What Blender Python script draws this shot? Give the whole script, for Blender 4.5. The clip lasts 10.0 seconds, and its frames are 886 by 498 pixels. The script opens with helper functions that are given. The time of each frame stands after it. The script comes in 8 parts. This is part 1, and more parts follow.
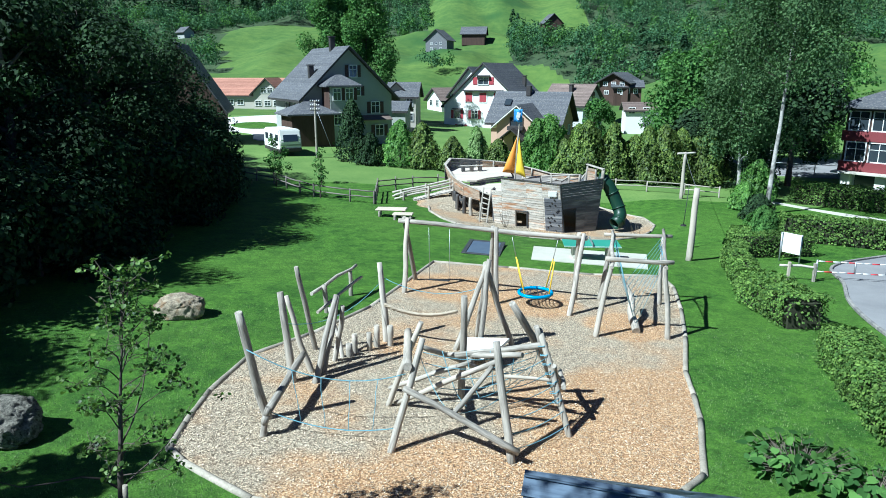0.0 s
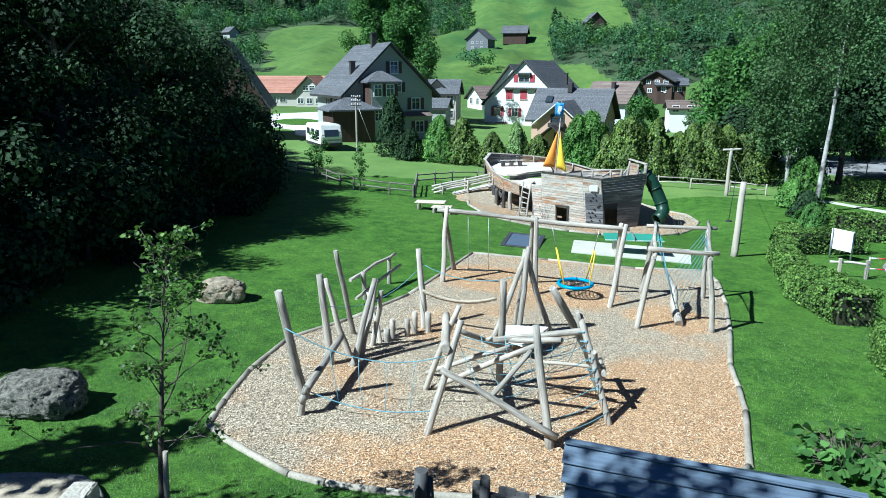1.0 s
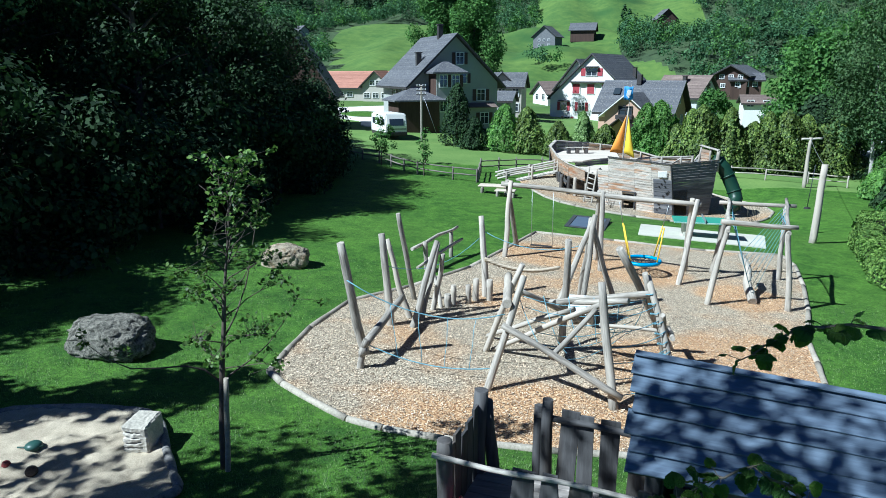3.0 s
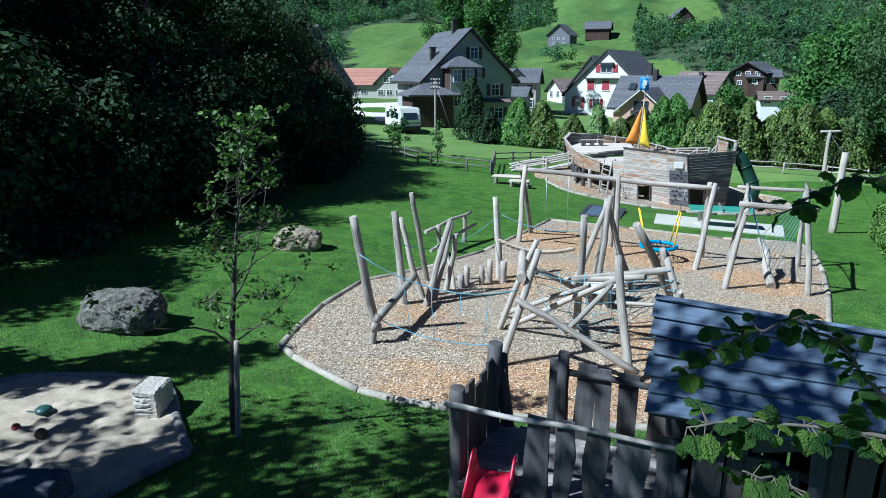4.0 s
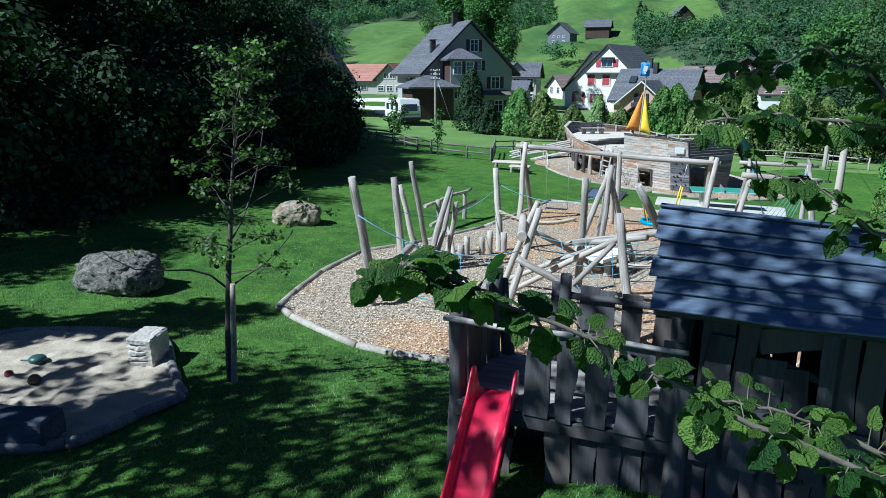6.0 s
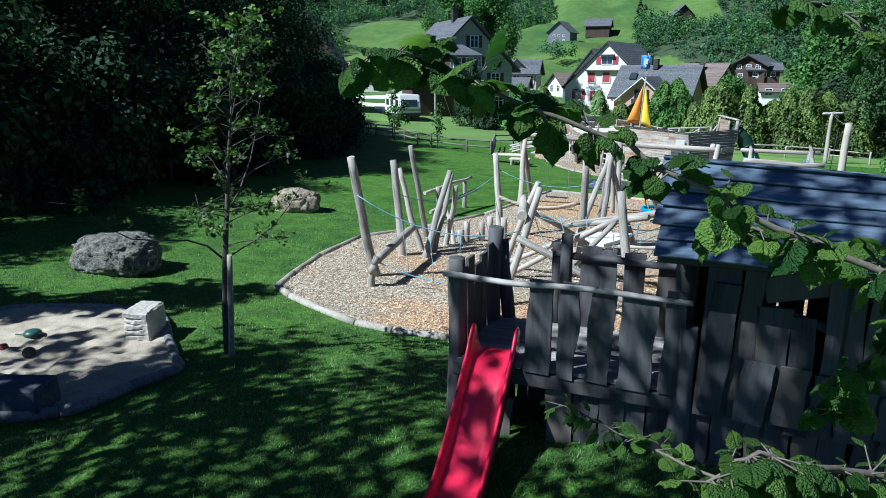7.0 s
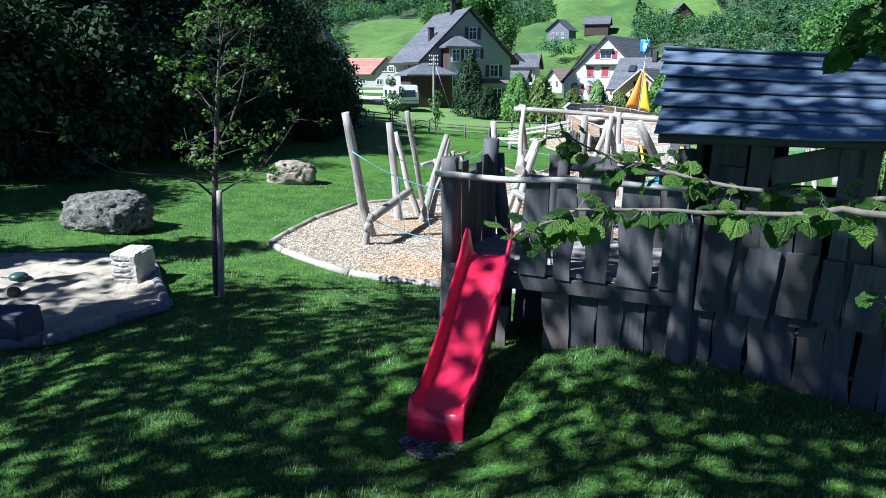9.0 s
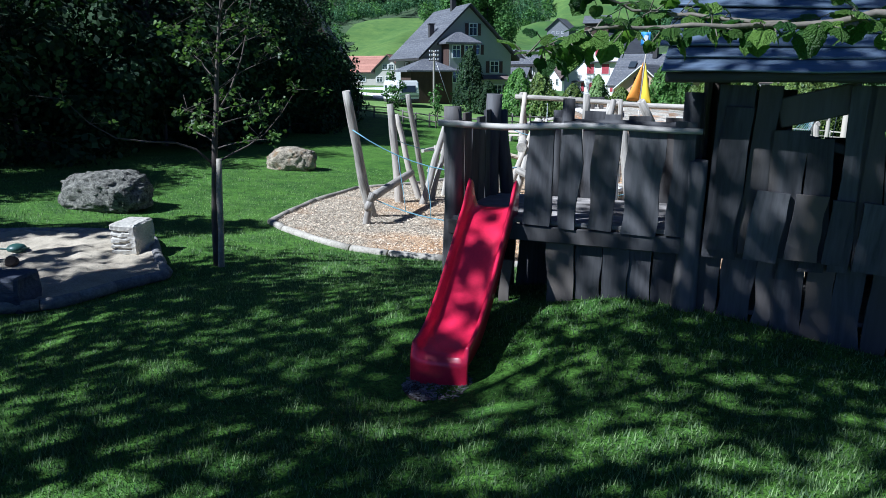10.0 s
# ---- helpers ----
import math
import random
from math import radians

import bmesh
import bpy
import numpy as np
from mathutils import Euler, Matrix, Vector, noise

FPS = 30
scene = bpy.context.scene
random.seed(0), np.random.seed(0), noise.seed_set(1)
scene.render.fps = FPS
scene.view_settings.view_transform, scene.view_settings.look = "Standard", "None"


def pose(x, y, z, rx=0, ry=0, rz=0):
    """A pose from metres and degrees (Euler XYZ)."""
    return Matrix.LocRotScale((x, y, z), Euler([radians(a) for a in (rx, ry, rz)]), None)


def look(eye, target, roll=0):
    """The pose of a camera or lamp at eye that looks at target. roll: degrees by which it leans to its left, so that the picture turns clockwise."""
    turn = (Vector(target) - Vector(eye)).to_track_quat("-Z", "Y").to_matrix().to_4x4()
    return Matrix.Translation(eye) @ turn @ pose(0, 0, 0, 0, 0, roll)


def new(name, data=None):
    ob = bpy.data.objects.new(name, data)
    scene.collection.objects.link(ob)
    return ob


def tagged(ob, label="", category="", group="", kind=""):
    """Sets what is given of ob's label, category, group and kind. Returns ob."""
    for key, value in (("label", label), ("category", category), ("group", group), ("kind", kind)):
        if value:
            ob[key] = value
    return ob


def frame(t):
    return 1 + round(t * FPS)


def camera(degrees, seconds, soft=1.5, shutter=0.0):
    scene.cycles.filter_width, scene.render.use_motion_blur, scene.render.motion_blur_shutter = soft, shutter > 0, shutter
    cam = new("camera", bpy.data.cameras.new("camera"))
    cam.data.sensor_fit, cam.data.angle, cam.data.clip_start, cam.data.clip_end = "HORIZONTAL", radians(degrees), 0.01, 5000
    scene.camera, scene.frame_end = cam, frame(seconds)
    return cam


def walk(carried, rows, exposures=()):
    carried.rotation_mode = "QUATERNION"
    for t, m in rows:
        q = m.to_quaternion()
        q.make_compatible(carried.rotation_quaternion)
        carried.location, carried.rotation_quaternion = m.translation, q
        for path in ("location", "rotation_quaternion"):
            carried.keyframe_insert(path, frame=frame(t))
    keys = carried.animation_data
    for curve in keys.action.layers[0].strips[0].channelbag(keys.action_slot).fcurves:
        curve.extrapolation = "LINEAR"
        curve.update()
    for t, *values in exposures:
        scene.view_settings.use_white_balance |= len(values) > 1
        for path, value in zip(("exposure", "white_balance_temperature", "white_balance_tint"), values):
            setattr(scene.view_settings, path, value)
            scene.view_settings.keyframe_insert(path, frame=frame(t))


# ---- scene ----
cam = camera(64.6, 10.0, soft=0.9)
TILT = -14.11
ROWS = [
    (0.0, 0.000, -0.000, 7.650, -0.00),
    (0.5, -0.016, 0.008, 7.451, 1.47),
    (1.0, -0.032, 0.028, 7.219, 3.21),
    (1.5, -0.048, 0.049, 6.955, 4.84),
    (2.0, -0.054, 0.036, 6.694, 5.94),
    (2.5, -0.045, 0.026, 6.452, 7.12),
    (2.7, -0.050, 0.030, 6.345, 7.66),
    (3.8, -0.070, 0.095, 5.695, 9.50),
    (4.0, -0.071, 0.098, 5.575, 9.52),
    (4.5, -0.029, 0.066, 5.289, 9.53),
    (5.0, -0.033, 0.044, 5.127, 9.52),
    (6.5, -0.062, 0.063, 4.471, 9.53),
    (7.0, -0.052, 0.069, 4.261, 9.53),
    (7.5, -0.032, 0.052, 4.037, 9.49),
    (8.0, -0.015, 0.079, 3.794, 9.47),
    (8.5, 0.015, 0.064, 3.563, 9.48),
    (9.0, 0.005, 0.089, 3.319, 9.45),
    (9.5, 0.005, 0.071, 3.083, 9.47),
    (10.0, -0.017, 0.064, 2.870, 9.45),
]
walk(cam, [(t, pose(x, y, z, 90 + TILT, 0, yaw)) for t, x, y, z, yaw in ROWS],
     exposures=[(0.0, 0.95, 4560, 13), (2.7, 0.88, 4560, 15), (4.5, 0.64, 4430, 19), (7.0, 0.75, 4560, 19), (8.5, 1.18, 4620, 22), (9.5, 1.36, 4560, 24), (10.0, 0.87, 4560, 24)])

# ---- light ----
SUN_TO = Vector((0.57, 0.37, -0.73)).normalized()  # the way the sunlight travels
world = bpy.data.worlds.new("sky")
scene.world = world
world.use_nodes = True
wn = world.node_tree.nodes
sky = wn.new("ShaderNodeTexSky")
sky.sky_type = "NISHITA"
sky.sun_disc = False
sky.altitude, sky.air_density, sky.dust_density, sky.ozone_density = 900, 0.30, 0.1, 2.0
sky.sun_elevation = math.asin(-SUN_TO.z)
sky.sun_rotation = math.atan2(-SUN_TO.x, -SUN_TO.y)
wn["Background"].inputs["Strength"].default_value = 0.05
world.node_tree.links.new(sky.outputs["Color"], wn["Background"].inputs["Color"])
sun = new("sun", bpy.data.lights.new("sun", "SUN"))
sun.data.energy, sun.data.angle, sun.data.color = 5.0, radians(0.55), (1.0, 0.915, 0.64)
sun.matrix_world = look((0, 0, 60), Vector((0, 0, 60)) + SUN_TO)


# ---- materials ----
def nodes_of(name):
    m = bpy.data.materials.new(name)
    m.use_nodes = True
    nt = m.node_tree
    return m, nt, nt.nodes["Principled BSDF"]


def add(nt, kind, **values):
    n = nt.nodes.new(kind)
    for key, v in values.items():
        n.inputs[key].default_value = v
    return n


def ramp(nt, fac, stops):
    n = nt.nodes.new("ShaderNodeValToRGB")
    while len(n.color_ramp.elements) < len(stops):
        n.color_ramp.elements.new(0.5)
    for e, (p, c) in zip(n.color_ramp.elements, stops):
        e.position, e.color = p, (*c, 1)
    nt.links.new(fac, n.inputs["Fac"])
    return n.outputs["Color"]


def mix(nt, kind, fac, a, b):
    n = nt.nodes.new("ShaderNodeMix")
    n.data_type, n.blend_type = "RGBA", kind
    for sock, v in ((n.inputs[0], fac), (n.inputs[6], a), (n.inputs[7], b)):
        if isinstance(v, bpy.types.NodeSocket):
            nt.links.new(v, sock)
        else:
            sock.default_value = v if isinstance(v, float) else (*v, 1)
    return n.outputs[2]


def surface(name, light, dark, rough=0.8, scale=3.0, fine=40.0, stretch=(1, 1, 1), bump=0.3, depth=0.01, rand=0.0, island=0.0, metal=0.0,
            glow=0.0, spots=None, clear=0.0, shine=0.35, drift=37.0):
    """A worn surface: two colours mixed by coarse and fine noise, with relief, and some difference from piece to piece."""
    m, nt, bsdf = nodes_of(name)
    co = nt.nodes.new("ShaderNodeTexCoord").outputs["Object"]
    info = nt.nodes.new("ShaderNodeObjectInfo").outputs["Random"]
    shift = nt.nodes.new("ShaderNodeVectorMath")
    shift.operation = "MULTIPLY_ADD"
    nt.links.new(co, shift.inputs[0])
    shift.inputs[1].default_value = stretch
    off = nt.nodes.new("ShaderNodeMath")
    off.operation = "MULTIPLY"
    off.inputs[1].default_value = drift if rand else 0.0
    nt.links.new(info, off.inputs[0])
    nt.links.new(off.outputs[0], shift.inputs[2])
    big = add(nt, "ShaderNodeTexNoise", Scale=scale, Detail=5.0, Roughness=0.6)
    small = add(nt, "ShaderNodeTexNoise", Scale=fine, Detail=4.0, Roughness=0.65)
    for n in (big, small):
        nt.links.new(shift.outputs[0], n.inputs["Vector"])
    both = nt.nodes.new("ShaderNodeMath")
    both.operation = "ADD"
    nt.links.new(big.outputs["Fac"], both.inputs[0])
    nt.links.new(small.outputs["Fac"], both.inputs[1])
    half = nt.nodes.new("ShaderNodeMath")
    half.operation = "MULTIPLY"
    half.inputs[1].default_value = 0.5
    nt.links.new(both.outputs[0], half.inputs[0])
    col = ramp(nt, half.outputs[0], [(0.36, dark), (0.64, light)])
    if spots:
        sp = add(nt, "ShaderNodeTexNoise", Scale=spots[1], Detail=3.0)
        nt.links.new(shift.outputs[0], sp.inputs["Vector"])
        fac = ramp(nt, sp.outputs["Fac"], [(0.52, (0, 0, 0)), (0.68, (1, 1, 1))])
        col = mix(nt, "MIX", fac, col, spots[0])
    amount = island or rand
    if amount:
        src = nt.nodes.new("ShaderNodeNewGeometry").outputs["Random Per Island"] if island else info
        val = nt.nodes.new("ShaderNodeMapRange")
        val.inputs["To Min"].default_value, val.inputs["To Max"].default_value = 1 - amount, 1 + amount
        nt.links.new(src, val.inputs["Value"])
        hs = nt.nodes.new("ShaderNodeHueSaturation")
        nt.links.new(val.outputs[0], hs.inputs["Value"])
        nt.links.new(col, hs.inputs["Color"])
        col = hs.outputs["Color"]
    nt.links.new(col, bsdf.inputs["Base Color"])
    bsdf.inputs["Roughness"].default_value, bsdf.inputs["Metallic"].default_value = rough, metal
    bsdf.inputs["Specular IOR Level"].default_value = shine
    bsdf.inputs["Coat Weight"].default_value = clear
    if bump:
        bp = add(nt, "ShaderNodeBump", Strength=bump, Distance=depth)
        nt.links.new(half.outputs[0], bp.inputs["Height"])
        nt.links.new(bp.outputs[0], bsdf.inputs["Normal"])
    if glow:
        nt.links.new(col, bsdf.inputs["Emission Color"])
        bsdf.inputs["Emission Strength"].default_value = glow
    return m


def foliage(name, light, dark, through_light=0.35, rough=0.55, spread=0.35, island=True, shine=0.3):
    """Leaves: each one its own shade, with some light passing through."""
    m, nt, bsdf = nodes_of(name)
    src = nt.nodes.new("ShaderNodeNewGeometry").outputs["Random Per Island"] if island else nt.nodes.new("ShaderNodeObjectInfo").outputs["Random"]
    col = ramp(nt, src, [(0.0, dark), (0.6, tuple((a + b) / 2 for a, b in zip(light, dark))), (1.0, light)])
    co = nt.nodes.new("ShaderNodeTexCoord").outputs["Object"]
    big = add(nt, "ShaderNodeTexNoise", Scale=0.45, Detail=2.0)
    nt.links.new(co, big.inputs["Vector"])
    val = nt.nodes.new("ShaderNodeMapRange")
    val.inputs["From Min"].default_value, val.inputs["From Max"].default_value = 0.3, 0.7
    val.inputs["To Min"].default_value, val.inputs["To Max"].default_value = 1 - spread, 1 + spread
    nt.links.new(big.outputs["Fac"], val.inputs["Value"])
    hs = nt.nodes.new("ShaderNodeHueSaturation")
    nt.links.new(col, hs.inputs["Color"])
    nt.links.new(val.outputs[0], hs.inputs["Value"])
    col = hs.outputs["Color"]
    nt.links.new(col, bsdf.inputs["Base Color"])
    bsdf.inputs["Roughness"].default_value = rough
    bsdf.inputs["Specular IOR Level"].default_value = shine
    tr = nt.nodes.new("ShaderNodeBsdfTranslucent")
    nt.links.new(mix(nt, "MULTIPLY", 1.0, col, (1.0, 1.15, 0.55)), tr.inputs["Color"])
    sh = nt.nodes.new("ShaderNodeMixShader")
    sh.inputs[0].default_value = through_light
    nt.links.new(bsdf.outputs[0], sh.inputs[1])
    nt.links.new(tr.outputs[0], sh.inputs[2])
    nt.links.new(sh.outputs[0], nt.nodes["Material Output"].inputs["Surface"])
    return m


def lawn_material():
    m, nt, bsdf = nodes_of("mown_grass")
    co = nt.nodes.new("ShaderNodeTexCoord").outputs["Object"]
    wide = add(nt, "ShaderNodeTexNoise", Scale=0.09, Detail=4.0)
    mid = add(nt, "ShaderNodeTexNoise", Scale=1.3, Detail=5.0, Roughness=0.7)
    fine = add(nt, "ShaderNodeTexNoise", Scale=30.0, Detail=3.0, Roughness=0.7)
    for n in (wide, mid, fine):
        nt.links.new(co, n.inputs["Vector"])
    col = ramp(nt, mid.outputs["Fac"], [(0.38, (0.044, 0.114, 0.015)), (0.62, (0.096, 0.213, 0.024))])
    col = mix(nt, "MIX", ramp(nt, wide.outputs["Fac"], [(0.42, (0, 0, 0)), (0.72, (0.6, 0.6, 0.6))]), col, (0.115, 0.225, 0.032))
    tuft = add(nt, "ShaderNodeTexNoise", Scale=7.5, Detail=4.0, Roughness=0.75)
    nt.links.new(co, tuft.inputs["Vector"])
    col = mix(nt, "MULTIPLY", 0.8, col, ramp(nt, tuft.outputs["Fac"], [(0.34, (0.5, 0.52, 0.45)), (0.64, (1.3, 1.25, 1.2))]))
    col = mix(nt, "MULTIPLY", 0.75, col, ramp(nt, fine.outputs["Fac"], [(0.3, (0.35, 0.38, 0.3)), (0.68, (1.35, 1.3, 1.2))]))
    nt.links.new(col, bsdf.inputs["Base Color"])
    bsdf.inputs["Roughness"].default_value = 0.75
    bsdf.inputs["Specular IOR Level"].default_value = 0.2
    bp = add(nt, "ShaderNodeBump", Strength=0.7, Distance=0.04)
    nt.links.new(fine.outputs["Fac"], bp.inputs["Height"])
    nt.links.new(bp.outputs[0], bsdf.inputs["Normal"])
    return m


# where the chips are fresh and rusty: place, reach, amount
FRESH_CHIPS = [(0.2, 27.0, 2.6, 0.35), (3.5, 25.6, 2.2, 0.35), (6.6, 23.4, 2.0, 0.3), (5.3, 16.5, 4.2, 0.28), (4.0, 13.6, 3.2, 0.3), (0.0, 12.3, 2.6, 0.25), (-2.6, 12.6, 1.8, 0.15)]


def chip_material():
    m, nt, bsdf = nodes_of("wood_chip_bed")
    co = nt.nodes.new("ShaderNodeTexCoord").outputs["Object"]
    cells = add(nt, "ShaderNodeTexVoronoi", Scale=42.0, Randomness=1.0)
    edge = add(nt, "ShaderNodeTexVoronoi", Scale=42.0, Randomness=1.0)
    edge.feature = "DISTANCE_TO_EDGE"
    wide = add(nt, "ShaderNodeTexNoise", Scale=0.33, Detail=4.0, Roughness=0.6)
    for n in (cells, edge, wide):
        nt.links.new(co, n.inputs["Vector"])
    sep = nt.nodes.new("ShaderNodeSeparateColor")
    nt.links.new(cells.outputs["Color"], sep.inputs[0])
    grey = ramp(nt, sep.outputs[0], [(0.0, (0.11, 0.088, 0.064)), (0.5, (0.46, 0.39, 0.275)), (1.0, (0.86, 0.76, 0.56))])
    warm = ramp(nt, sep.outputs[0], [(0.0, (0.19, 0.095, 0.042)), (0.5, (0.60, 0.36, 0.165)), (1.0, (0.95, 0.70, 0.40))])
    fresh = wide.outputs["Fac"]
    for x, y, r, k in FRESH_CHIPS:
        way = nt.nodes.new("ShaderNodeVectorMath")
        way.operation = "DISTANCE"
        nt.links.new(co, way.inputs[0])
        way.inputs[1].default_value = (x, y, -0.8)
        near = nt.nodes.new("ShaderNodeMapRange")
        near.interpolation_type = "SMOOTHSTEP"
        near.inputs["From Min"].default_value, near.inputs["From Max"].default_value = r, r * 0.35
        near.inputs["To Min"].default_value, near.inputs["To Max"].default_value = 0.0, k
        nt.links.new(way.outputs["Value"], near.inputs["Value"])
        total = nt.nodes.new("ShaderNodeMath")
        nt.links.new(fresh, total.inputs[0])
        nt.links.new(near.outputs[0], total.inputs[1])
        fresh = total.outputs[0]
    col = mix(nt, "MIX", ramp(nt, fresh, [(0.47, (0, 0, 0)), (0.66, (1, 1, 1))]), grey, warm)
    col = mix(nt, "MULTIPLY", 0.8, col, ramp(nt, edge.outputs["Distance"], [(0.0, (0.35, 0.3, 0.25)), (0.22, (1, 1, 1))]))
    nt.links.new(col, bsdf.inputs["Base Color"])
    bsdf.inputs["Roughness"].default_value = 0.9
    bp = add(nt, "ShaderNodeBump", Strength=0.8, Distance=0.03)
    nt.links.new(sep.outputs[1], bp.inputs["Height"])
    nt.links.new(bp.outputs[0], bsdf.inputs["Normal"])
    return m


LAWN = lawn_material()
CHIPS = chip_material()
CHIP = surface("loose_wood_chip", (0.62, 0.52, 0.38), (0.30, 0.225, 0.14), 0.9, 2, 60, bump=0.1, island=0.75)
FLAKE = surface("bark_flake", (0.26, 0.24, 0.225), (0.09, 0.08, 0.075), 0.9, 2, 60, bump=0.1, island=0.6)
BLADE = foliage("grass_blade", (0.27, 0.375, 0.135), (0.036, 0.078, 0.032), 0.3, 0.6, 0.3)
# the dark spots paint shadow bands onto the slopes
MEADOW = surface("meadow", (0.115, 0.185, 0.030), (0.048, 0.108, 0.018), 0.85, 0.02, 0.25, bump=0.6, depth=1.0, spots=((0.040, 0.098, 0.018), 0.03))
WOODFLOOR = surface("woodland_floor", (0.06, 0.095, 0.035), (0.022, 0.04, 0.017), 0.95, 0.05, 0.6, bump=0.5, depth=0.5)
ROUGHLAWN = surface("rough_lawn", (0.165, 0.255, 0.055), (0.085, 0.165, 0.03), 0.85, 0.25, 6.0, bump=0.5, depth=0.1)
LOG = surface("peeled_grey_log", (0.51, 0.47, 0.40), (0.14, 0.126, 0.105), 0.85, 2.4, 24, (1, 1, 0.10), 0.8, 0.014, rand=0.14, spots=((0.46, 0.41, 0.33), 1.2))
LOG_X = surface("peeled_grey_beam", (0.60, 0.56, 0.49), (0.22, 0.20, 0.17), 0.85, 2.4, 24, (1, 1, 0.10), 0.7, 0.012, rand=0.12)
DARKWOOD = surface("weathered_dark_plank", (0.105, 0.103, 0.103), (0.040, 0.039, 0.040), 0.75, 2.0, 24, (1, 1, 0.10), 0.55, 0.01, rand=0.30,
                   spots=((0.135, 0.11, 0.085), 0.9))
# weathered boards; the blue is sky reflection put into the colour
ROOFBOARD = surface("weathered_sky_blue_board", (0.165, 0.215, 0.285), (0.075, 0.10, 0.145), 0.42, 1.6, 22, (0.12, 1, 1), 0.5, 0.008, rand=0.16, shine=0.5)
DECK = surface("platform_board", (0.36, 0.33, 0.30), (0.18, 0.165, 0.15), 0.75, 2.0, 24, (0.12, 1, 1), 0.5, 0.006, rand=0.18)
HULL = surface("bleached_hull_board", (0.84, 0.79, 0.69), (0.26, 0.225, 0.18), 0.8, 1.1, 20, (0.5, 1, 3.5), 0.8, 0.012, rand=0.2, spots=((0.40, 0.22, 0.11), 1.1), drift=0.6)
HULLWARM = surface("brown_hull_board", (0.56, 0.44, 0.32), (0.17, 0.125, 0.09), 0.8, 1.6, 22, (0.5, 1, 3.5), 0.8, 0.012, rand=0.22, spots=((0.34, 0.16, 0.07), 1.3), drift=0.6)
# the same hull wood, darkened in colour for shaded stern and inside boards
HULLSHADE = surface("grey_shade_hull_board", (0.17, 0.175, 0.19), (0.075, 0.076, 0.085), 0.8, 1.0, 18, (0.15, 1, 5.0), 0.6, 0.008, rand=0.16, spots=((0.27, 0.27, 0.27), 0.7), drift=0.6)
KERBWOOD = surface("kerb_log", (0.44, 0.40, 0.325), (0.20, 0.18, 0.14), 0.85, 1.5, 22, (1, 1, 1), 0.4, 0.01, rand=0.12)
STONE = surface("boulder_stone", (0.40, 0.38, 0.31), (0.028, 0.032, 0.028), 0.95, 9.0, 30, bump=1.0, depth=0.14, spots=((0.05, 0.048, 0.036), 6.5))
TANSTONE = surface("tan_boulder_stone", (0.52, 0.45, 0.32), (0.10, 0.083, 0.06), 0.95, 5.0, 26, bump=1.0, depth=0.09, spots=((0.22, 0.15, 0.08), 3.5))
PITEDGE = surface("worn_pit_edge", (0.34, 0.325, 0.29), (0.12, 0.12, 0.125), 0.9, 2.0, 25, bump=0.5, depth=0.02, rand=0.1)
BLOCKSTONE = surface("sawn_sandstone", (0.60, 0.56, 0.47), (0.33, 0.31, 0.26), 0.88, 2.5, 28, (1, 1, 2.2), 0.6, 0.02)
DARKBLOCK = surface("dark_blue_block", (0.10, 0.11, 0.14), (0.045, 0.05, 0.068), 0.7, 2.5, 28, (1, 1, 2.2), 0.5, 0.02)
SAND = surface("play_sand", (0.60, 0.525, 0.385), (0.33, 0.28, 0.20), 0.95, 3.0, 50, bump=1.0, depth=0.05)
CONCRETE = surface("concrete_slab", (0.58, 0.57, 0.48), (0.44, 0.43, 0.36), 0.85, 0.8, 50, bump=0.15)
ASPHALT = surface("asphalt", (0.30, 0.30, 0.30), (0.20, 0.20, 0.205), 0.88, 0.5, 90, bump=0.2)
DRIVE = surface("pale_drive", (0.72, 0.70, 0.66), (0.58, 0.57, 0.54), 0.9, 0.3, 30, bump=0.1)
RED = surface("red_plastic", (0.68, 0.018, 0.065), (0.52, 0.012, 0.045), 0.28, 1.5, 40, bump=0.04, clear=0.35, shine=0.5)
ROPE_BLUE = surface("blue_rope", (0.22, 0.42, 0.50), (0.13, 0.28, 0.36), 0.8, 5, 90, bump=0.5, depth=0.004)
ROPE_TAN = surface("hemp_rope", (0.52, 0.45, 0.34), (0.30, 0.25, 0.18), 0.9, 5, 70, bump=0.6, depth=0.01)
ROPE_YELLOW = surface("yellow_strap", (0.80, 0.55, 0.03), (0.65, 0.42, 0.02), 0.6, 5, 60, bump=0.1)
NEST_BLUE = surface("blue_swing_rim", (0.02, 0.30, 0.60), (0.015, 0.20, 0.44), 0.45, 5, 60, bump=0.2)
DARKNET = surface("dark_net", (0.05, 0.055, 0.07), (0.025, 0.03, 0.04), 0.8, 5, 60, bump=0.2)
SAIL_Y = surface("yellow_sail", (0.90, 0.66, 0.02), (0.78, 0.54, 0.015), 0.6, 1.5, 50, bump=0.1)
SAIL_O = surface("orange_sail", (0.83, 0.33, 0.03), (0.68, 0.24, 0.02), 0.6, 1.5, 50, bump=0.1)
FLAG = surface("blue_flag_cloth", (0.10, 0.33, 0.72), (0.07, 0.25, 0.58), 0.7, 3, 60, bump=0.1)
WHITE = surface("white_paint", (0.80, 0.80, 0.77), (0.66, 0.66, 0.63), 0.6, 0.8, 20, bump=0.05)
WHITEWALL = surface("white_render", (0.78, 0.77, 0.74), (0.68, 0.67, 0.64), 0.9, 0.4, 18, bump=0.1)
GREYWALL = surface("grey_green_render", (0.37, 0.39, 0.355), (0.30, 0.315, 0.29), 0.9, 0.3, 14, bump=0.1)
PALEWALL = surface("pale_render", (0.50, 0.47, 0.40), (0.40, 0.38, 0.33), 0.9, 0.3, 14, bump=0.1)
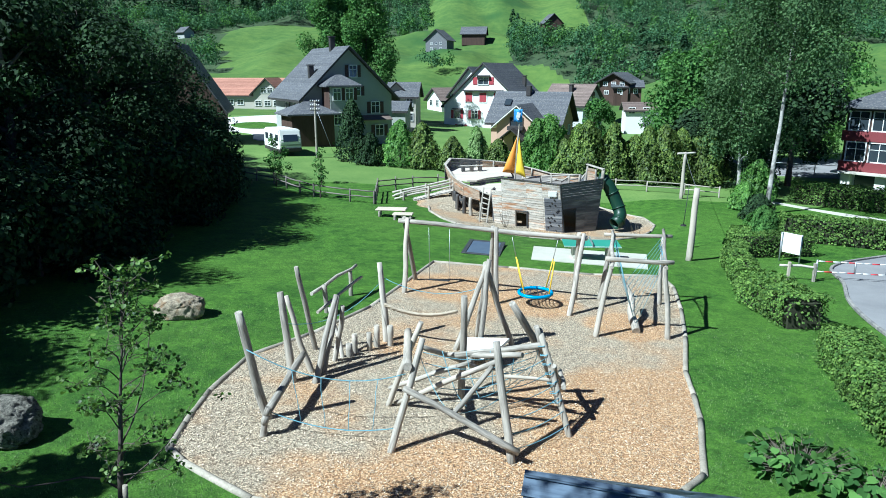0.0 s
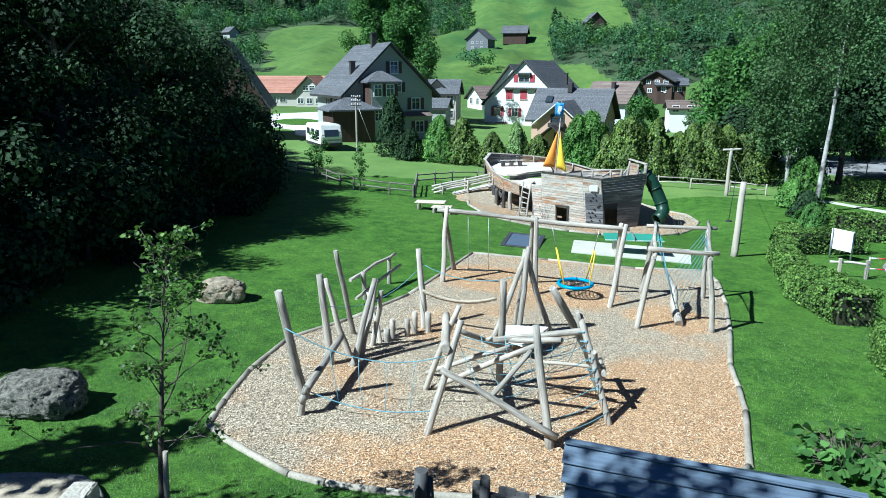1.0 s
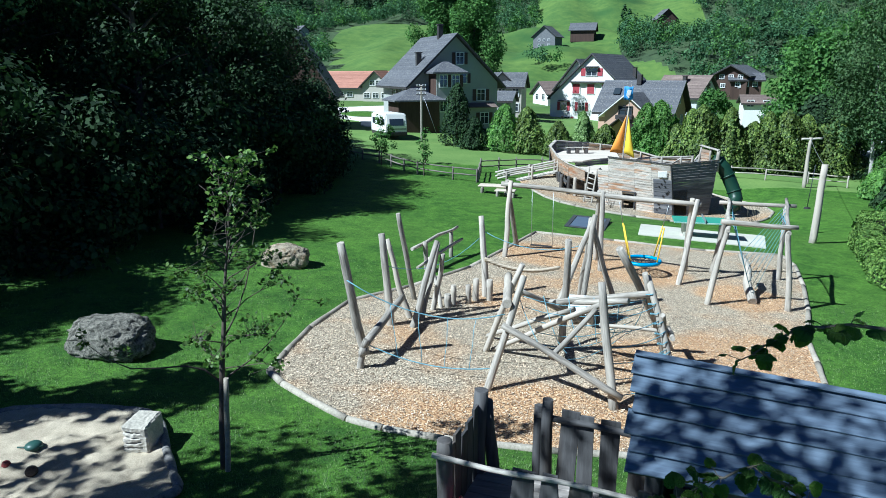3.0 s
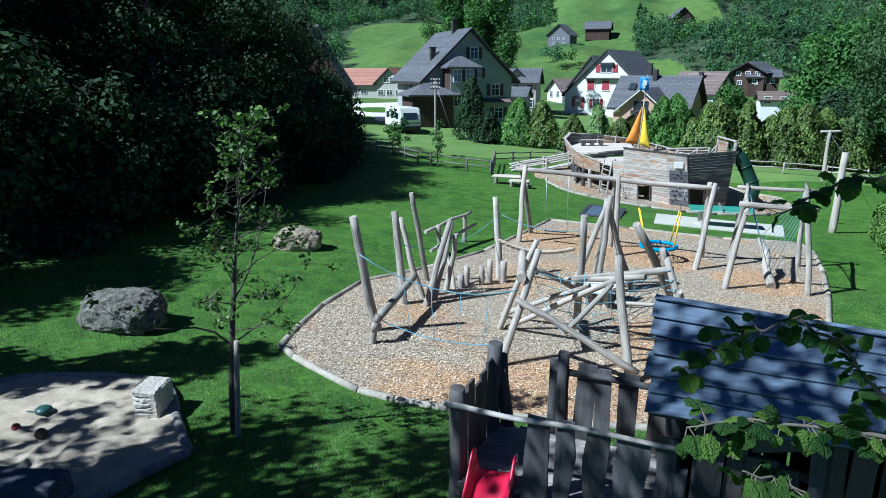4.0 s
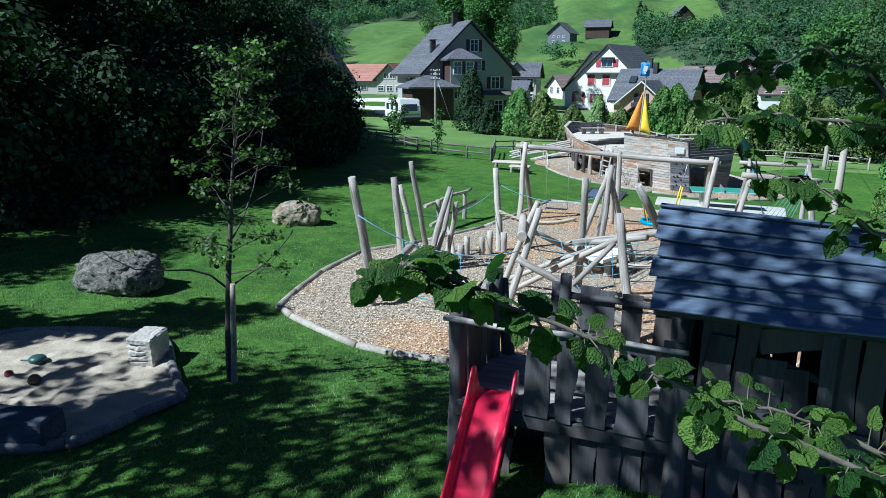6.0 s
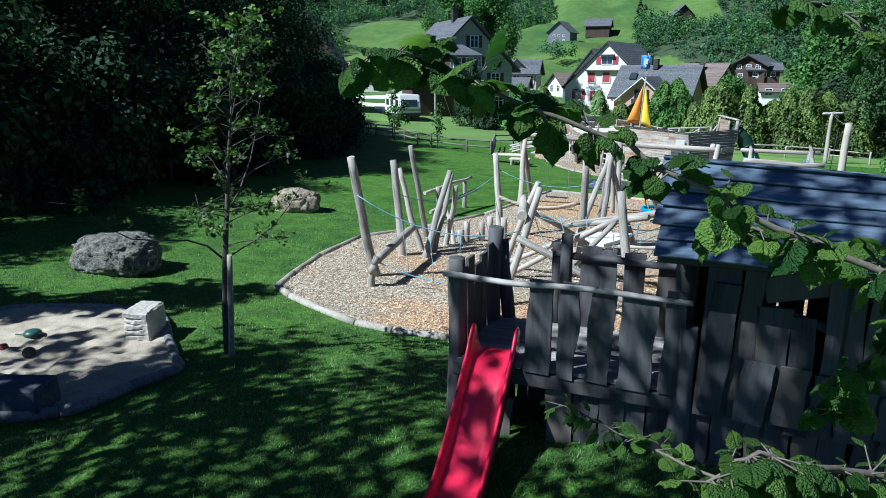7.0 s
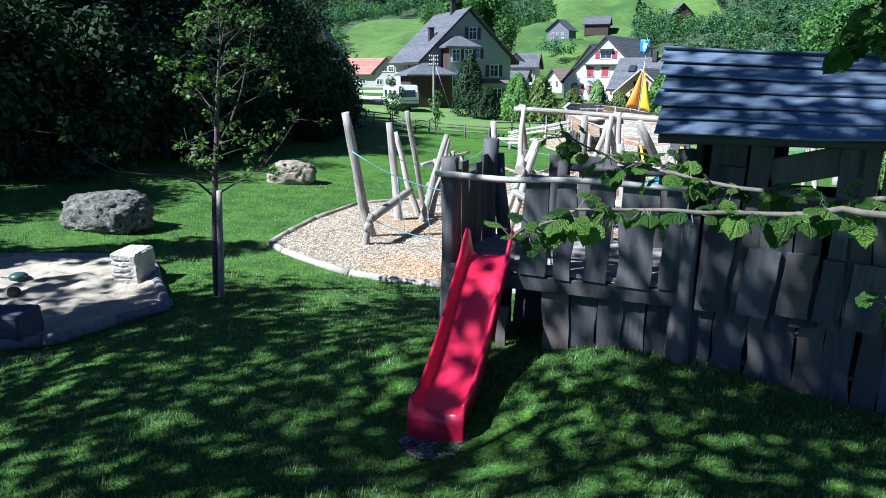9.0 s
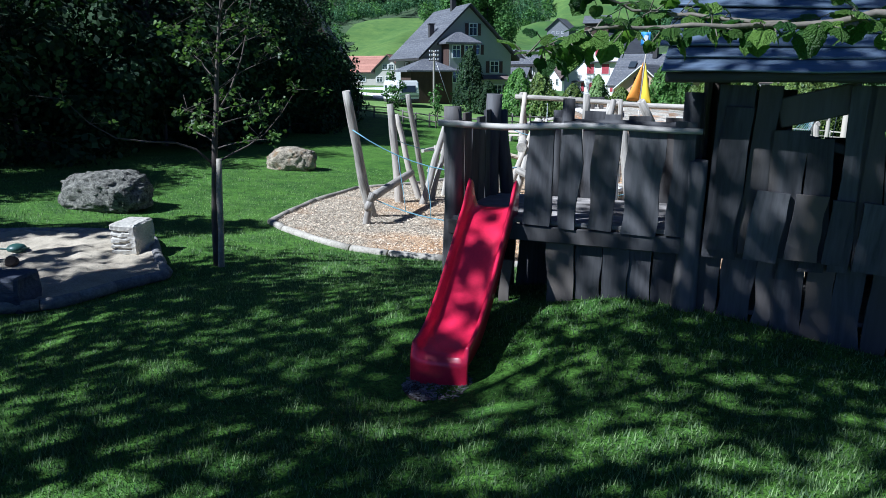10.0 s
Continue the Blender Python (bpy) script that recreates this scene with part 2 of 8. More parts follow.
PINKWALL = surface("salmon_render", (0.52, 0.36, 0.26), (0.43, 0.29, 0.21), 0.9, 0.3, 14, bump=0.1)
PALEBLUE = surface("pale_blue_render", (0.55, 0.57, 0.58), (0.45, 0.47, 0.49), 0.9, 0.3, 14, bump=0.1)
BROWNWALL = surface("dark_brown_timber", (0.085, 0.052, 0.038), (0.045, 0.028, 0.022), 0.8, 1.5, 18, (1, 1, 0.15), 0.4)
REDWALL = surface("oxblood_cladding", (0.20, 0.045, 0.048), (0.145, 0.032, 0.036), 0.7, 0.5, 20, bump=0.1)
SLATE = surface("dark_roof_tile", (0.118, 0.122, 0.135), (0.070, 0.073, 0.084), 0.62, 0.5, 5.0, (1, 1, 1), 0.6, 0.04, rand=0.10, spots=((0.19, 0.19, 0.18), 5.5))
BROWNTILE = surface("brown_roof_tile", (0.20, 0.155, 0.13), (0.115, 0.085, 0.075), 0.8, 0.35, 3.0, (1, 1, 1), 0.6, 0.05, rand=0.22)
REDTILE = surface("red_roof_tile", (0.42, 0.215, 0.15), (0.29, 0.14, 0.095), 0.8, 0.3, 3.0, (1, 1, 1), 0.5, 0.05, rand=0.18)
SHUTTER = surface("red_shutter", (0.36, 0.06, 0.075), (0.27, 0.04, 0.05), 0.6, 2, 30, bump=0.1)
SHUTTER_DARK = surface("brown_shutter", (0.07, 0.040, 0.034), (0.045, 0.026, 0.022), 0.6, 2, 30, bump=0.1)
DARKTRIM = surface("dark_trim", (0.055, 0.05, 0.05), (0.03, 0.028, 0.028), 0.6, 2, 30, bump=0.1)
STEEL = surface("galvanised_steel", (0.50, 0.52, 0.54), (0.36, 0.38, 0.40), 0.45, 3, 40, bump=0.05, metal=0.7)
TEALTOP = surface("green_table_top", (0.075, 0.30, 0.215), (0.055, 0.245, 0.175), 0.5, 1, 40, bump=0.05)
MATBLUE = surface("trampoline_mat", (0.10, 0.135, 0.19), (0.065, 0.09, 0.135), 0.7, 2, 60, bump=0.1)
TUBE = surface("dark_green_tube", (0.016, 0.050, 0.030), (0.010, 0.034, 0.021), 0.4, 2, 40, bump=0.05)
BARK = surface("grey_bark", (0.135, 0.110, 0.088), (0.055, 0.045, 0.038), 0.9, 3, 30, (1, 1, 0.3), 0.8, 0.02)
TWIG = surface("green_brown_twig", (0.19, 0.165, 0.125), (0.09, 0.078, 0.06), 0.75, 6, 60, bump=0.3)
BIRCHBARK = surface("birch_bark", (0.50, 0.49, 0.46), (0.22, 0.215, 0.20), 0.8, 1.8, 14, (1, 1, 0.7), 0.3, spots=((0.05, 0.048, 0.045), 1.6))
RUBBER = surface("black_rubber", (0.03, 0.03, 0.032), (0.018, 0.018, 0.02), 0.8, 5, 40, bump=0.1)
SOIL = surface("bare_soil", (0.12, 0.092, 0.07), (0.05, 0.039, 0.031), 0.95, 3, 40, bump=0.8, depth=0.03)
CARAVAN = surface("cream_caravan_skin", (0.78, 0.78, 0.74), (0.70, 0.70, 0.66), 0.4, 0.8, 12, bump=0.03)
REDPAINT = surface("red_barrier_paint", (0.55, 0.04, 0.05), (0.42, 0.03, 0.04), 0.5, 3, 30, bump=0.05)
GREENTOY = surface("green_toy_plastic", (0.04, 0.095, 0.08), (0.025, 0.065, 0.055), 0.4, 3, 40, bump=0.05)
# leaf green darkened so that the wood's deep shade is in the colour
LEAF_DARK = foliage("shade_dark_leaf", (0.045, 0.088, 0.028), (0.009, 0.024, 0.010), 0.16, 0.85)
# greens shifted towards blue, distance haze put into the colour
LEAF_FAR = foliage("hazed_far_leaf", (0.115, 0.205, 0.088), (0.040, 0.096, 0.048), 0.25, 0.9, spread=0.4, shine=0.05)
LEAF_MID = foliage("broad_leaf", (0.13, 0.255, 0.055), (0.04, 0.10, 0.025), 0.3, 0.75, shine=0.15)
LEAF_LIGHT = foliage("fresh_leaf", (0.20, 0.36, 0.065), (0.07, 0.17, 0.03), 0.35)
LEAF_PALE = foliage("pale_spring_leaf", (0.34, 0.46, 0.17), (0.14, 0.24, 0.07), 0.35)
LEAF_THUJA = foliage("thuja_spray", (0.195, 0.265, 0.045), (0.035, 0.072, 0.016), 0.15, spread=0.45)
LEAF_HEDGE = foliage("hedge_leaf", (0.22, 0.34, 0.065), (0.06, 0.125, 0.028), 0.28, 0.7, shine=0.2)
LEAF_BIRCH = foliage("birch_leaf", (0.125, 0.20, 0.075), (0.04, 0.085, 0.032), 0.3, 0.8, shine=0.15)
LEAF_SPRUCE = foliage("spruce_needles", (0.055, 0.105, 0.045), (0.02, 0.05, 0.024), 0.1, 0.9, shine=0.05)
LEAF_LIME = foliage("lime_leaf", (0.20, 0.335, 0.052), (0.035, 0.10, 0.022), 0.38, 0.40, 0.2, island=False)


def pleat(m):
    """Ribs between the side veins of a leaf, which is modelled one unit long along y."""
    nt = m.node_tree
    bsdf = nt.nodes["Principled BSDF"]
    sep = nt.nodes.new("ShaderNodeSeparateXYZ")
    co = nt.nodes.new("ShaderNodeTexCoord").outputs["Object"]
    nt.links.new(co, sep.inputs[0])

    def calc(op, a, b=None):
        n = nt.nodes.new("ShaderNodeMath")
        n.operation = op
        for sock, v in zip(n.inputs, (a, b)):
            if isinstance(v, bpy.types.NodeSocket):
                nt.links.new(v, sock)
            elif v is not None:
                sock.default_value = v
        return n.outputs[0]

    across = calc("ABSOLUTE", sep.outputs[0])
    vein = calc("SINE", calc("MULTIPLY", calc("SUBTRACT", sep.outputs[1], calc("MULTIPLY", across, 0.75)), 44.0))
    mid = calc("MINIMUM", calc("MULTIPLY", across, 14.0), 1.0)
    crinkle = add(nt, "ShaderNodeTexNoise", Scale=11.0, Detail=2.0)
    nt.links.new(co, crinkle.inputs["Vector"])
    bp = add(nt, "ShaderNodeBump", Strength=1.0, Distance=0.008)
    nt.links.new(calc("ADD", calc("ADD", calc("MULTIPLY", vein, 0.10), mid), calc("MULTIPLY", crinkle.outputs["Fac"], 2.8)), bp.inputs["Height"])
    nt.links.new(bp.outputs[0], bsdf.inputs["Normal"])


pleat(LEAF_LIME)
LEAF_YOUNG = foliage("young_tree_leaf", (0.175, 0.28, 0.055), (0.025, 0.062, 0.016), 0.35, 0.5)
m_, nt_, b_ = nodes_of("window_glass")
b_.inputs["Base Color"].default_value = (0.035, 0.045, 0.055, 1)
b_.inputs["Roughness"].default_value = 0.06
b_.inputs["Specular IOR Level"].default_value = 0.9
GLASS = m_


# ---- building blocks ----
def mesh_of(name, verts, faces, materials, smooth=False):
    me = bpy.data.meshes.new(name)
    me.from_pydata([tuple(v) for v in verts], [], [tuple(f) for f in faces])
    for m in materials if isinstance(materials, (list, tuple)) else [materials]:
        me.materials.append(m)
    if smooth:
        me.shade_smooth()
    return me


def mesh_from_arrays(name, verts, faces, material, smooth=False):
    """A mesh out of numpy arrays: verts (n, 3), faces (m, 3 or 4)."""
    me = bpy.data.meshes.new(name)
    k = faces.shape[1]
    me.vertices.add(len(verts))
    me.vertices.foreach_set("co", verts.astype(np.float32).ravel())
    me.loops.add(faces.size)
    me.loops.foreach_set("vertex_index", faces.astype(np.int32).ravel())
    me.polygons.add(len(faces))
    me.polygons.foreach_set("loop_start", np.arange(0, faces.size, k, dtype=np.int32))
    if smooth:
        me.polygons.foreach_set("use_smooth", np.ones(len(faces), dtype=bool))
    me.materials.append(material)
    me.update(calc_edges=True)
    me.validate()
    return me


def part(name, bm, material, parent=None, label="", smooth=False):
    """Links a bmesh as one mesh object under a thing or a part."""
    me = bpy.data.meshes.new(name)
    bm.to_mesh(me)
    bm.free()
    for m in material if isinstance(material, (list, tuple)) else [material]:
        me.materials.append(m)
    if smooth:
        me.shade_smooth()
    return under(new(name, me), parent, label)


def world_of(ob):
    return world_of(ob.parent) @ ob.matrix_parent_inverse @ ob.matrix_basis if ob.parent else ob.matrix_basis.copy()


def under(ob, parent, label=""):
    """Makes ob, which was built in world metres, a part of parent."""
    if parent is not None:
        inverse = world_of(parent).inverted()
        ob.parent = parent
        ob.matrix_parent_inverse = inverse
    if label:
        tagged(ob, label)
    return ob


def thing(name, at=(0, 0, 0), label="", category="", group="", kind=""):
    ob = new(name)
    ob.empty_display_size = 0.2
    ob.location = at
    ob.matrix_basis = Matrix.Translation(at)
    return tagged(ob, label, category, group, kind)


def box(bm, m, sx, sy, sz, bevel=0.0):
    """A box of that size centred on the pose m."""
    made = bmesh.ops.create_cube(bm, size=1.0, matrix=m @ Matrix.Diagonal((sx, sy, sz, 1)))
    if bevel:
        edges = list({e for v in made["verts"] for e in v.link_edges})
        bmesh.ops.bevel(bm, geom=edges, offset=bevel, segments=1, affect="EDGES", profile=0.5)
    return bm


def boxed(name, m, sx, sy, sz, material, parent=None, bevel=0.008, label=""):
    return part(name, box(bmesh.new(), m, sx, sy, sz, bevel), material, parent, label)


def tube(bm, points, radii, seg=10, rough=0.0, seed=0, cap=True):
    """A round bar along the points, its radius changing from point to point, uneven by rough."""
    pts = [Vector(p) for p in points]
    if not isinstance(radii, (list, tuple)):
        radii = [radii] * len(pts)
    rings, side = [], None
    for i, p in enumerate(pts):
        way = (pts[min(i + 1, len(pts) - 1)] - pts[max(i - 1, 0)]).normalized()
        if side is None:
            side = way.orthogonal().normalized()
        side = (side - way * side.dot(way)).normalized()
        up = way.cross(side)
        ring = []
        for k in range(seg):
            a = 2 * math.pi * k / seg
            d = side * math.cos(a) + up * math.sin(a)
            r = radii[i]
            if rough:
                r *= 1 + rough * noise.noise(Vector((d.x * 1.3 + seed, d.y * 1.3 + i * 0.45, d.z * 1.3 + seed * 0.7)))
            ring.append(bm.verts.new(p + d * r))
        rings.append(ring)
    for a, b in zip(rings, rings[1:]):
        for k in range(seg):
            f = bm.faces.new((a[k], a[(k + 1) % seg], b[(k + 1) % seg], b[k]))
            f.smooth = True
    if cap and seg > 2:
        bm.faces.new(rings[0][::-1])
        bm.faces.new(rings[-1])
    return bm


def bent(a, b, n=7, sag=0.0, sway=0.0, seed=0):
    """Points from a to b, hanging by sag and swaying sideways like a grown log."""
    a, b = Vector(a), Vector(b)
    out = []
    for i in range(n):
        t = i / (n - 1)
        p = a.lerp(b, t) + Vector((0, 0, -sag * 4 * t * (1 - t)))
        w = sway * math.sin(math.pi * t)
        p += Vector((noise.noise(Vector((seed * 3.1, t * 2.2, 0.3))), noise.noise(Vector((0.7, seed * 2.3, t * 2.2))), 0)) * w
        out.append(p)
    return out


def log(name, a, b, r0, r1, parent, material=None, sway=0.12, seed=0, label="", seg=10, n=8):
    """A peeled log from a to b, modelled in its own frame so that its grain runs along it."""
    a, b = Vector(a), Vector(b)
    m = Matrix.Translation(a) @ (b - a).to_track_quat("Z", "Y").to_matrix().to_4x4()
    length = (b - a).length
    pts = bent((0, 0, 0), (0, 0, length), n, 0, sway, seed)
    radii = [r0 + (r1 - r0) * i / (n - 1) for i in range(n)]
    radii[0] *= 0.96
    radii[-1] *= 0.93
    bm = tube(bmesh.new(), pts, radii, seg, 0.16, seed)
    ob = part(name, bm, material or LOG, None, label)
    ob.matrix_basis = m
    return under(ob, parent)


def rope(name, points, r, material, parent, seg=5, label=""):
    return part(name, tube(bmesh.new(), points, r, seg), material, parent, label)


def cloud(rng, centres, radii, count, size, squash=0.85, hollow=0.45, droop=0.0):
    """Leaf sprays scattered through round clumps: arrays of diamond-shaped leaves, four corners each."""
    centres, radii = np.asarray(centres, float), np.asarray(radii, float)
    w = radii ** 2
    pick = rng.choice(len(centres), count, p=w / w.sum())
    d = rng.normal(size=(count, 3))
    d /= np.linalg.norm(d, axis=1)[:, None]
    rad = radii[pick] * (hollow + (1 - hollow) * rng.random(count) ** 0.6)
    pos = centres[pick] + d * rad[:, None] * np.array([1, 1, squash])
    normal = d + rng.normal(scale=0.42, size=(count, 3)) + np.array([0, 0, 0.4])
    normal /= np.linalg.norm(normal, axis=1)[:, None]
    along = rng.normal(size=(count, 3)) + np.array([0, 0, -droop])
    along -= normal * (along * normal).sum(1)[:, None]
    along /= np.linalg.norm(along, axis=1)[:, None] + 1e-9
    side = np.cross(normal, along)
    s = size * (0.6 + 0.8 * rng.random(count))[:, None]
    v = np.stack([pos - along * s * 0.5, pos + side * s * 0.36 + normal * s * 0.1, pos + along * s * 0.55, pos - side * s * 0.36 + normal * s * 0.1], 1)
    return v.reshape(-1, 3), np.arange(count * 4).reshape(-1, 4)


def leafy(name, rng, centres, radii, count, size, material, parent=None, **kw):
    v, f = cloud(rng, centres, radii, count, size, **kw)
    return under(new(name, mesh_from_arrays(name, v, f, material)), parent)


def smooth01(a, b, x):
    t = max(0.0, min(1.0, (x - a) / (b - a)))
    return t * t * (3 - 2 * t)


def hill(x, y):
    """Height that the far slopes add to the valley floor."""
    far = math.hypot(x * 0.8, y + 30) - 30 - 25 * math.exp(-((x + 90) / 60) ** 2) + 12 * math.exp(-((x - 20) / 40) ** 2)
    t = max(0.0, far - 165)
    h = 0.045 * t + 0.00030 * t * t
    h += min(1.0, t / 90) * (9.0 * noise.noise(Vector((x / 62, y / 75, 3.1))) + 3.6 * noise.noise(Vector((x / 25, y / 34, 8.4))) + 1.1 * noise.noise(Vector((x / 13, y / 17, 2.4)))) * min(2.2, 1 + t / 500)
    left = smooth01(-26, -70, x) * smooth01(90, 60, y)
    return max(h, 0) + 5.0 * left


def ground_z(x, y):
    z = -0.13 - 0.052 * max(-30, min(30, x)) - 0.025 * max(0, min(y, 48))
    a = max(0.3, min(1.12, 0.33 + 0.12 * (x + 6)))
    z += a * smooth01(13, 6, y) + hill(x, y) + 0.03 * noise.noise(Vector((x / 3, y / 3, 0.5)))
    if 33 < y < 62 and -4 < x < 18:
        z -= 0.85 * smooth01(33, 45, y) * smooth01(62, 52, y) * smooth01(-4, 9, x) * smooth01(18, 13, x)
    if 2 < y < 10 and -4 < x < 5:
        z += 0.20 * math.exp(-((x - 0.9) / 1.3) ** 2 - ((y - 6.0) / 1.0) ** 2) - 0.20 * math.exp(-((x + 0.8) / 0.7) ** 2 - ((y - 4.6) / 0.6) ** 2)
    pit = smooth01(3.4, 2.5, math.hypot((x + 7.7) / 1.1, y - 8.8))
    return z + (0.125 - z) * pit


def wooded(x, y):
    """Whether the hillside at that place is under trees."""
    az, d = math.degrees(math.atan2(x, y)), math.hypot(x, y)
    edge = 22 * noise.noise(Vector((x / 45, y / 60, 5.5)))
    wood = (az < -17.5 and d > 300 + edge) or (az < -9.5 and d > 415 + edge) or (-9.5 <= az < -1.2 and d > 395 + edge) or (5.2 < az <= 10.5 and 292 + 8 * (9 - az) < d < 425 + edge) or (az > 10.5 and d > 285 + edge)
    if (az > 27 and 250 < d < 420) or (0.0 < az < 9.5 and d > 430):
        return False
    return wood


def gz(x, y, h=0.0):
    return Vector((x, y, ground_z(x, y) + h))


def inside(p, poly):
    x, y = p
    hit = False
    for (x0, y0), (x1, y1) in zip(poly, poly[1:] + poly[:1]):
        if (y0 > y) != (y1 > y) and x < (x1 - x0) * (y - y0) / (y1 - y0) + x0:
            hit = not hit
    return hit


def rounded(poly, steps=6):
    """A closed smooth line through the corners."""
    n, out = len(poly), []
    for i in range(n):
        p = [Vector(poly[(i + k - 1) % n]) for k in range(4)]
        for s in range(steps):
            t = s / steps
            out.append(tuple(0.5 * (2 * p[1] + (p[2] - p[0]) * t + (2 * p[0] - 5 * p[1] + 4 * p[2] - p[3]) * t * t + (3 * p[1] - p[0] - 3 * p[2] + p[3]) * t ** 3)))
    return out


def sheet(name, poly, lift, material, step=0.6):
    """A thin bed following the ground inside a closed line, with a skirt into the soil."""
    bm = bmesh.new()
    ring = [bm.verts.new((x, y, 0)) for x, y in poly]
    face = bm.faces.new(ring)
    xs, ys = [p[0] for p in poly], [p[1] for p in poly]
    for lo, hi, no in ((min(xs), max(xs), (1, 0, 0)), (min(ys), max(ys), (0, 1, 0))):
        c = lo + step
        while c < hi:
            co = (c, 0, 0) if no[0] else (0, c, 0)
            bmesh.ops.bisect_plane(bm, geom=bm.verts[:] + bm.edges[:] + bm.faces[:], plane_co=co, plane_no=no)
            c += step
    for v in bm.verts:
        v.co.z = ground_z(v.co.x, v.co.y) + lift + 0.012 * noise.noise(v.co * 1.7)
    rim = [e for e in bm.edges if e.is_boundary]
    ext = bmesh.ops.extrude_edge_only(bm, edges=rim)
    for v in (g for g in ext["geom"] if isinstance(g, bmesh.types.BMVert)):
        v.co.z -= 0.25
    bmesh.ops.recalc_face_normals(bm, faces=bm.faces[:])
    if max(bm.faces, key=lambda f: f.calc_area()).normal.z < 0:
        bmesh.ops.reverse_faces(bm, faces=bm.faces[:])
    return part(name, bm, material)


# ---- the ground ----
def lines(parts):
    out = []
    for a, b, s in parts:
        n = max(1, round((b - a) / s))
        out += [a + (b - a) * i / n for i in range(n)]
    return out + [parts[-1][1]]


def build_ground():
    xs = lines([(-900, -300, 30), (-300, -80, 8), (-80, -16, 2), (-16, 16, 0.5), (16, 80, 2), (80, 300, 8), (300, 900, 30)])
    ys = lines([(-120, -10, 6), (-10, 2, 1), (2, 50, 0.5), (50, 120, 2), (120, 440, 4.5), (440, 1300, 25)])
    v = np.array([(x, y, ground_z(x, y)) for y in ys for x in xs])
    nx, ny = len(xs), len(ys)
    i = np.arange(nx * ny).reshape(ny, nx)
    f = np.stack([i[:-1, :-1], i[:-1, 1:], i[1:, 1:], i[1:, :-1]], -1).reshape(-1, 4)
    me = mesh_from_arrays("ground", v, f, LAWN, True)
    me.materials.append(MEADOW)
    me.materials.append(ROUGHLAWN)
    me.materials.append(WOODFLOOR)
    cy = v[f[:, 0], 1]
    me.polygons.foreach_set("material_index", np.where(cy > 128, 1 + 2 * np.array([wooded(*p) for p in v[f[:, 0], :2]]), np.where(cy > 54, 2, 0)).astype(np.int32))
    return tagged(new("ground", me), "sunlit mown lawn running into green hillside meadows", "ground", kind="structure")


build_ground()


# ---- play area: chip bed, edging ----
BED = [(-5.85, 13.45), (-5.93, 14.6), (-5.95, 16.4), (-5.6, 18.9), (-4.15, 21.1), (-2.64, 24.1), (-1.6, 27.5), (-0.45, 31.4), (3.0, 31.0), (6.8, 30.5),
       (10.0, 30.8), (9.95, 28.9), (9.2, 25.7), (8.25, 22.4), (7.2, 19.3), (6.85, 17.6), (6.5, 16.1), (5.6, 13.4), (4.9, 12.7), (2.6, 11.6), (0.4, 11.2),
       (-1.7, 11.22), (-2.85, 11.42), (-3.6, 11.68), (-5.35, 12.95)]


def edging(name, poly, r, label, proud=0.05):
    """A row of half-sunk logs laid end to end round a bed."""
    top = thing(name, gz(*poly[0]), label, "edging", kind="structure")
    n = len(poly)
    for i in range(n):
        a, b = poly[i], poly[(i + 1) % n]
        pa, pb = gz(*a, proud - r * 0.4), gz(*b, proud - r * 0.4)
        mid = gz((a[0] + b[0]) / 2, (a[1] + b[1]) / 2, proud - r * 0.4)
        ends = (pb - pa).normalized() * 0.01
        pts = [pa + ends, pa.lerp(mid, 0.5), mid, mid.lerp(pb, 0.5), pb - ends]
        for k in (1, 2, 3):
            pts[k] += Vector((noise.noise(Vector((i, k, 1))), noise.noise(Vector((i, k, 5))), 0)) * 0.07
        part("edging_log", tube(bmesh.new(), pts, [r, r * 1.06, r * 0.97, r * 1.03, r], 10, 0.14, i), KERBWOOD, top)
    return top


bed = sheet("wood_chip_bed", BED, 0.03, CHIPS)
tagged(bed, "bed of pale wood chips, greyed and rust-orange in patches", "wood chips", kind="structure")
edging("bed_edging", BED, 0.080, "low grey round-log edging sunk round the chip bed")


def scatter_chips():
    rng = np.random.default_rng(4)
    out = []
    xs, ys = rng.uniform(-6, 10.2, 90000), rng.uniform(11.2, 31.4, 90000)
    keep = rng.random(90000) < np.clip(1.25 - (ys - 11) / 16, 0.12, 1)
    for x, y in zip(xs[keep], ys[keep]):
        if inside((x, y), BED):
            out.append((x, y, ground_z(x, y) + 0.045))
    p = np.array(out)
    n = len(p)
    a = rng.uniform(0, 6.28, n)
    along = np.stack([np.cos(a), np.sin(a), rng.normal(scale=0.25, size=n)], 1) * (rng.uniform(0.011, 0.027, n))[:, None]
    side = np.stack([-np.sin(a), np.cos(a), rng.normal(scale=0.3, size=n)], 1) * (rng.uniform(0.005, 0.010, n))[:, None]
    v = np.stack([p - along - side, p + along - side, p + along + side, p - along + side], 1).reshape(-1, 3)
    v[:, 2] += rng.uniform(0, 0.015, len(v))
    ob = new("loose_wood_chips", mesh_from_arrays("loose_wood_chips", v, np.arange(4 * n).reshape(-1, 4), CHIP))
    tagged(ob, "loose pale and rusty wood chips strewn over the bed", "wood chips", kind="stuff")


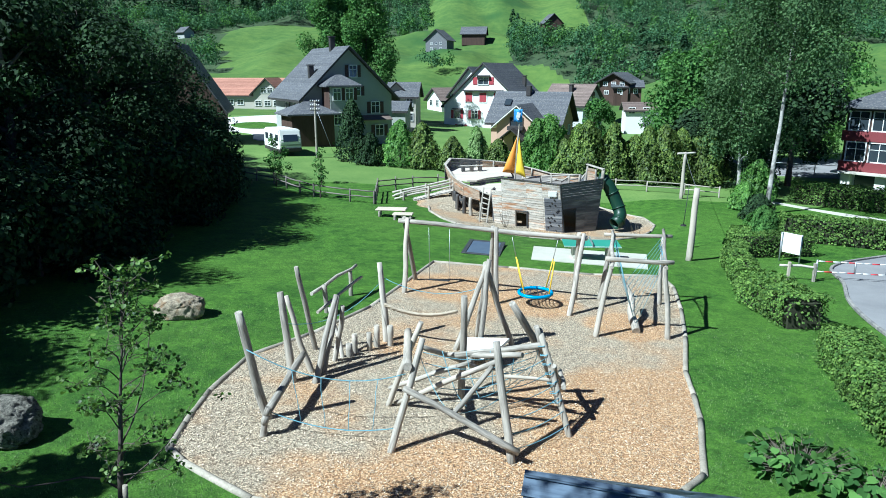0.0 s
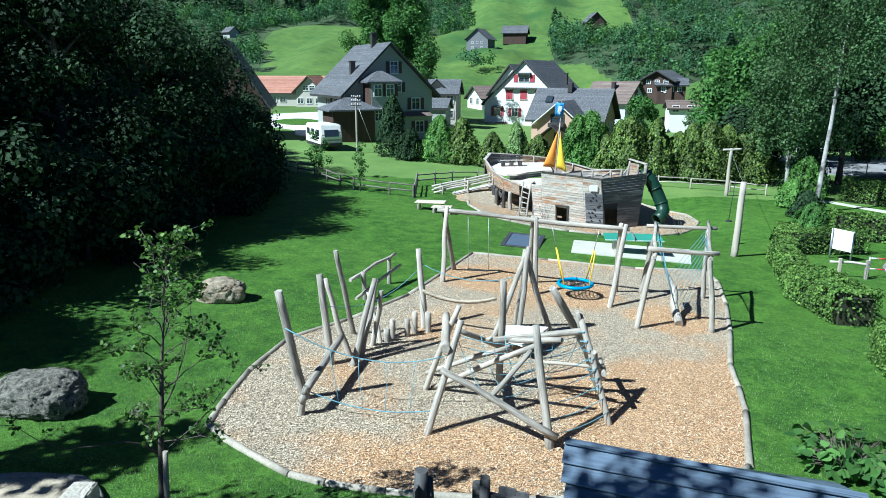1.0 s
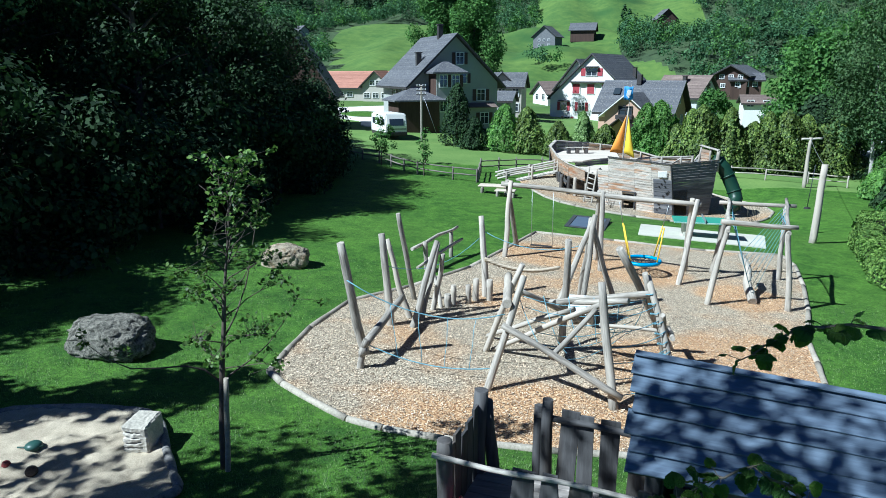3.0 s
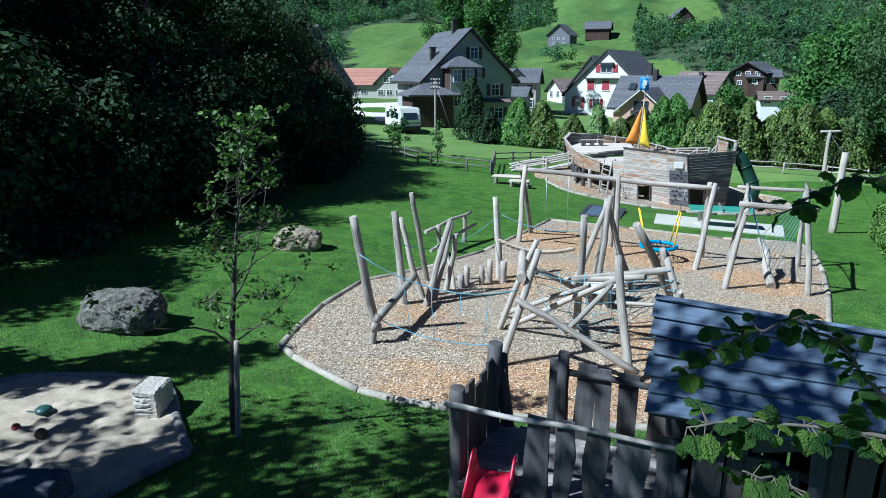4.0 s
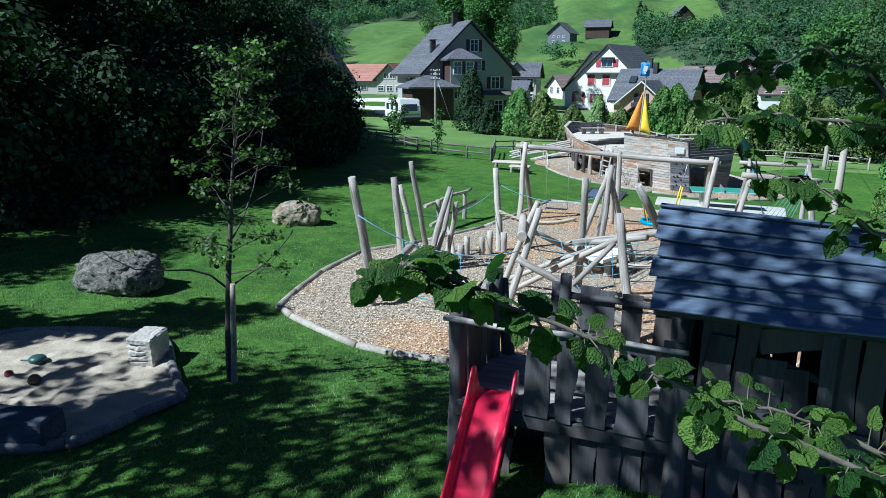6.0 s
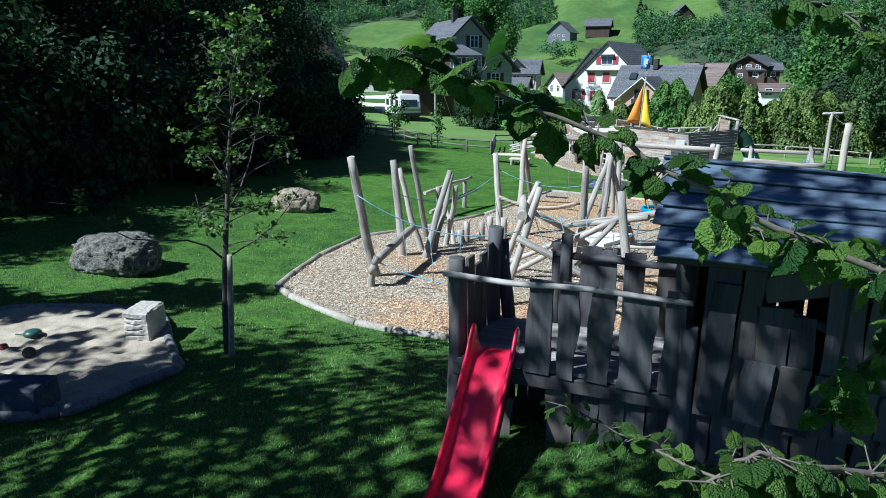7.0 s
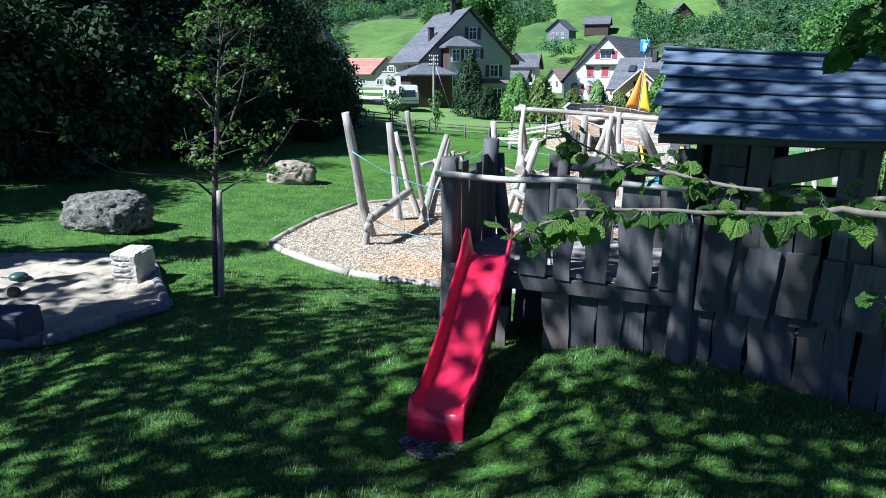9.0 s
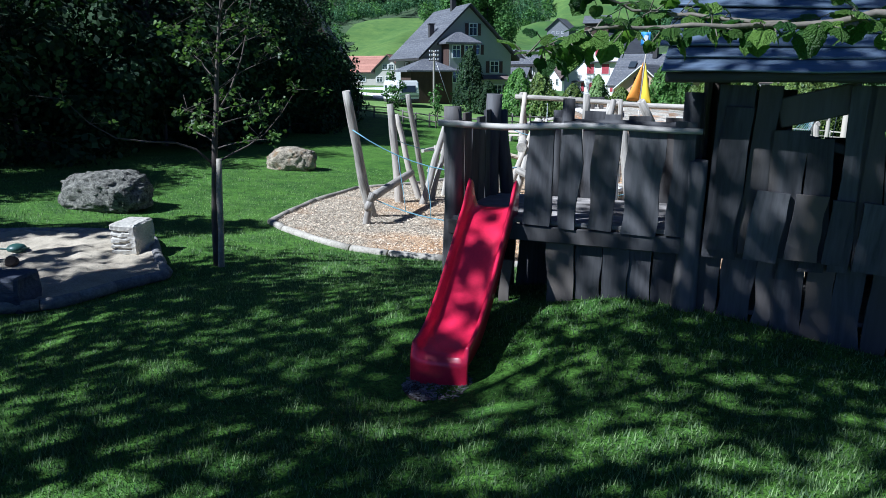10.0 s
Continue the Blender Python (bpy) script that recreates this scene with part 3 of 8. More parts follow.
# ---- play area: climbing frame and post garden ----
def climbing_frame():
    t = thing("climbing_frame", gz(0.8, 15.2), "tangle of leaning grey peeled logs with blue rope net", "climbing frame")
    members = [
        ((-1.20, 13.72, -0.60), (-0.45, 14.56, 1.96), 0.105, 0.10), ((-1.45, 16.10, -0.65), (-0.52, 15.75, 1.90), 0.10, 0.095),
        ((-0.78, 14.22, 1.42), (-0.87, 16.45, 1.40), 0.135, 0.13), ((1.50, 13.52, -0.70), (1.17, 14.38, 1.95), 0.125, 0.115),
        ((-0.86, 14.05, 1.00), (1.62, 13.42, -0.20), 0.095, 0.105), ((-1.40, 17.0, -0.40), (0.72, 15.95, 0.80), 0.085, 0.085),
        ((-1.20, 16.15, -0.42), (1.22, 14.62, 1.38), 0.085, 0.09), ((0.16, 13.82, 0.42), (1.10, 14.55, 1.28), 0.075, 0.08),
        ((0.30, 16.15, 0.88), (2.50, 15.70, 1.34), 0.10, 0.11), ((0.15, 16.45, 0.78), (1.85, 15.22, 1.28), 0.085, 0.095),
        ((-0.58, 16.15, 1.12), (1.02, 17.6, -0.12), 0.085, 0.09), ((0.48, 16.75, -0.75), (0.52, 16.2, 2.40), 0.125, 0.115),
        ((3.35, 17.55, -0.9), (1.66, 16.0, 2.28), 0.12, 0.125), ((3.02, 14.85, -0.85), (2.30, 15.82, 1.72), 0.11, 0.10),
        ((3.06, 16.70, -0.85), (2.22, 15.70, 1.80), 0.10, 0.095), ((2.85, 15.25, 0.45), (3.12, 17.3, -0.05), 0.085, 0.085),
        ((1.30, 15.9, 0.45), (2.75, 15.4, 0.55), 0.06, 0.06), ((2.62, 15.35, 0.95), (2.92, 16.25, 0.15), 0.075, 0.075)]
    for i, (a, b, r0, r1) in enumerate(members):
        log("log", a, b, r0 * 0.76, r1 * 0.74, t, seed=i + 2, sway=0.05)
    foot = [Vector((1.47, 13.6, -0.42)), Vector((3.0, 14.9, -0.5))]
    head = [Vector((1.22, 14.25, 1.5)), Vector((2.42, 15.65, 1.3))]
    for k in range(6):
        f = 0.08 + 0.16 * k
        rope("rope_rung", bent(foot[0].lerp(head[0], f), foot[1].lerp(head[1], f), 7, 0.10, 0.02, k), 0.010, ROPE_BLUE, t)
    net_lo = [Vector((0.2, 14.9, -0.05)), Vector((2.0, 16.6, 0.0))]
    net_hi = [Vector((-0.6, 15.9, 1.1)), Vector((2.3, 15.8, 1.15))]
    for k in range(6):
        f = k / 5
        rope("net_rope", bent(net_lo[0].lerp(net_lo[1], f), net_hi[0].lerp(net_hi[1], f), 7, 0.22, 0.04, k + 9), 0.009, ROPE_BLUE, t)
        rope("net_rope", bent(net_lo[0].lerp(net_hi[0], f), net_lo[1].lerp(net_hi[1], f), 7, 0.24, 0.04, k + 19), 0.009, ROPE_BLUE, t)
    for k in range(7):
        a = Vector((2.38 + 0.05 * k, 15.7 - 0.09 * k, 1.25 - 0.2 * k))
        rope("lashing", [a + Vector((0.12 * math.cos(q), 0.12 * math.sin(q), 0.02 * q)) for q in (0, 1.2, 2.4, 3.6, 4.8, 6.2)], 0.012, ROPE_BLUE, t)


climbing_frame()


def post_garden():
    posts = [((-4.08, 15.12, -0.5), (-4.54, 14.73, 2.50), 0.150, 0.125), ((-3.98, 17.2, -0.6), (-4.24, 17.4, 2.12), 0.15, 0.125),
             ((-3.55, 17.9, -0.6), (-4.22, 17.95, 1.84), 0.115, 0.085), ((-3.78, 19.7, -0.7), (-4.18, 19.2, 2.30), 0.105, 0.095),
             ((-3.46, 17.12, -0.6), (-2.93, 18.35, 1.74), 0.125, 0.105), ((-3.32, 17.75, -0.6), (-2.95, 18.75, 1.60), 0.10, 0.085),
             ((-3.16, 18.8, -0.65), (-2.82, 18.7, 1.30), 0.10, 0.09), ((-2.86, 19.0, -0.65), (-3.35, 19.6, 0.95), 0.085, 0.07),
             ((-1.76, 20.6, -0.75), (-1.98, 21.05, 1.93), 0.135, 0.115)]
    for i, (a, b, r0, r1) in enumerate(posts):
        p = thing("balance_post", a, "leaning bare grey log post standing in wood chips", "post", "leaning posts in the chip bed")
        log("post", a, b, r0 * 0.78, r1 * 0.74, p, seed=30 + i, sway=0.09, n=10)
    for i, (x, y, h, r) in enumerate([(-2.75, 19.2, 0.42, 0.13), (-2.62, 19.5, 0.62, 0.11), (-2.22, 19.75, 0.60, 0.11), (-2.02, 20.1, 0.72, 0.12), (-1.62, 20.25, 0.68, 0.13)]):
        p = thing("stump", gz(x, y), "short upright grey log stump in wood chips", "stump", "stepping stumps")
        log("post", gz(x, y, -0.25), gz(x, y, h), r * 0.8, r * 0.76, p, seed=50 + i, sway=0.02, n=5)
    b = thing("balance_beam", gz(-3.9, 14.4), "sloping grey balance log on a split foot", "balance beam")
    log("beam", (-3.92, 14.36, 0.30), (-3.70, 17.35, 0.42), 0.10, 0.09, b, seed=61, sway=0.05)
    log("foot", (-4.07, 14.22, -0.42), (-3.97, 14.28, 0.16), 0.085, 0.076, b, seed=62, sway=0.03, label="pale split log foot")
    log("foot_block", (-3.99, 14.25, 0.04), (-3.95, 14.28, 0.22), 0.092, 0.086, b, seed=63, sway=0.02, n=3, label="pale sawn log block")
    log("foot_block", (-3.95, 14.30, 0.22), (-3.90, 14.33, 0.40), 0.085, 0.078, b, seed=64, sway=0.02, n=3, label="pale sawn log block")
    r = thing("rope_bridge", (-4.2, 14.6, 1.0), "slack blue rope walk strung between leaning posts", "rope bridge")
    hi = bent((-4.36, 14.52, 1.7), (-0.85, 14.9, 0.95), 12, 0.42, 0.03, 3)
    lo = bent((-4.0, 14.4, 0.30), (-1.05, 14.3, -0.10), 12, 0.22, 0.05, 4)
    rope("hand_rope", hi, 0.013, ROPE_BLUE, r)
    rope("foot_rope", lo, 0.013, ROPE_BLUE, r)
    for k in (3, 5, 7, 9):
        rope("hanger", bent(hi[k], lo[k], 5, 0, 0.08, k), 0.008, ROPE_BLUE, r)
    rope("hand_rope", bent((-4.2, 17.3, 1.3), (-2.0, 21.0, 1.25), 9, 0.45, 0.03, 5), 0.010, ROPE_BLUE, r)
    rope("hand_rope", bent((-1.95, 21.0, 1.5), (1.3, 20.6, 1.3), 9, 0.4, 0.03, 6), 0.012, ROPE_BLUE, r)
    h = thing("thick_rope", (-1.8, 20.7, 0.6), "thick twisted tan rope slung between two posts", "rope")
    mid = bent((-1.80, 20.7, 0.66), (0.42, 20.2, 0.62), 40, 0.22, 0.0, 1)
    for s in range(3):
        pts = [p + Vector((0.035 * math.cos(i * 0.8 + s * 2.09), 0.035 * math.sin(i * 0.8 + s * 2.09), 0.035 * math.cos(i * 0.8 + s * 2.09 + 1.5))) for i, p in enumerate(mid)]
        rope("strand", pts, 0.042, ROPE_TAN, h, 7)
    w = thing("rail_frame", gz(-3.8, 24.2), "low grey log rail frame with two sloping bars on the lawn", "balance rail")
    log("upright", gz(-4.06, 23.3, -0.2), gz(-4.12, 23.3, 1.02), 0.085, 0.08, w, seed=71, sway=0.03)
    log("upright", gz(-3.5, 25.55, -0.2), gz(-3.52, 25.55, 0.98), 0.085, 0.08, w, seed=72, sway=0.03)
    log("bar", (-4.45, 22.6, 0.40), (-3.35, 26.1, 0.45), 0.065, 0.06, w, seed=73, sway=0.12)
    log("bar", (-4.25, 22.5, -0.22), (-3.15, 26.0, 0.0), 0.06, 0.06, w, seed=74, sway=0.08)


post_garden()


def rope_seat():
    t = thing("rope_tripod", gz(1.3, 20.7), "tripod of pale logs with a white hanging platform", "climbing tripod")
    for i, (x, y) in enumerate([(0.30, 20.1), (1.10, 21.5), (2.25, 20.9)]):
        log("leg", gz(x, y, -0.2), (1.33 + (0.5 if i == 0 else -0.1) * 0.2, 20.7, 2.12 - 0.1 * i), 0.095, 0.078, t, seed=80 + i, sway=0.07)
    log("leg", gz(1.05, 19.9, -0.2), (1.40, 20.55, 2.15), 0.09, 0.078, t, seed=84, sway=0.12, label="pale sunlit log")
    bm = bmesh.new()
    pts = [(0.55, 18.9), (1.15, 18.4), (1.55, 18.9), (2.0, 19.8), (0.65, 19.9)]
    top = [bm.verts.new((x, y, -0.10)) for x, y in pts]
    f = bm.faces.new(top)
    if f.normal.z < 0:
        f.normal_flip()
    ext = bmesh.ops.extrude_face_region(bm, geom=[f])
    bmesh.ops.translate(bm, verts=[v for v in ext["geom"] if isinstance(v, bmesh.types.BMVert)], vec=(0, 0, -0.09))
    bmesh.ops.recalc_face_normals(bm, faces=bm.faces[:])
    part("platform", bm, WHITE, t, "white board platform")
    for i, (x, y) in enumerate([(0.8, 18.85), (1.3, 18.8), (1.7, 19.6), (0.8, 19.7)]):
        log("support", gz(x, y, -0.2), (x, y, -0.15), 0.10, 0.09, t, seed=86 + i, sway=0.02, n=4)


rope_seat()


# ---- play area: swings and net frame ----
def nest_swing():
    t = thing("nest_swing", gz(1.9, 26.3), "double swing of grey round logs with a blue nest seat", "swing")
    tops = [Vector((-1.45, 27.0, 1.98)), Vector((1.97, 26.15, 1.78)), Vector((5.12, 25.3, 1.72))]
    log("crossbeam", (-1.75, 27.08, 2.0), (5.35, 25.25, 1.70), 0.095, 0.092, t, LOG, sway=0.08, seed=90, n=10)
    feet = [((-1.52, 26.05), (-1.12, 28.25)), ((2.02, 25.2), (1.97, 27.1)), ((4.54, 24.1), (5.22, 26.5))]
    for i, (top, pair) in enumerate(zip(tops, feet)):
        for k, (x, y) in enumerate(pair):
            over = (top - gz(x, y)).normalized() * 0.18
            log("leg", gz(x, y, -0.25), top + over + Vector((0.06 * (1 - 2 * k), 0.12 * (2 * k - 1), 0)), 0.105, 0.085, t, seed=92 + 2 * i + k, sway=0.07)
    seat = Vector((3.5, 25.35, -0.42))
    ring = [seat + Vector((0.62 * math.cos(a), 0.62 * math.sin(a), 0)) for a in np.linspace(0, 2 * math.pi, 33)]
    rope("seat_rim", ring, 0.065, NEST_BLUE, t, 9, "blue padded swing rim")
    for k in range(-4, 5):
        d = 0.135 * k
        w = math.sqrt(max(0.02, 0.6 ** 2 - d * d))
        for a, b in ((Vector((-w, d, 0)), Vector((w, d, 0))), (Vector((d, -w, 0)), Vector((d, w, 0)))):
            rope("seat_cord", bent(seat + a, seat + b, 7, 0.12), 0.014, DARKNET, t, 4)
    for sx, bx in ((-0.45, 2.62), (0.45, 4.28)):
        up = Vector((bx, 26.0 - 0.27 * (bx - 1.97), 1.62))
        for sy in (-0.42, 0.42):
            low = seat + Vector((sx, sy, 0.02))
            knot = low.lerp(up, 0.62)
            rope("strap", [low, knot], 0.026, ROPE_YELLOW, t, 6, "yellow sling strap")
        rope("chain", [low.lerp(up, 0.62), up], 0.013, STEEL, t, 5)
    for x in (-0.55, 0.25):
        up = Vector((x, 26.73 - 0.25 * (x + 0.7), 1.8))
        rope("chain", [up, Vector((x + 0.02, up.y - 0.02, -0.28))], 0.010, STEEL, t, 5)
    boxed("swing_seat", pose(-0.15, 26.6, -0.30, 0, 0, -14), 0.86, 0.17, 0.035, RUBBER, t, 0.012, "black rubber swing seat")


nest_swing()


def net_frame():
    t = thing("net_frame", gz(6.9, 24.2), "leaning log frame hung with thin climbing cords", "climbing net")
    legs = [((5.08, 22.07), (5.62, 22.35, 1.70)), ((6.15, 26.5), (6.55, 26.2, 1.62)), ((7.6, 22.15), (7.32, 22.3, 1.66)), ((8.54, 26.3), (8.45, 26.2, 1.60))]
    for i, ((x, y), top) in enumerate(legs):
        log("leg", gz(x, y, -0.25), top, 0.098, 0.08, t, seed=110 + i, sway=0.08)
    log("crossbar", (5.35, 22.3, 1.72), (7.6, 22.25, 1.60), 0.08, 0.075, t, seed=115, sway=0.05, label="pale sunlit crossbar")
    log("crossbar", (6.2, 26.3, 1.62), (8.8, 26.2, 1.56), 0.072, 0.07, t, seed=116, sway=0.05)
    log("side_bar", (5.55, 22.2, 1.45), (6.55, 26.4, 1.72), 0.065, 0.06, t, seed=117, sway=0.1)
    log("side_bar", (7.35, 22.2, 1.42), (8.5, 26.4, 1.78), 0.065, 0.06, t, seed=118, sway=0.1)
    log("hanging_log", gz(6.62, 22.6, 0.10), (6.75, 24.9, 0.05), 0.15, 0.11, t, seed=119, sway=0.2, label="pale barkless hanging log")
    for k in range(8):
        f = k / 7
        a = Vector((5.75, 22.5, 1.62)).lerp(Vector((6.6, 26.2, 1.6)), f)
        b = Vector((7.35, 22.4, 1.58)).lerp(Vector((8.45, 26.2, 1.58)), f)
        low = Vector((6.64, 22.8, -0.78)).lerp(Vector((6.76, 24.9, 0.10)), f)
        rope("cord", [a, low], 0.008, ROPE_BLUE, t, 4)
        rope("cord", [b, low], 0.008, ROPE_BLUE, t, 4)
    for k in range(6):
        f = k / 6
        rope("cord", [Vector((7.4, 22.5, 1.5)).lerp(Vector((8.4, 26.0, 1.5)), f), Vector((8.3, 26.2, 1.3 - 0.4 * f))], 0.010, ROPE_BLUE, t, 4)


net_frame()


# ---- lawn things: table, trampoline, boulders, benches ----
def table_tennis():
    slab = sheet("concrete_slab", [(4.3, 33.0), (9.75, 32.1), (10.8, 36.0), (4.9, 36.7)], 0.05, CONCRETE, 2.0)
    tagged(slab, "pale concrete slab set in the lawn", "slab", kind="structure")
    c = Vector((7.35, 33.8, 0))
    g = ground_z(c.x, c.y) + 0.05
    m = pose(c.x, c.y, g, 0, 0, -5)
    t = thing("tennis_table", (c.x, c.y, g), "outdoor table tennis table with worn green top", "table tennis")
    for s in (-1, 1):
        boxed("table_top", m @ pose(s * 0.69, 0, 0.745), 1.37, 1.525, 0.05, TEALTOP, t, 0.01)
        boxed("leg", m @ pose(s * 0.85, 0, 0.36), 0.16, 1.0, 0.72, CONCRETE, t, 0.015, "grey concrete leg")
        boxed("edge_line", m @ pose(s * 0.69, -0.752, 0.747), 1.37, 0.02, 0.051, WHITE, t, 0.0)
    boxed("net", m @ pose(0, 0, 0.85), 0.03, 1.62, 0.15, STEEL, t, 0.005, "grey steel net plate")


table_tennis()


def trampoline():
    t = thing("ground_trampoline", gz(2.1, 35.1), "square in-ground trampoline with dark mat and grey pad frame", "trampoline")
    m = pose(2.12, 35.1, ground_z(2.12, 35.1) + 0.045, -1.4, 3, -10)
    boxed("mat", m @ pose(0, 0, 0.0), 1.5, 2.8, 0.03, MATBLUE, t, 0.005)
    for x, y, sx, sy in ((-0.86, 0, 0.22, 3.3), (0.86, 0, 0.22, 3.3), (0, -1.53, 1.5, 0.24), (0, 1.53, 1.5, 0.24)):
        boxed("pad", m @ pose(x, y, 0.02), sx, sy, 0.05, surface("trampoline_pad", (0.06, 0.065, 0.075), (0.03, 0.033, 0.04), 0.6, 2, 40, bump=0.1), t, 0.015)


trampoline()


def boulder(name, at, size, seed, label, turn=0, squash=0.75, stone=None):
    bm = bmesh.new()
    bmesh.ops.create_icosphere(bm, subdivisions=5, radius=1.0)
    for v in bm.verts:
        d = v.co.normalized()
        k = Vector((math.copysign(abs(d.x) ** 0.86, d.x), math.copysign(abs(d.y) ** 0.86, d.y), math.copysign(abs(d.z) ** 0.7, d.z)))
        r = 1 + 0.13 * noise.noise(d * 1.3 + Vector((seed, 0, 0))) + 0.11 * noise.noise(d * 3.2 + Vector((0, seed, 0))) + 0.045 * noise.noise(d * 8 + Vector((0, 0, seed)))
        r += 0.05 * noise.noise(d * 12) - 0.09 * max(0.0, noise.noise(d * 21 + Vector((seed, seed, 0))) - 0.05) + 0.03 * noise.noise(d * 34)
        v.co = Vector((k.x * size[0], k.y * size[1], k.z * size[2])) * r
    for f in bm.faces:
        f.smooth = True
    ob = part(name, bm, stone or STONE)
    ob.matrix_basis = pose(*gz(*at, size[2] * squash * 0.85), 0, 0, turn)
    return tagged(ob, label, "boulder")


boulder("boulder", (-9.68, 13.75), (0.98, 0.72, 0.48), 3.0, "large rough grey speckled boulder on the lawn", -8)
boulder("boulder", (-8.8, 22.25), (0.83, 0.6, 0.44), 9.0, "smaller tan-grey boulder on sunlit lawn", 5, stone=TANSTONE)

for i, (x, y, w) in enumerate([(-3.2, 42.9, 1.9), (-2.45, 42.1, 1.25)]):
    t = thing("log_bench", gz(x, y), "pale slab bench on short log legs on the lawn", "bench", "slab benches")
    bm = bmesh.new()
    box(bm, pose(x, y, ground_z(x, y) + 0.5 - 0.12 * i, 0, 0, -6), w, 0.85 - 0.2 * i, 0.10, 0.03)
    part("slab", bm, surface("bench_slab_wood", (0.62, 0.55, 0.44), (0.42, 0.36, 0.28), 0.8, 2, 25, (0.2, 1, 1), 0.3, rand=0.1), t)
    for sx in (-0.38, 0.38):
        for sy in (-0.25, 0.25):
            log("leg", gz(x + sx * w, y + sy, -0.1), gz(x + sx * w, y + sy, 0.46 - 0.12 * i), 0.09, 0.09, t, seed=130 + i, sway=0.02, n=4)


# ---- the sand pit ----
PIT = rounded([(-9.9, 10.2), (-8.7, 10.72), (-7.6, 10.80), (-6.80, 10.6), (-6.02, 9.55), (-5.55, 8.92), (-5.30, 8.58), (-5.42, 8.32), (-5.62, 7.90), (-5.80, 7.45), (-6.05, 7.10), (-6.8, 6.85), (-8.6, 6.9), (-10.1, 8.2)], 3)


def sand_pit():
    bm = bmesh.new()
    ring = [bm.verts.new((x, y, 0.205)) for x, y in PIT]
    bm.faces.new(ring)
    for k in range(60):
        c = -10.4 + k * 0.09
        bmesh.ops.bisect_plane(bm, geom=bm.verts[:] + bm.edges[:] + bm.faces[:], plane_co=(c, 0, 0), plane_no=(1, 0, 0))
    for k in range(48):
        c = 6.6 + k * 0.09
        bmesh.ops.bisect_plane(bm, geom=bm.verts[:] + bm.edges[:] + bm.faces[:], plane_co=(0, c, 0), plane_no=(0, 1, 0))
    for v in bm.verts:
        v.co.z += 0.025 * noise.noise(v.co * 1.4) + 0.05 * noise.noise(v.co * 4.5) + 0.05 * noise.noise(v.co * 10)
    for f in bm.faces:
        f.smooth = True
        if f.normal.z < 0:
            f.normal_flip()
    tagged(part("sand", bm, SAND), "trampled pale sand filling the sand pit", "sand", kind="structure")
    base = thing("sand_pit_edge", (-7.5, 8.7, 0.2), "low rounded concrete edge around the sand pit", "edging", kind="structure")
    n = len(PIT)
    for i in range(0, n, 3):
        pts = [Vector((*PIT[(i + k) % n], 0.185 + 0.02 * noise.noise(Vector((i, k, 0))))) for k in range(4)]
        part("edge_stone", tube(bmesh.new(), pts, [0.075, 0.082, 0.080, 0.075], 10, 0.25, i), PITEDGE, base)


sand_pit()


def stone_block(at, size, turn, label, seed, stone=None):
    bm = bmesh.new()
    box(bm, Matrix.Identity(4), *size, 0.03)
    bmesh.ops.subdivide_edges(bm, edges=bm.edges[:], cuts=21, use_grid_fill=True)
    half = Vector(size) / 2
    for v in bm.verts:
        o = v.co.copy()
        v.co += Vector((noise.noise(o * 4 + Vector((seed, 0, 0))), noise.noise(o * 4 + Vector((0, seed, 0))), 0.5 * noise.noise(o * 3))) * 0.035
        v.co += Vector((noise.noise(o * 19), noise.noise(o * 19 + Vector((3, 0, 0))), noise.noise(o * 19 + Vector((0, 3, 0))))) * 0.009
        # bedding cracks that run in from one side
        for j in range(4):
            level = half.z * (-0.55 + 0.36 * j) + 0.02 * noise.noise(Vector((o.x * 3, o.y * 3, seed + j)))
            reach = half.x * (0.2 + 0.9 * noise.noise(Vector((seed, j * 1.7, 0.4))))
            if abs(o.z - level) < 0.55 * size[2] / 22 and o.x < reach and abs(o.z) < half.z * 0.9:
                v.co.x, v.co.y = v.co.x * 0.90, v.co.y * 0.90
    ob = part("stone_block", bm, stone or BLOCKSTONE)
    ob.matrix_basis = pose(*at, 0, 0, turn)
    tagged(ob, label, "stone block")


stone_block((-6.50, 9.72, 0.41), (0.42, 0.58, 0.50), 4, "pale sawn sandstone block at the sand pit's edge", 2.0)
stone_block((-6.92, 7.10, 0.29), (1.45, 0.46, 0.52), 4, "dark blue-grey block at the sand pit's edge", 5.0, DARKBLOCK)


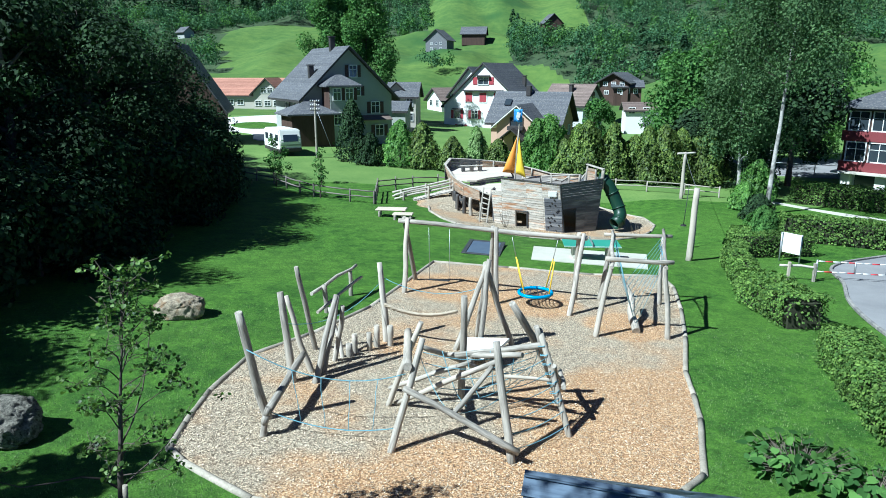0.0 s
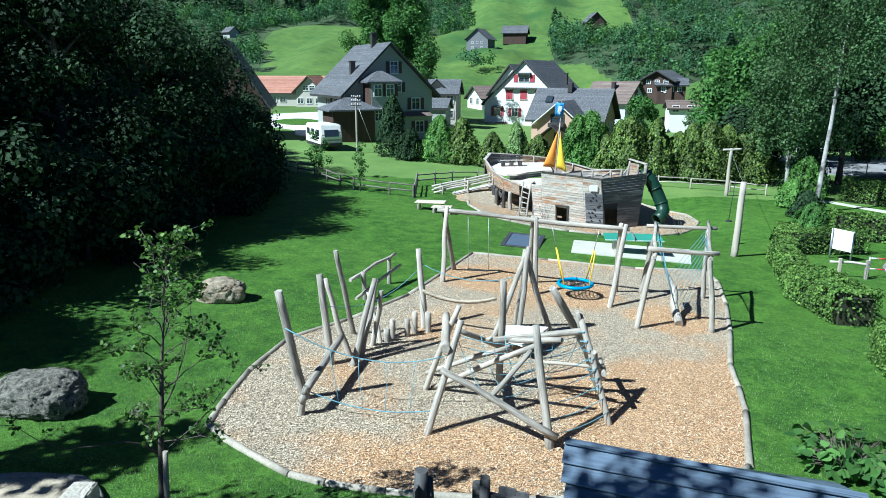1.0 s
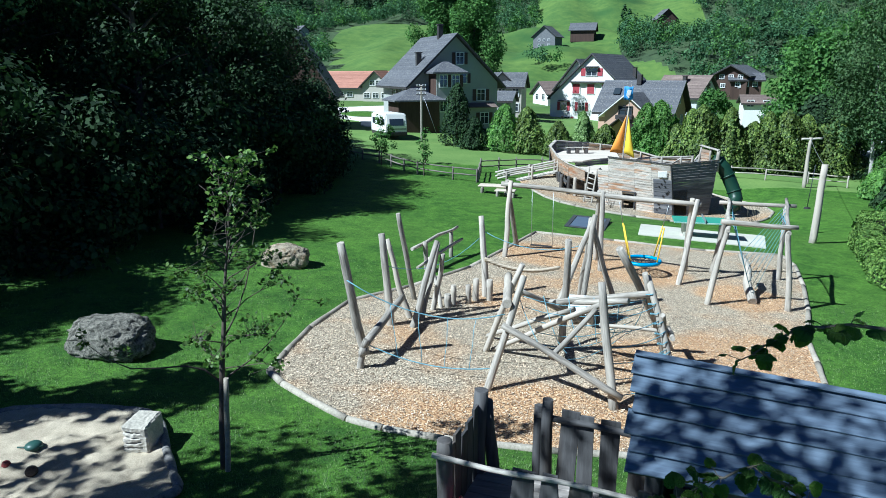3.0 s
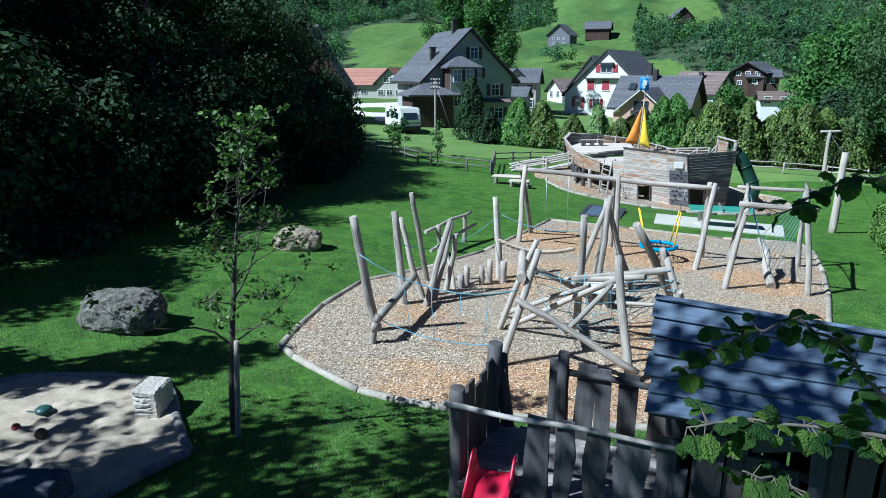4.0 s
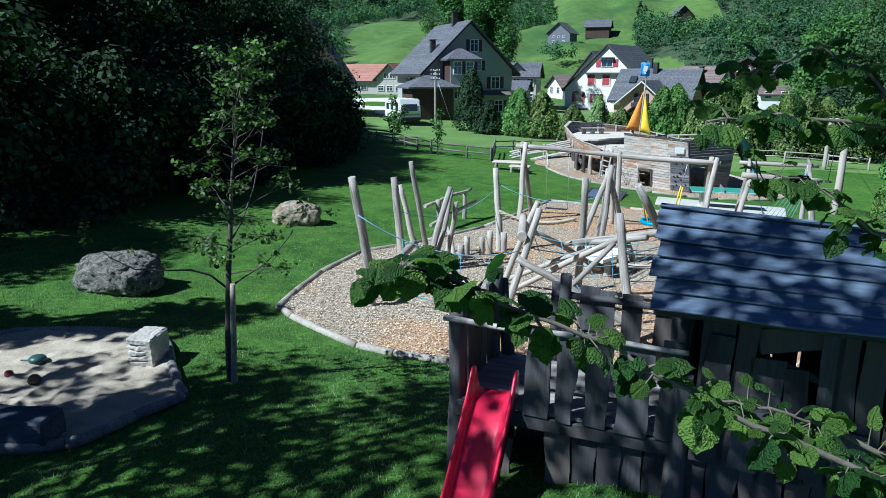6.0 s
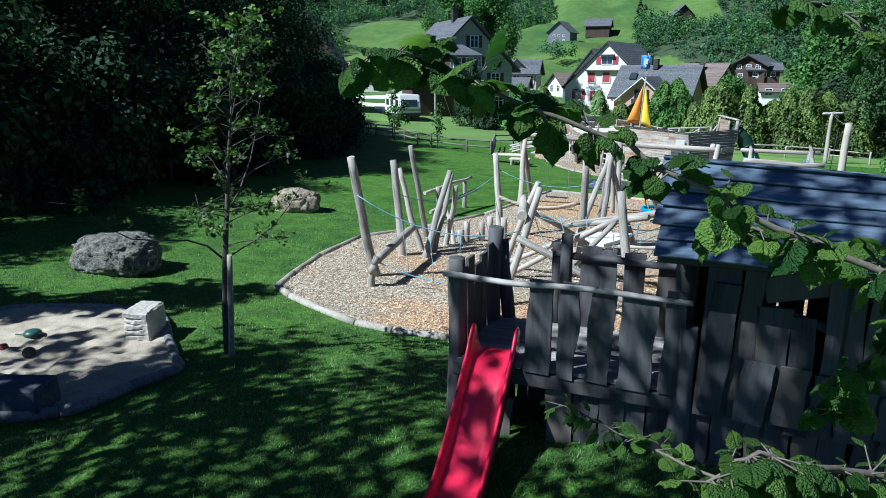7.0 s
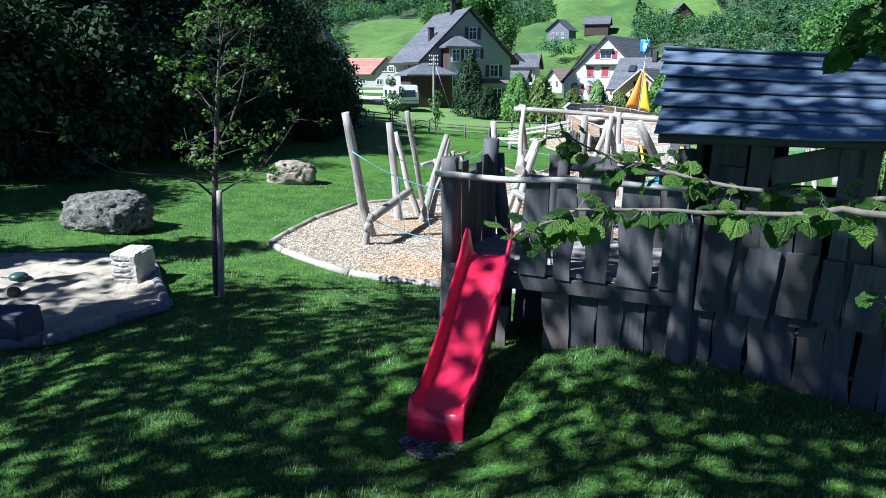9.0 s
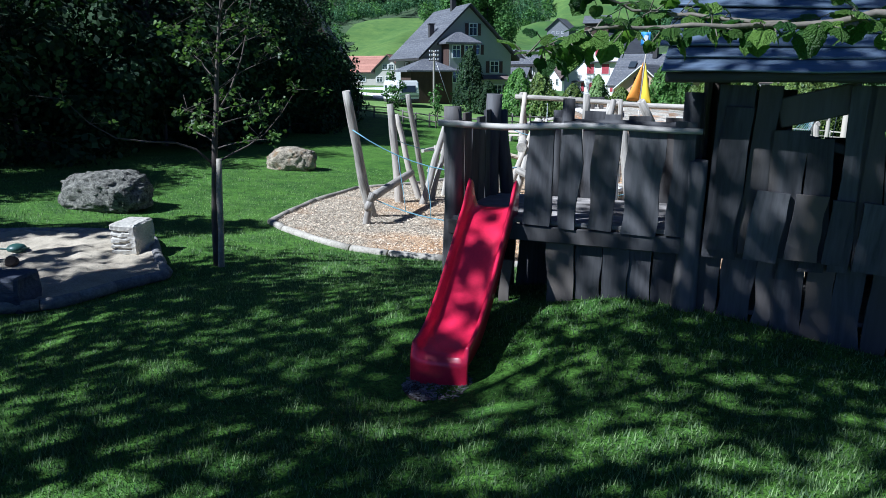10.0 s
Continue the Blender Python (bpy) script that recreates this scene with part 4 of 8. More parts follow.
def sand_toys():
    t = thing("toy_shovel_dish", (-8.2, 9.3, 0.30), "dark green plastic dish lying in the sand", "toy")
    bm = bmesh.new()
    bmesh.ops.create_uvsphere(bm, u_segments=14, v_segments=8, radius=0.14, matrix=Matrix.Translation((-8.2, 9.3, 0.25)) @ Matrix.Diagonal((1, 1, 0.55, 1)))
    part("dish", bm, GREENTOY, t, smooth=True)
    rope("handle", bent((-8.42, 9.2, 0.26), (-7.98, 9.3, 0.27), 5, 0.01), 0.014, GREENTOY, t)
    t = thing("toy_mould", (-8.25, 8.75, 0.30), "small faded red sand mould in the pit", "toy")
    bm = bmesh.new()
    bmesh.ops.create_cone(bm, cap_ends=True, segments=12, radius1=0.075, radius2=0.055, depth=0.07, matrix=Matrix.Translation((-8.25, 8.75, 0.25)))
    bmesh.ops.bevel(bm, geom=bm.edges[:], offset=0.012, segments=1, affect="EDGES")
    part("cup", bm, surface("faded_red_plastic", (0.26, 0.05, 0.05), (0.18, 0.035, 0.035), 0.6, 3, 40, bump=0.1), t)
    t = thing("toy_bucket", (-7.7, 8.6, 0.30), "small dark bucket tipped over in the sand", "toy")
    bm = bmesh.new()
    bmesh.ops.create_cone(bm, cap_ends=True, segments=12, radius1=0.10, radius2=0.075, depth=0.10, matrix=pose(-7.7, 8.6, 0.25, 60, 0, 30))
    bmesh.ops.bevel(bm, geom=bm.edges[:], offset=0.012, segments=1, affect="EDGES")
    part("cup", bm, SOIL, t)


sand_toys()


# ---- the little fort: platform, fences, hut, slide ----
FORT = pose(-1.0, 6.35, 0, 0, 0, -13)   # x along the front, y to the back
FLOOR = 1.62


def fp(s, n, z):
    return FORT @ Vector((s, n, z))


def plank(name, s, n, z0, z1, width, thick, parent, tilt=0.0, turn=0.0, material=None, seed=0, wave=0.02):
    """An upright waney-edged plank on the fort, its foot at (s, n, z0)."""
    bm = bmesh.new()
    rows = 8
    h = z1 - z0
    vs = []
    for i in range(rows + 1):
        t = i / rows
        l = -width / 2 + wave * noise.noise(Vector((seed * 1.7, t * 2.5, 0)))
        r = width / 2 + wave * noise.noise(Vector((seed * 2.9, t * 2.5, 4)))
        off = 0.5 * wave * noise.noise(Vector((seed, t * 1.6, 9)))
        top = 0.03 * noise.noise(Vector((seed, 7, 1))) if i == rows else 0
        vs.append([bm.verts.new((l + off, -thick / 2, h * t + top)), bm.verts.new((r + off, -thick / 2, h * t - top)),
                   bm.verts.new((r + off, thick / 2, h * t - top)), bm.verts.new((l + off, thick / 2, h * t + top))])
    for a, b in zip(vs, vs[1:]):
        for k in range(4):
            bm.faces.new((a[k], a[(k + 1) % 4], b[(k + 1) % 4], b[k]))
    bm.faces.new(vs[0][::-1])
    bm.faces.new(vs[-1])
    ob = part(name, bm, material or DARKWOOD)
    ob.matrix_basis = FORT @ pose(s, n, z0, 0, tilt, turn)
    return under(ob, parent)


def fort():
    t = thing("play_fort", fp(1.0, 0.6, 0.8), "small weathered dark plank fort with a raised deck", "playhouse")
    log("corner_post", fp(0, 0.03, 0.5), fp(0.02, 0.03, 2.58), 0.095, 0.085, t, DARKWOOD, seed=201, sway=0.03)
    log("corner_post", fp(0.02, 1.12, 0.3), fp(0.05, 1.1, 2.66), 0.10, 0.085, t, DARKWOOD, seed=202, sway=0.05)
    log("corner_post", fp(0.16, 1.22, 0.3), fp(0.10, 1.18, 2.50), 0.09, 0.07, t, DARKWOOD, seed=203, sway=0.12)
    log("corner_post", fp(0.78, 1.22, 0.4), fp(0.80, 1.22, 2.62), 0.075, 0.065, t, DARKWOOD, seed=204, sway=0.03)
    log("corner_post", fp(0.70, 1.26, 0.9), fp(0.69, 1.28, 2.50), 0.06, 0.06, t, DARKWOOD, seed=205, sway=0.03)
    log("corner_post", fp(2.08, -0.03, 0.55), fp(2.12, -0.02, 2.2), 0.105, 0.085, t, DARKWOOD, seed=206, sway=0.06)
    log("corner_post", fp(2.05, 0.12, 0.6), fp(2.05, 0.12, 2.72), 0.085, 0.08, t, DARKWOOD, seed=207, sway=0.03)
    for k in range(9):
        boxed("deck_board", FORT @ pose(1.03, 0.05 + 0.135 * k, FLOOR - 0.02 + 0.004 * (k % 3)), 2.12, 0.128, 0.04, DECK, t, 0.005)
    boxed("deck_joist", FORT @ pose(1.05, -0.02, FLOOR - 0.12), 2.1, 0.06, 0.14, DARKWOOD, t, 0.008)
    boxed("deck_joist", FORT @ pose(1.05, 1.2, FLOOR - 0.12), 2.1, 0.06, 0.14, DARKWOOD, t, 0.008)
    # upper fence planks, front
    for i, (s, w, z1, tl) in enumerate([(0.84, 0.225, 2.47, 1.5), (1.10, 0.17, 2.48, 1.5), (1.38, 0.21, 2.44, 3.0), (1.70, 0.285, 2.43, 1.5), (1.99, 0.165, 2.50, 2.5)]):
        plank("fence_plank", s, -0.05, FLOOR - 0.04 - 0.015 * (i % 2), z1, w, 0.035, t, tl, 0, seed=i + 1, wave=0.035)
    # lower skirting planks, front
    x = 0.93
    for i, w in enumerate([0.25, 0.23, 0.22, 0.20, 0.20]):
        s = x + w / 2
        p = fp(s, 0, 0)
        plank("skirt_plank", s, 0.02 + 0.02 * (i % 2), ground_z(p.x, p.y) - 0.02, FLOOR - 0.03 - 0.03 * (i % 3), w - 0.012, 0.03, t, -1.5 + (i % 3), 0, seed=i + 20)
        x += w
    plank("skirt_plank", 0.47, 0.17, 0.55, 1.18, 0.10, 0.03, t, 4, 0, seed=33)
    # side fence by the slide
    for i in range(5):
        plank("fence_plank", 0.03, 0.16 + 0.20 * i, 0.72 + 0.02 * i, 2.45 + 0.07 * math.sin(i * 2.1), 0.175, 0.03, t, 0, 90, seed=i + 40)
    # back fence
    for i, (s, w, z1) in enumerate([(0.15, 0.22, 1.6), (0.40, 0.22, 1.6), (0.64, 0.22, 1.6), (0.84, 0.18, 1.6), (1.0, 0.21, 2.50), (1.26, 0.17, 2.47), (1.52, 0.20, 2.46), (1.78, 0.19, 2.45), (2.0, 0.16, 2.50)]):
        plank("fence_plank", s, 1.27, 0.5, z1, w, 0.03, t, 1.5 * math.sin(i * 2), 0, seed=i + 60)
    log("back_rail", fp(0.66, 1.24, 2.40), fp(2.1, 1.22, 2.38), 0.04, 0.035, t, DARKWOOD, seed=211, sway=0.06)
    log("hand_rail", fp(-0.08, -0.07, 2.44), fp(2.14, -0.09, 2.43), 0.030, 0.024, t, LOG_X, seed=212, sway=0.05, n=12, label="grey stripped branch rail")
    boxed("front_edge", FORT @ pose(0.32, -0.02, FLOOR - 0.06), 0.62, 0.05, 0.09, DARKWOOD, t, 0.008)


fort()


def hut():
    t = thing("play_hut", fp(3.2, 0.7, 0.8), "weathered plank playhouse with a shingled grey board roof", "playhouse")
    s0, s1, depth = 2.12, 4.35, 1.40
    # front wall, two rows of planks, with a window gap
    rng = random.Random(5)
    for row, (n, hi_lo) in enumerate(((0.05, 0), (-0.01, 1))):
        s, i = s0 + 0.08 * row, 0
        while s < s1:
            w = rng.uniform(0.15, 0.27)
            p = fp(s + w / 2, 0, 0)
            if hi_lo == 0:
                z0, z1 = ground_z(p.x, p.y) - 0.03, 1.62 + rng.uniform(-0.08, 0.05)
            else:
                z0, z1 = 1.42 + rng.uniform(-0.06, 0.06), 2.78
                if 2.74 < s + w / 2 < 3.12:
                    z1 = 2.46 - 0.24 * (s + w / 2 - 2.74)
            plank("wall_plank", s + w / 2, n, z0, z1, w - 0.012, 0.03, t, rng.uniform(-3, 3), 0, seed=100 + 20 * row + i, wave=0.03)
            s += w
            i += 1
    boxed("window_lintel", FORT @ pose(2.93, 0.03, 2.64, 0, -14, 0), 0.56, 0.04, 0.22, DARKWOOD, t, 0.01)
    boxed("window_sill", FORT @ pose(2.93, 0.03, 2.37, 0, 15, 0), 0.44, 0.05, 0.07, DARKWOOD, t, 0.01)
    for i, (s, w, z0, z1) in enumerate([(2.33, 0.20, 1.50, 2.62), (2.64, 0.23, 1.44, 1.99), (2.92, 0.22, 1.47, 1.98), (3.13, 0.13, 1.46, 1.95), (3.38, 0.24, 1.42, 1.94), (3.64, 0.20, 1.48, 1.84), (3.88, 0.21, 1.45, 1.92), (4.14, 0.22, 1.46, 1.90)]):
        plank("half_plank", s, -0.055, z0, z1, w, 0.03, t, 3.0 + 1.5 * math.sin(i * 2.2), 0, seed=140 + i, wave=0.03)
    # back wall with an opening, and side wall
    for i in range(9):
        s = s0 + 0.12 + 0.25 * i
        z0 = 0.55
        if 2.9 < s < 3.9:
            plank("wall_plank", s, depth, z0, 2.30, 0.235, 0.03, t, 0, 0, seed=160 + i)
        else:
            plank("wall_plank", s, depth, z0, 2.72, 0.235, 0.03, t, 0, 0, seed=160 + i)
    for i in range(6):
        h = 2.75 + 0.55 * (1 - abs(0.12 + 0.24 * i - 0.69) / 0.7)
        plank("wall_plank", s1, 0.12 + 0.24 * i, 0.5, h, 0.23, 0.03, t, 0, 90, seed=180 + i)
        if i > 0:
            plank("wall_plank", s0, 0.12 + 0.24 * i, 0.6, h, 0.23, 0.03, t, 0, 90, seed=190 + i)
    # roof: lapped boards on two slopes
    ridge, eave, rise_z, low_z = 0.69, -0.40, 3.55, 2.84
    roof = thing("roof", fp(3.2, 0.7, 3.0))
    roof.name = "hut_roof"
    under(roof, t, "lapped weathered grey boards tinted with sky blue")
    run = math.hypot(ridge - eave, rise_z - low_z)
    ang = math.degrees(math.atan2(rise_z - low_z, ridge - eave))
    courses = [0.0, 0.155, 0.29, 0.47, 0.63, 0.80, 1.0]   # lower edges of the boards, eave to ridge
    for side in (0, 1):
        for k, (d0, d1) in enumerate(zip(courses, courses[1:])):
            d = (d0 + d1) / 2 + 0.02
            n = (eave + (ridge - eave) * d) if side == 0 else (2 * ridge - eave - (ridge - eave) * d)
            z = low_z + (rise_z - low_z) * d + 0.028 - 0.125 * d
            m = FORT @ pose(3.17 + 0.015 * math.sin(k * 2.3), n, z, (ang - 12.0) * (1 if side == 0 else -1), 3.2 * d, 0)
            bm = bmesh.new()
            box(bm, Matrix.Identity(4), 2.84 + 0.03 * math.sin(k * 3.7), run * (d1 - d0 + 0.045), 0.017, 0.004)
            bmesh.ops.subdivide_edges(bm, edges=[e for e in bm.edges if abs(e.verts[0].co.x - e.verts[1].co.x) > 1], cuts=14)
            for v in bm.verts:
                if v.co.x < -1:
                    v.co.x += 0.085 * (1 - d)
                if v.co.y < 0:
                    v.co.y += 0.018 * noise.noise(Vector((v.co.x * 1.3, k * 5.1, side * 9)))
                    v.co.z += 0.010 * noise.noise(Vector((v.co.x * 1.6, k * 3.1, side * 7)))
            ob = part("roof_board", bm, ROOFBOARD)
            ob.matrix_basis = m
            under(ob, roof)
            # dark strip added behind the board's lower edge, as the gap's shade
            low = FORT @ pose(3.17, n - (d1 - d0) * (ridge - eave) / 2 * (1 if side == 0 else -1) + (0.05 if side == 0 else -0.05), z - (d1 - d0) * (rise_z - low_z - 0.125) / 2 + 0.012, ang * (1 if side == 0 else -1), 3.2 * d, 0)
            boxed("batten", low, 2.66, 0.03, 0.03, DARKTRIM, roof, 0.004)
    for n, z, fall in ((eave + 0.12, low_z + 0.0, 0), (ridge, rise_z - 0.15, 0.13), (2 * ridge - eave - 0.12, low_z + 0.0, 0)):
        log("purlin", fp(1.85, n, z), fp(4.5, n, z - fall), 0.04, 0.04, t, DARKWOOD, seed=220, sway=0.02)
    for s, n in ((2.2, 1.35), (4.3, 0.05), (4.3, 1.35)):
        log("corner_post", fp(s, n, 0.4), fp(s, n, 2.85), 0.08, 0.075, t, DARKWOOD, seed=230, sway=0.03)
    for k in range(6):
        boxed("floor_board", FORT @ pose(3.22, 0.24 + 0.21 * k, 0.95), 2.1, 0.21, 0.04, DECK, t, 0.005)


hut()


BARE = rounded([(-1.10, 4.74), (-1.00, 4.60), (-0.84, 4.56), (-0.68, 4.62), (-0.60, 4.78), (-0.64, 4.92), (-0.86, 4.95), (-1.02, 4.90)], 3)


def slide():
    t = thing("slide", fp(0.4, -0.6, 0.9), "glossy red plastic slide with raised curled sides", "slide")
    top, low = Vector((-0.61, 6.33, 1.66)), Vector((-0.83, 4.86, 0.80))
    prof = [(-0.10, 1.665), (0.0, 1.66), (0.12, 1.62), (0.30, 1.50), (0.55, 1.29), (0.80, 1.10), (1.02, 0.955), (1.20, 0.875), (1.36, 0.845), (1.50, 0.835), (1.535, 0.79), (1.545, 0.66), (1.55, 0.51)]
    way = (low - top)
    way.z = 0
    way.normalize()
    across = Vector((-way.y, way.x, 0))
    cross = [(-0.255, 0.0, -0.05), (-0.262, 0.9, 0), (-0.252, 1.0, 0.012), (-0.235, 0.97, 0.0), (-0.222, 0.5, 0), (-0.19, 0.08, 0), (-0.12, 0.0, 0), (0, -0.02, 0),
             (0.12, 0.0, 0), (0.19, 0.08, 0), (0.222, 0.5, 0), (0.235, 0.97, 0.0), (0.252, 1.0, 0.012), (0.262, 0.9, 0), (0.255, 0.0, -0.05)]
    bm = bmesh.new()
    rows = []
    fine = []
    for (d0, z0), (d1, z1) in zip(prof, prof[1:]):
        for k in range(4):
            fine.append((d0 + (d1 - d0) * k / 4, z0 + (z1 - z0) * k / 4))
    fine.append(prof[-1])
    for d, z in fine:
        hump = 0.125 * math.exp(-((d + 0.02) / 0.13) ** 2)
        side = 0.135 + hump - 0.05 * smooth01(1.0, 1.45, d)
        slim = 0.86 - 0.02 * smooth01(0.0, 1.4, d)
        if d > 1.5:
            side = max(0.0, 0.085 * (1.55 - d) / 0.05)
        c = top + way * d
        c.z = z
        rows.append([bm.verts.new(c + across * x * slim + Vector((0, 0, h * side + e))) for x, h, e in cross])
    for a, b in zip(rows, rows[1:]):
        for i in range(len(cross) - 1):
            f = bm.faces.new((a[i], b[i], b[i + 1], a[i + 1]))
            f.smooth = True
    bmesh.ops.recalc_face_normals(bm, faces=bm.faces[:])
    trough = part("trough", bm, RED, t)
    mod = trough.modifiers.new("thickness", "SOLIDIFY")
    mod.thickness, mod.offset = 0.012, 0
    log("support", gz(-0.78, 5.0, -0.1), (-0.78, 5.0, 0.74), 0.03, 0.03, t, STEEL, sway=0.0, n=3)
    soil = sheet("bare_patch", BARE, 0.030, SOIL, 0.1)
    tagged(soil, "scuffed bare soil at the slide's foot", "soil", kind="structure")
    # grey bark flakes lying on the bare soil
    rng = np.random.default_rng(77)
    p = np.array([(x, y, ground_z(x, y) + 0.045) for x, y in zip(rng.uniform(-1.15, -0.55, 900), rng.uniform(4.45, 5.0, 900)) if inside((x, y), BARE)])
    n = len(p)
    a = rng.uniform(0, 6.28, n)
    along = np.stack([np.cos(a), np.sin(a), rng.normal(scale=0.2, size=n)], 1) * rng.uniform(0.012, 0.03, n)[:, None]
    side = np.stack([-np.sin(a), np.cos(a), rng.normal(scale=0.3, size=n)], 1) * rng.uniform(0.005, 0.010, n)[:, None]
    v = np.stack([p - along - side, p + along - side, p + along + side, p - along + side], 1).reshape(-1, 3)
    flakes = new("bark_flakes", mesh_from_arrays("bark_flakes", v, np.arange(4 * n).reshape(-1, 4), FLAKE))
    tagged(flakes, "grey bark flakes on the bare soil", "bark flakes", kind="stuff")


slide()


# ---- the ship ----
def board_face(name, bl, br, tl, tr, rows, material, parent, holes=(), joints=(), seed=0, thick=0.035, caps=True):
    """A wall of horizontal boards between four corners, seen from outside (bottom left, bottom right, top left, top right).
    holes: (u0, u1, v0, v1) and joints (u) are shares of the wall's length and height."""
    bl, br, tl, tr = Vector(bl), Vector(br), Vector(tl), Vector(tr)
    rng = random.Random(seed)
    out = (br - bl).cross(tl - bl).normalized()

    def at(u, v):
        return bl.lerp(br, u).lerp(tl.lerp(tr, u), v)

    for r in range(rows):
        va, vb = r / rows, (r + 1) / rows - 0.10 / rows
        cuts = [0.0] + sorted(joints) + [1.0]
        spans = list(zip(cuts, cuts[1:]))
        for ha, hb, hv0, hv1 in holes:
            if (va + vb) / 2 > hv0 and (va + vb) / 2 < hv1:
                kept = []
                for a, b in spans:
                    if a < ha:
                        kept.append((a, min(b, ha)))
                    if b > hb:
                        kept.append((max(a, hb), b))
                spans = [s for s in kept if s[1] - s[0] > 0.01]
        for a, b in spans:
            jut, warp = rng.uniform(0.0, 0.016), rng.uniform(-0.008, 0.008)
            bm = bmesh.new()
            rings = []
            for u, w in ((a + 0.001, 0), ((a + b) / 2, warp), (b - 0.001, 0)):
                rings.append([bm.verts.new(at(u, v) + out * o) for v, o in ((va, jut + w), (vb, jut + w), (vb, jut + w + thick), (va, jut + w + thick))])
            for p, q in zip(rings, rings[1:]):
                for k in range(4):
                    bm.faces.new((p[k], p[(k + 1) % 4], q[(k + 1) % 4], q[k]))
            bm.faces.new(rings[0][::-1])
            bm.faces.new(rings[-1])
            bmesh.ops.recalc_face_normals(bm, faces=bm.faces[:])
            part(name, bm, material, parent)


def deck(name, poly, z, thick, material, parent):
    bm = bmesh.new()
    f = bm.faces.new([bm.verts.new((x, y, z)) for x, y in poly])
    ext = bmesh.ops.extrude_face_region(bm, geom=[f])
    bmesh.ops.translate(bm, verts=[v for v in ext["geom"] if isinstance(v, bmesh.types.BMVert)], vec=(0, 0, -thick))
    bmesh.ops.recalc_face_normals(bm, faces=bm.faces[:])
    return part(name, bm, material, parent)


def plank_between(name, a, b, width, thick, material, parent, label=""):
    """A flat board lying from a to b."""
    a, b = Vector(a), Vector(b)
    m = Matrix.Translation((a + b) / 2) @ (b - a).to_track_quat("X", "Z").to_matrix().to_4x4()
    return boxed(name, m, (b - a).length, width, thick, material, parent, 0.008, label)


def ship():
    isle = rounded([(-0.9, 46.3), (0.45, 43.2), (1.75, 41.9), (4.2, 41.0), (7.05, 41.1), (9.8, 42.2), (12.5, 44.2), (14.5, 47.0), (14.75, 49.0), (14.4, 51.4), (11.6, 55.5), (6.0, 57.8), (1.0, 57.5), (-0.9, 52.0)], 3)
    tagged(sheet("ship_chip_bed", isle, 0.03, CHIPS, 1.0), "greyed wood chip bed under the play ship", "wood chips", kind="structure")
    edging("ship_bed_edging", isle[::2], 0.09, "low log edging round the ship's chip bed")
    t = thing("play_ship", gz(6.0, 47.5), "large weathered wooden play ship with mast and sails", "play ship")
    # the high stern castle
    board_face("hull_board", (3.95, 45.18, -2.15), (7.88, 44.55, -2.65), (3.75, 45.10, 1.06), (7.45, 44.30, 0.72), 21, HULL, t, holes=[(0.24, 0.41, 0.0, 0.335)], joints=(0.42, 0.69), seed=1)
    board_face("hull_board", (3.42, 45.28, -2.10), (3.93, 45.2, -2.15), (3.15, 45.36, 0.26), (3.80, 45.14, 0.20), 15, HULL, t, seed=2)
    board_face("stern_board", (7.90, 44.58, -2.65), (10.22, 46.08, -2.80), (7.48, 44.32, 0.72), (10.60, 46.20, 0.82), 21, HULLSHADE, t, holes=[(0.01, 0.36, 0.0, 0.53)], joints=(0.62,), seed=3)
    board_face("side_board", (10.24, 46.1, -2.80), (10.7, 49.6, -2.9), (10.62, 46.25, 0.82), (11.0, 49.6, 0.5), 16, HULLSHADE, t, joints=(0.5,), seed=4)
    board_face("side_board", (10.7, 49.6, -2.9), (10.1, 52.2, -2.9), (11.0, 49.6, 0.5), (10.3, 52.3, 0.22), 16, HULLSHADE, t, seed=5)
    board_face("inner_board", (3.45, 47.9, -2.1), (3.42, 45.30, -2.1), (3.60, 48.2, 0.0), (3.17, 45.38, 0.24), 12, HULLSHADE, t, seed=6)
    # the bow, curving away
    for s, (bl, br, tl, tr) in enumerate([((1.52, 48.1, -0.66), (2.52, 46.6, -0.70), (1.42, 48.05, 0.20), (2.46, 46.55, -0.02)), ((0.94, 50.0, -0.60), (1.50, 48.12, -0.66), (0.75, 49.95, 0.41), (1.40, 48.07, 0.20)),
                                          ((0.50, 53.2, -0.50), (0.93, 50.05, -0.60), (0.16, 53.4, 0.83), (0.74, 50.0, 0.41))]):
        board_face("bow_board", bl, br, tl, tr, 7, HULLWARM, t, seed=10 + s)
    FAR = [(0.17, 53.5, 0.83), (0.59, 55.5, 1.08), (2.70, 56.2, 0.89), (4.06, 56.35, 0.76), (5.20, 56.5, 0.62), (7.12, 56.1, 0.22), (8.53, 55.1, -0.08), (10.25, 52.3, 0.22)]
    for s, (a, b) in enumerate(zip(FAR, FAR[1:])):
        board_face("bulwark_board", (b[0], b[1], -0.75 if s > 3 else -0.45), (a[0], a[1], -0.75 if s > 3 else -0.45), b, a, 7, HULLSHADE if s < 2 else HULLWARM, t, seed=20 + s)
        plank_between("cap_board", (a[0], a[1], a[2] + 0.02), (b[0], b[1], b[2] + 0.02), 0.26, 0.05, LOG_X, t, "pale weathered capping board")
        log("bulwark_post", (b[0], b[1] - 0.12, -0.4), (b[0], b[1] - 0.12, b[2] + 0.06), 0.07, 0.065, t, LOG, seed=330 + s, sway=0.0, n=3)
    for a, b in (((2.50, 46.5, 0.02), (1.40, 48.0, 0.24)), ((1.40, 48.0, 0.24), (0.75, 49.9, 0.45)), ((0.75, 49.9, 0.45), (0.17, 53.4, 0.86))):
        plank_between("cap_board", a, b, 0.14, 0.04, LOG_X, t)
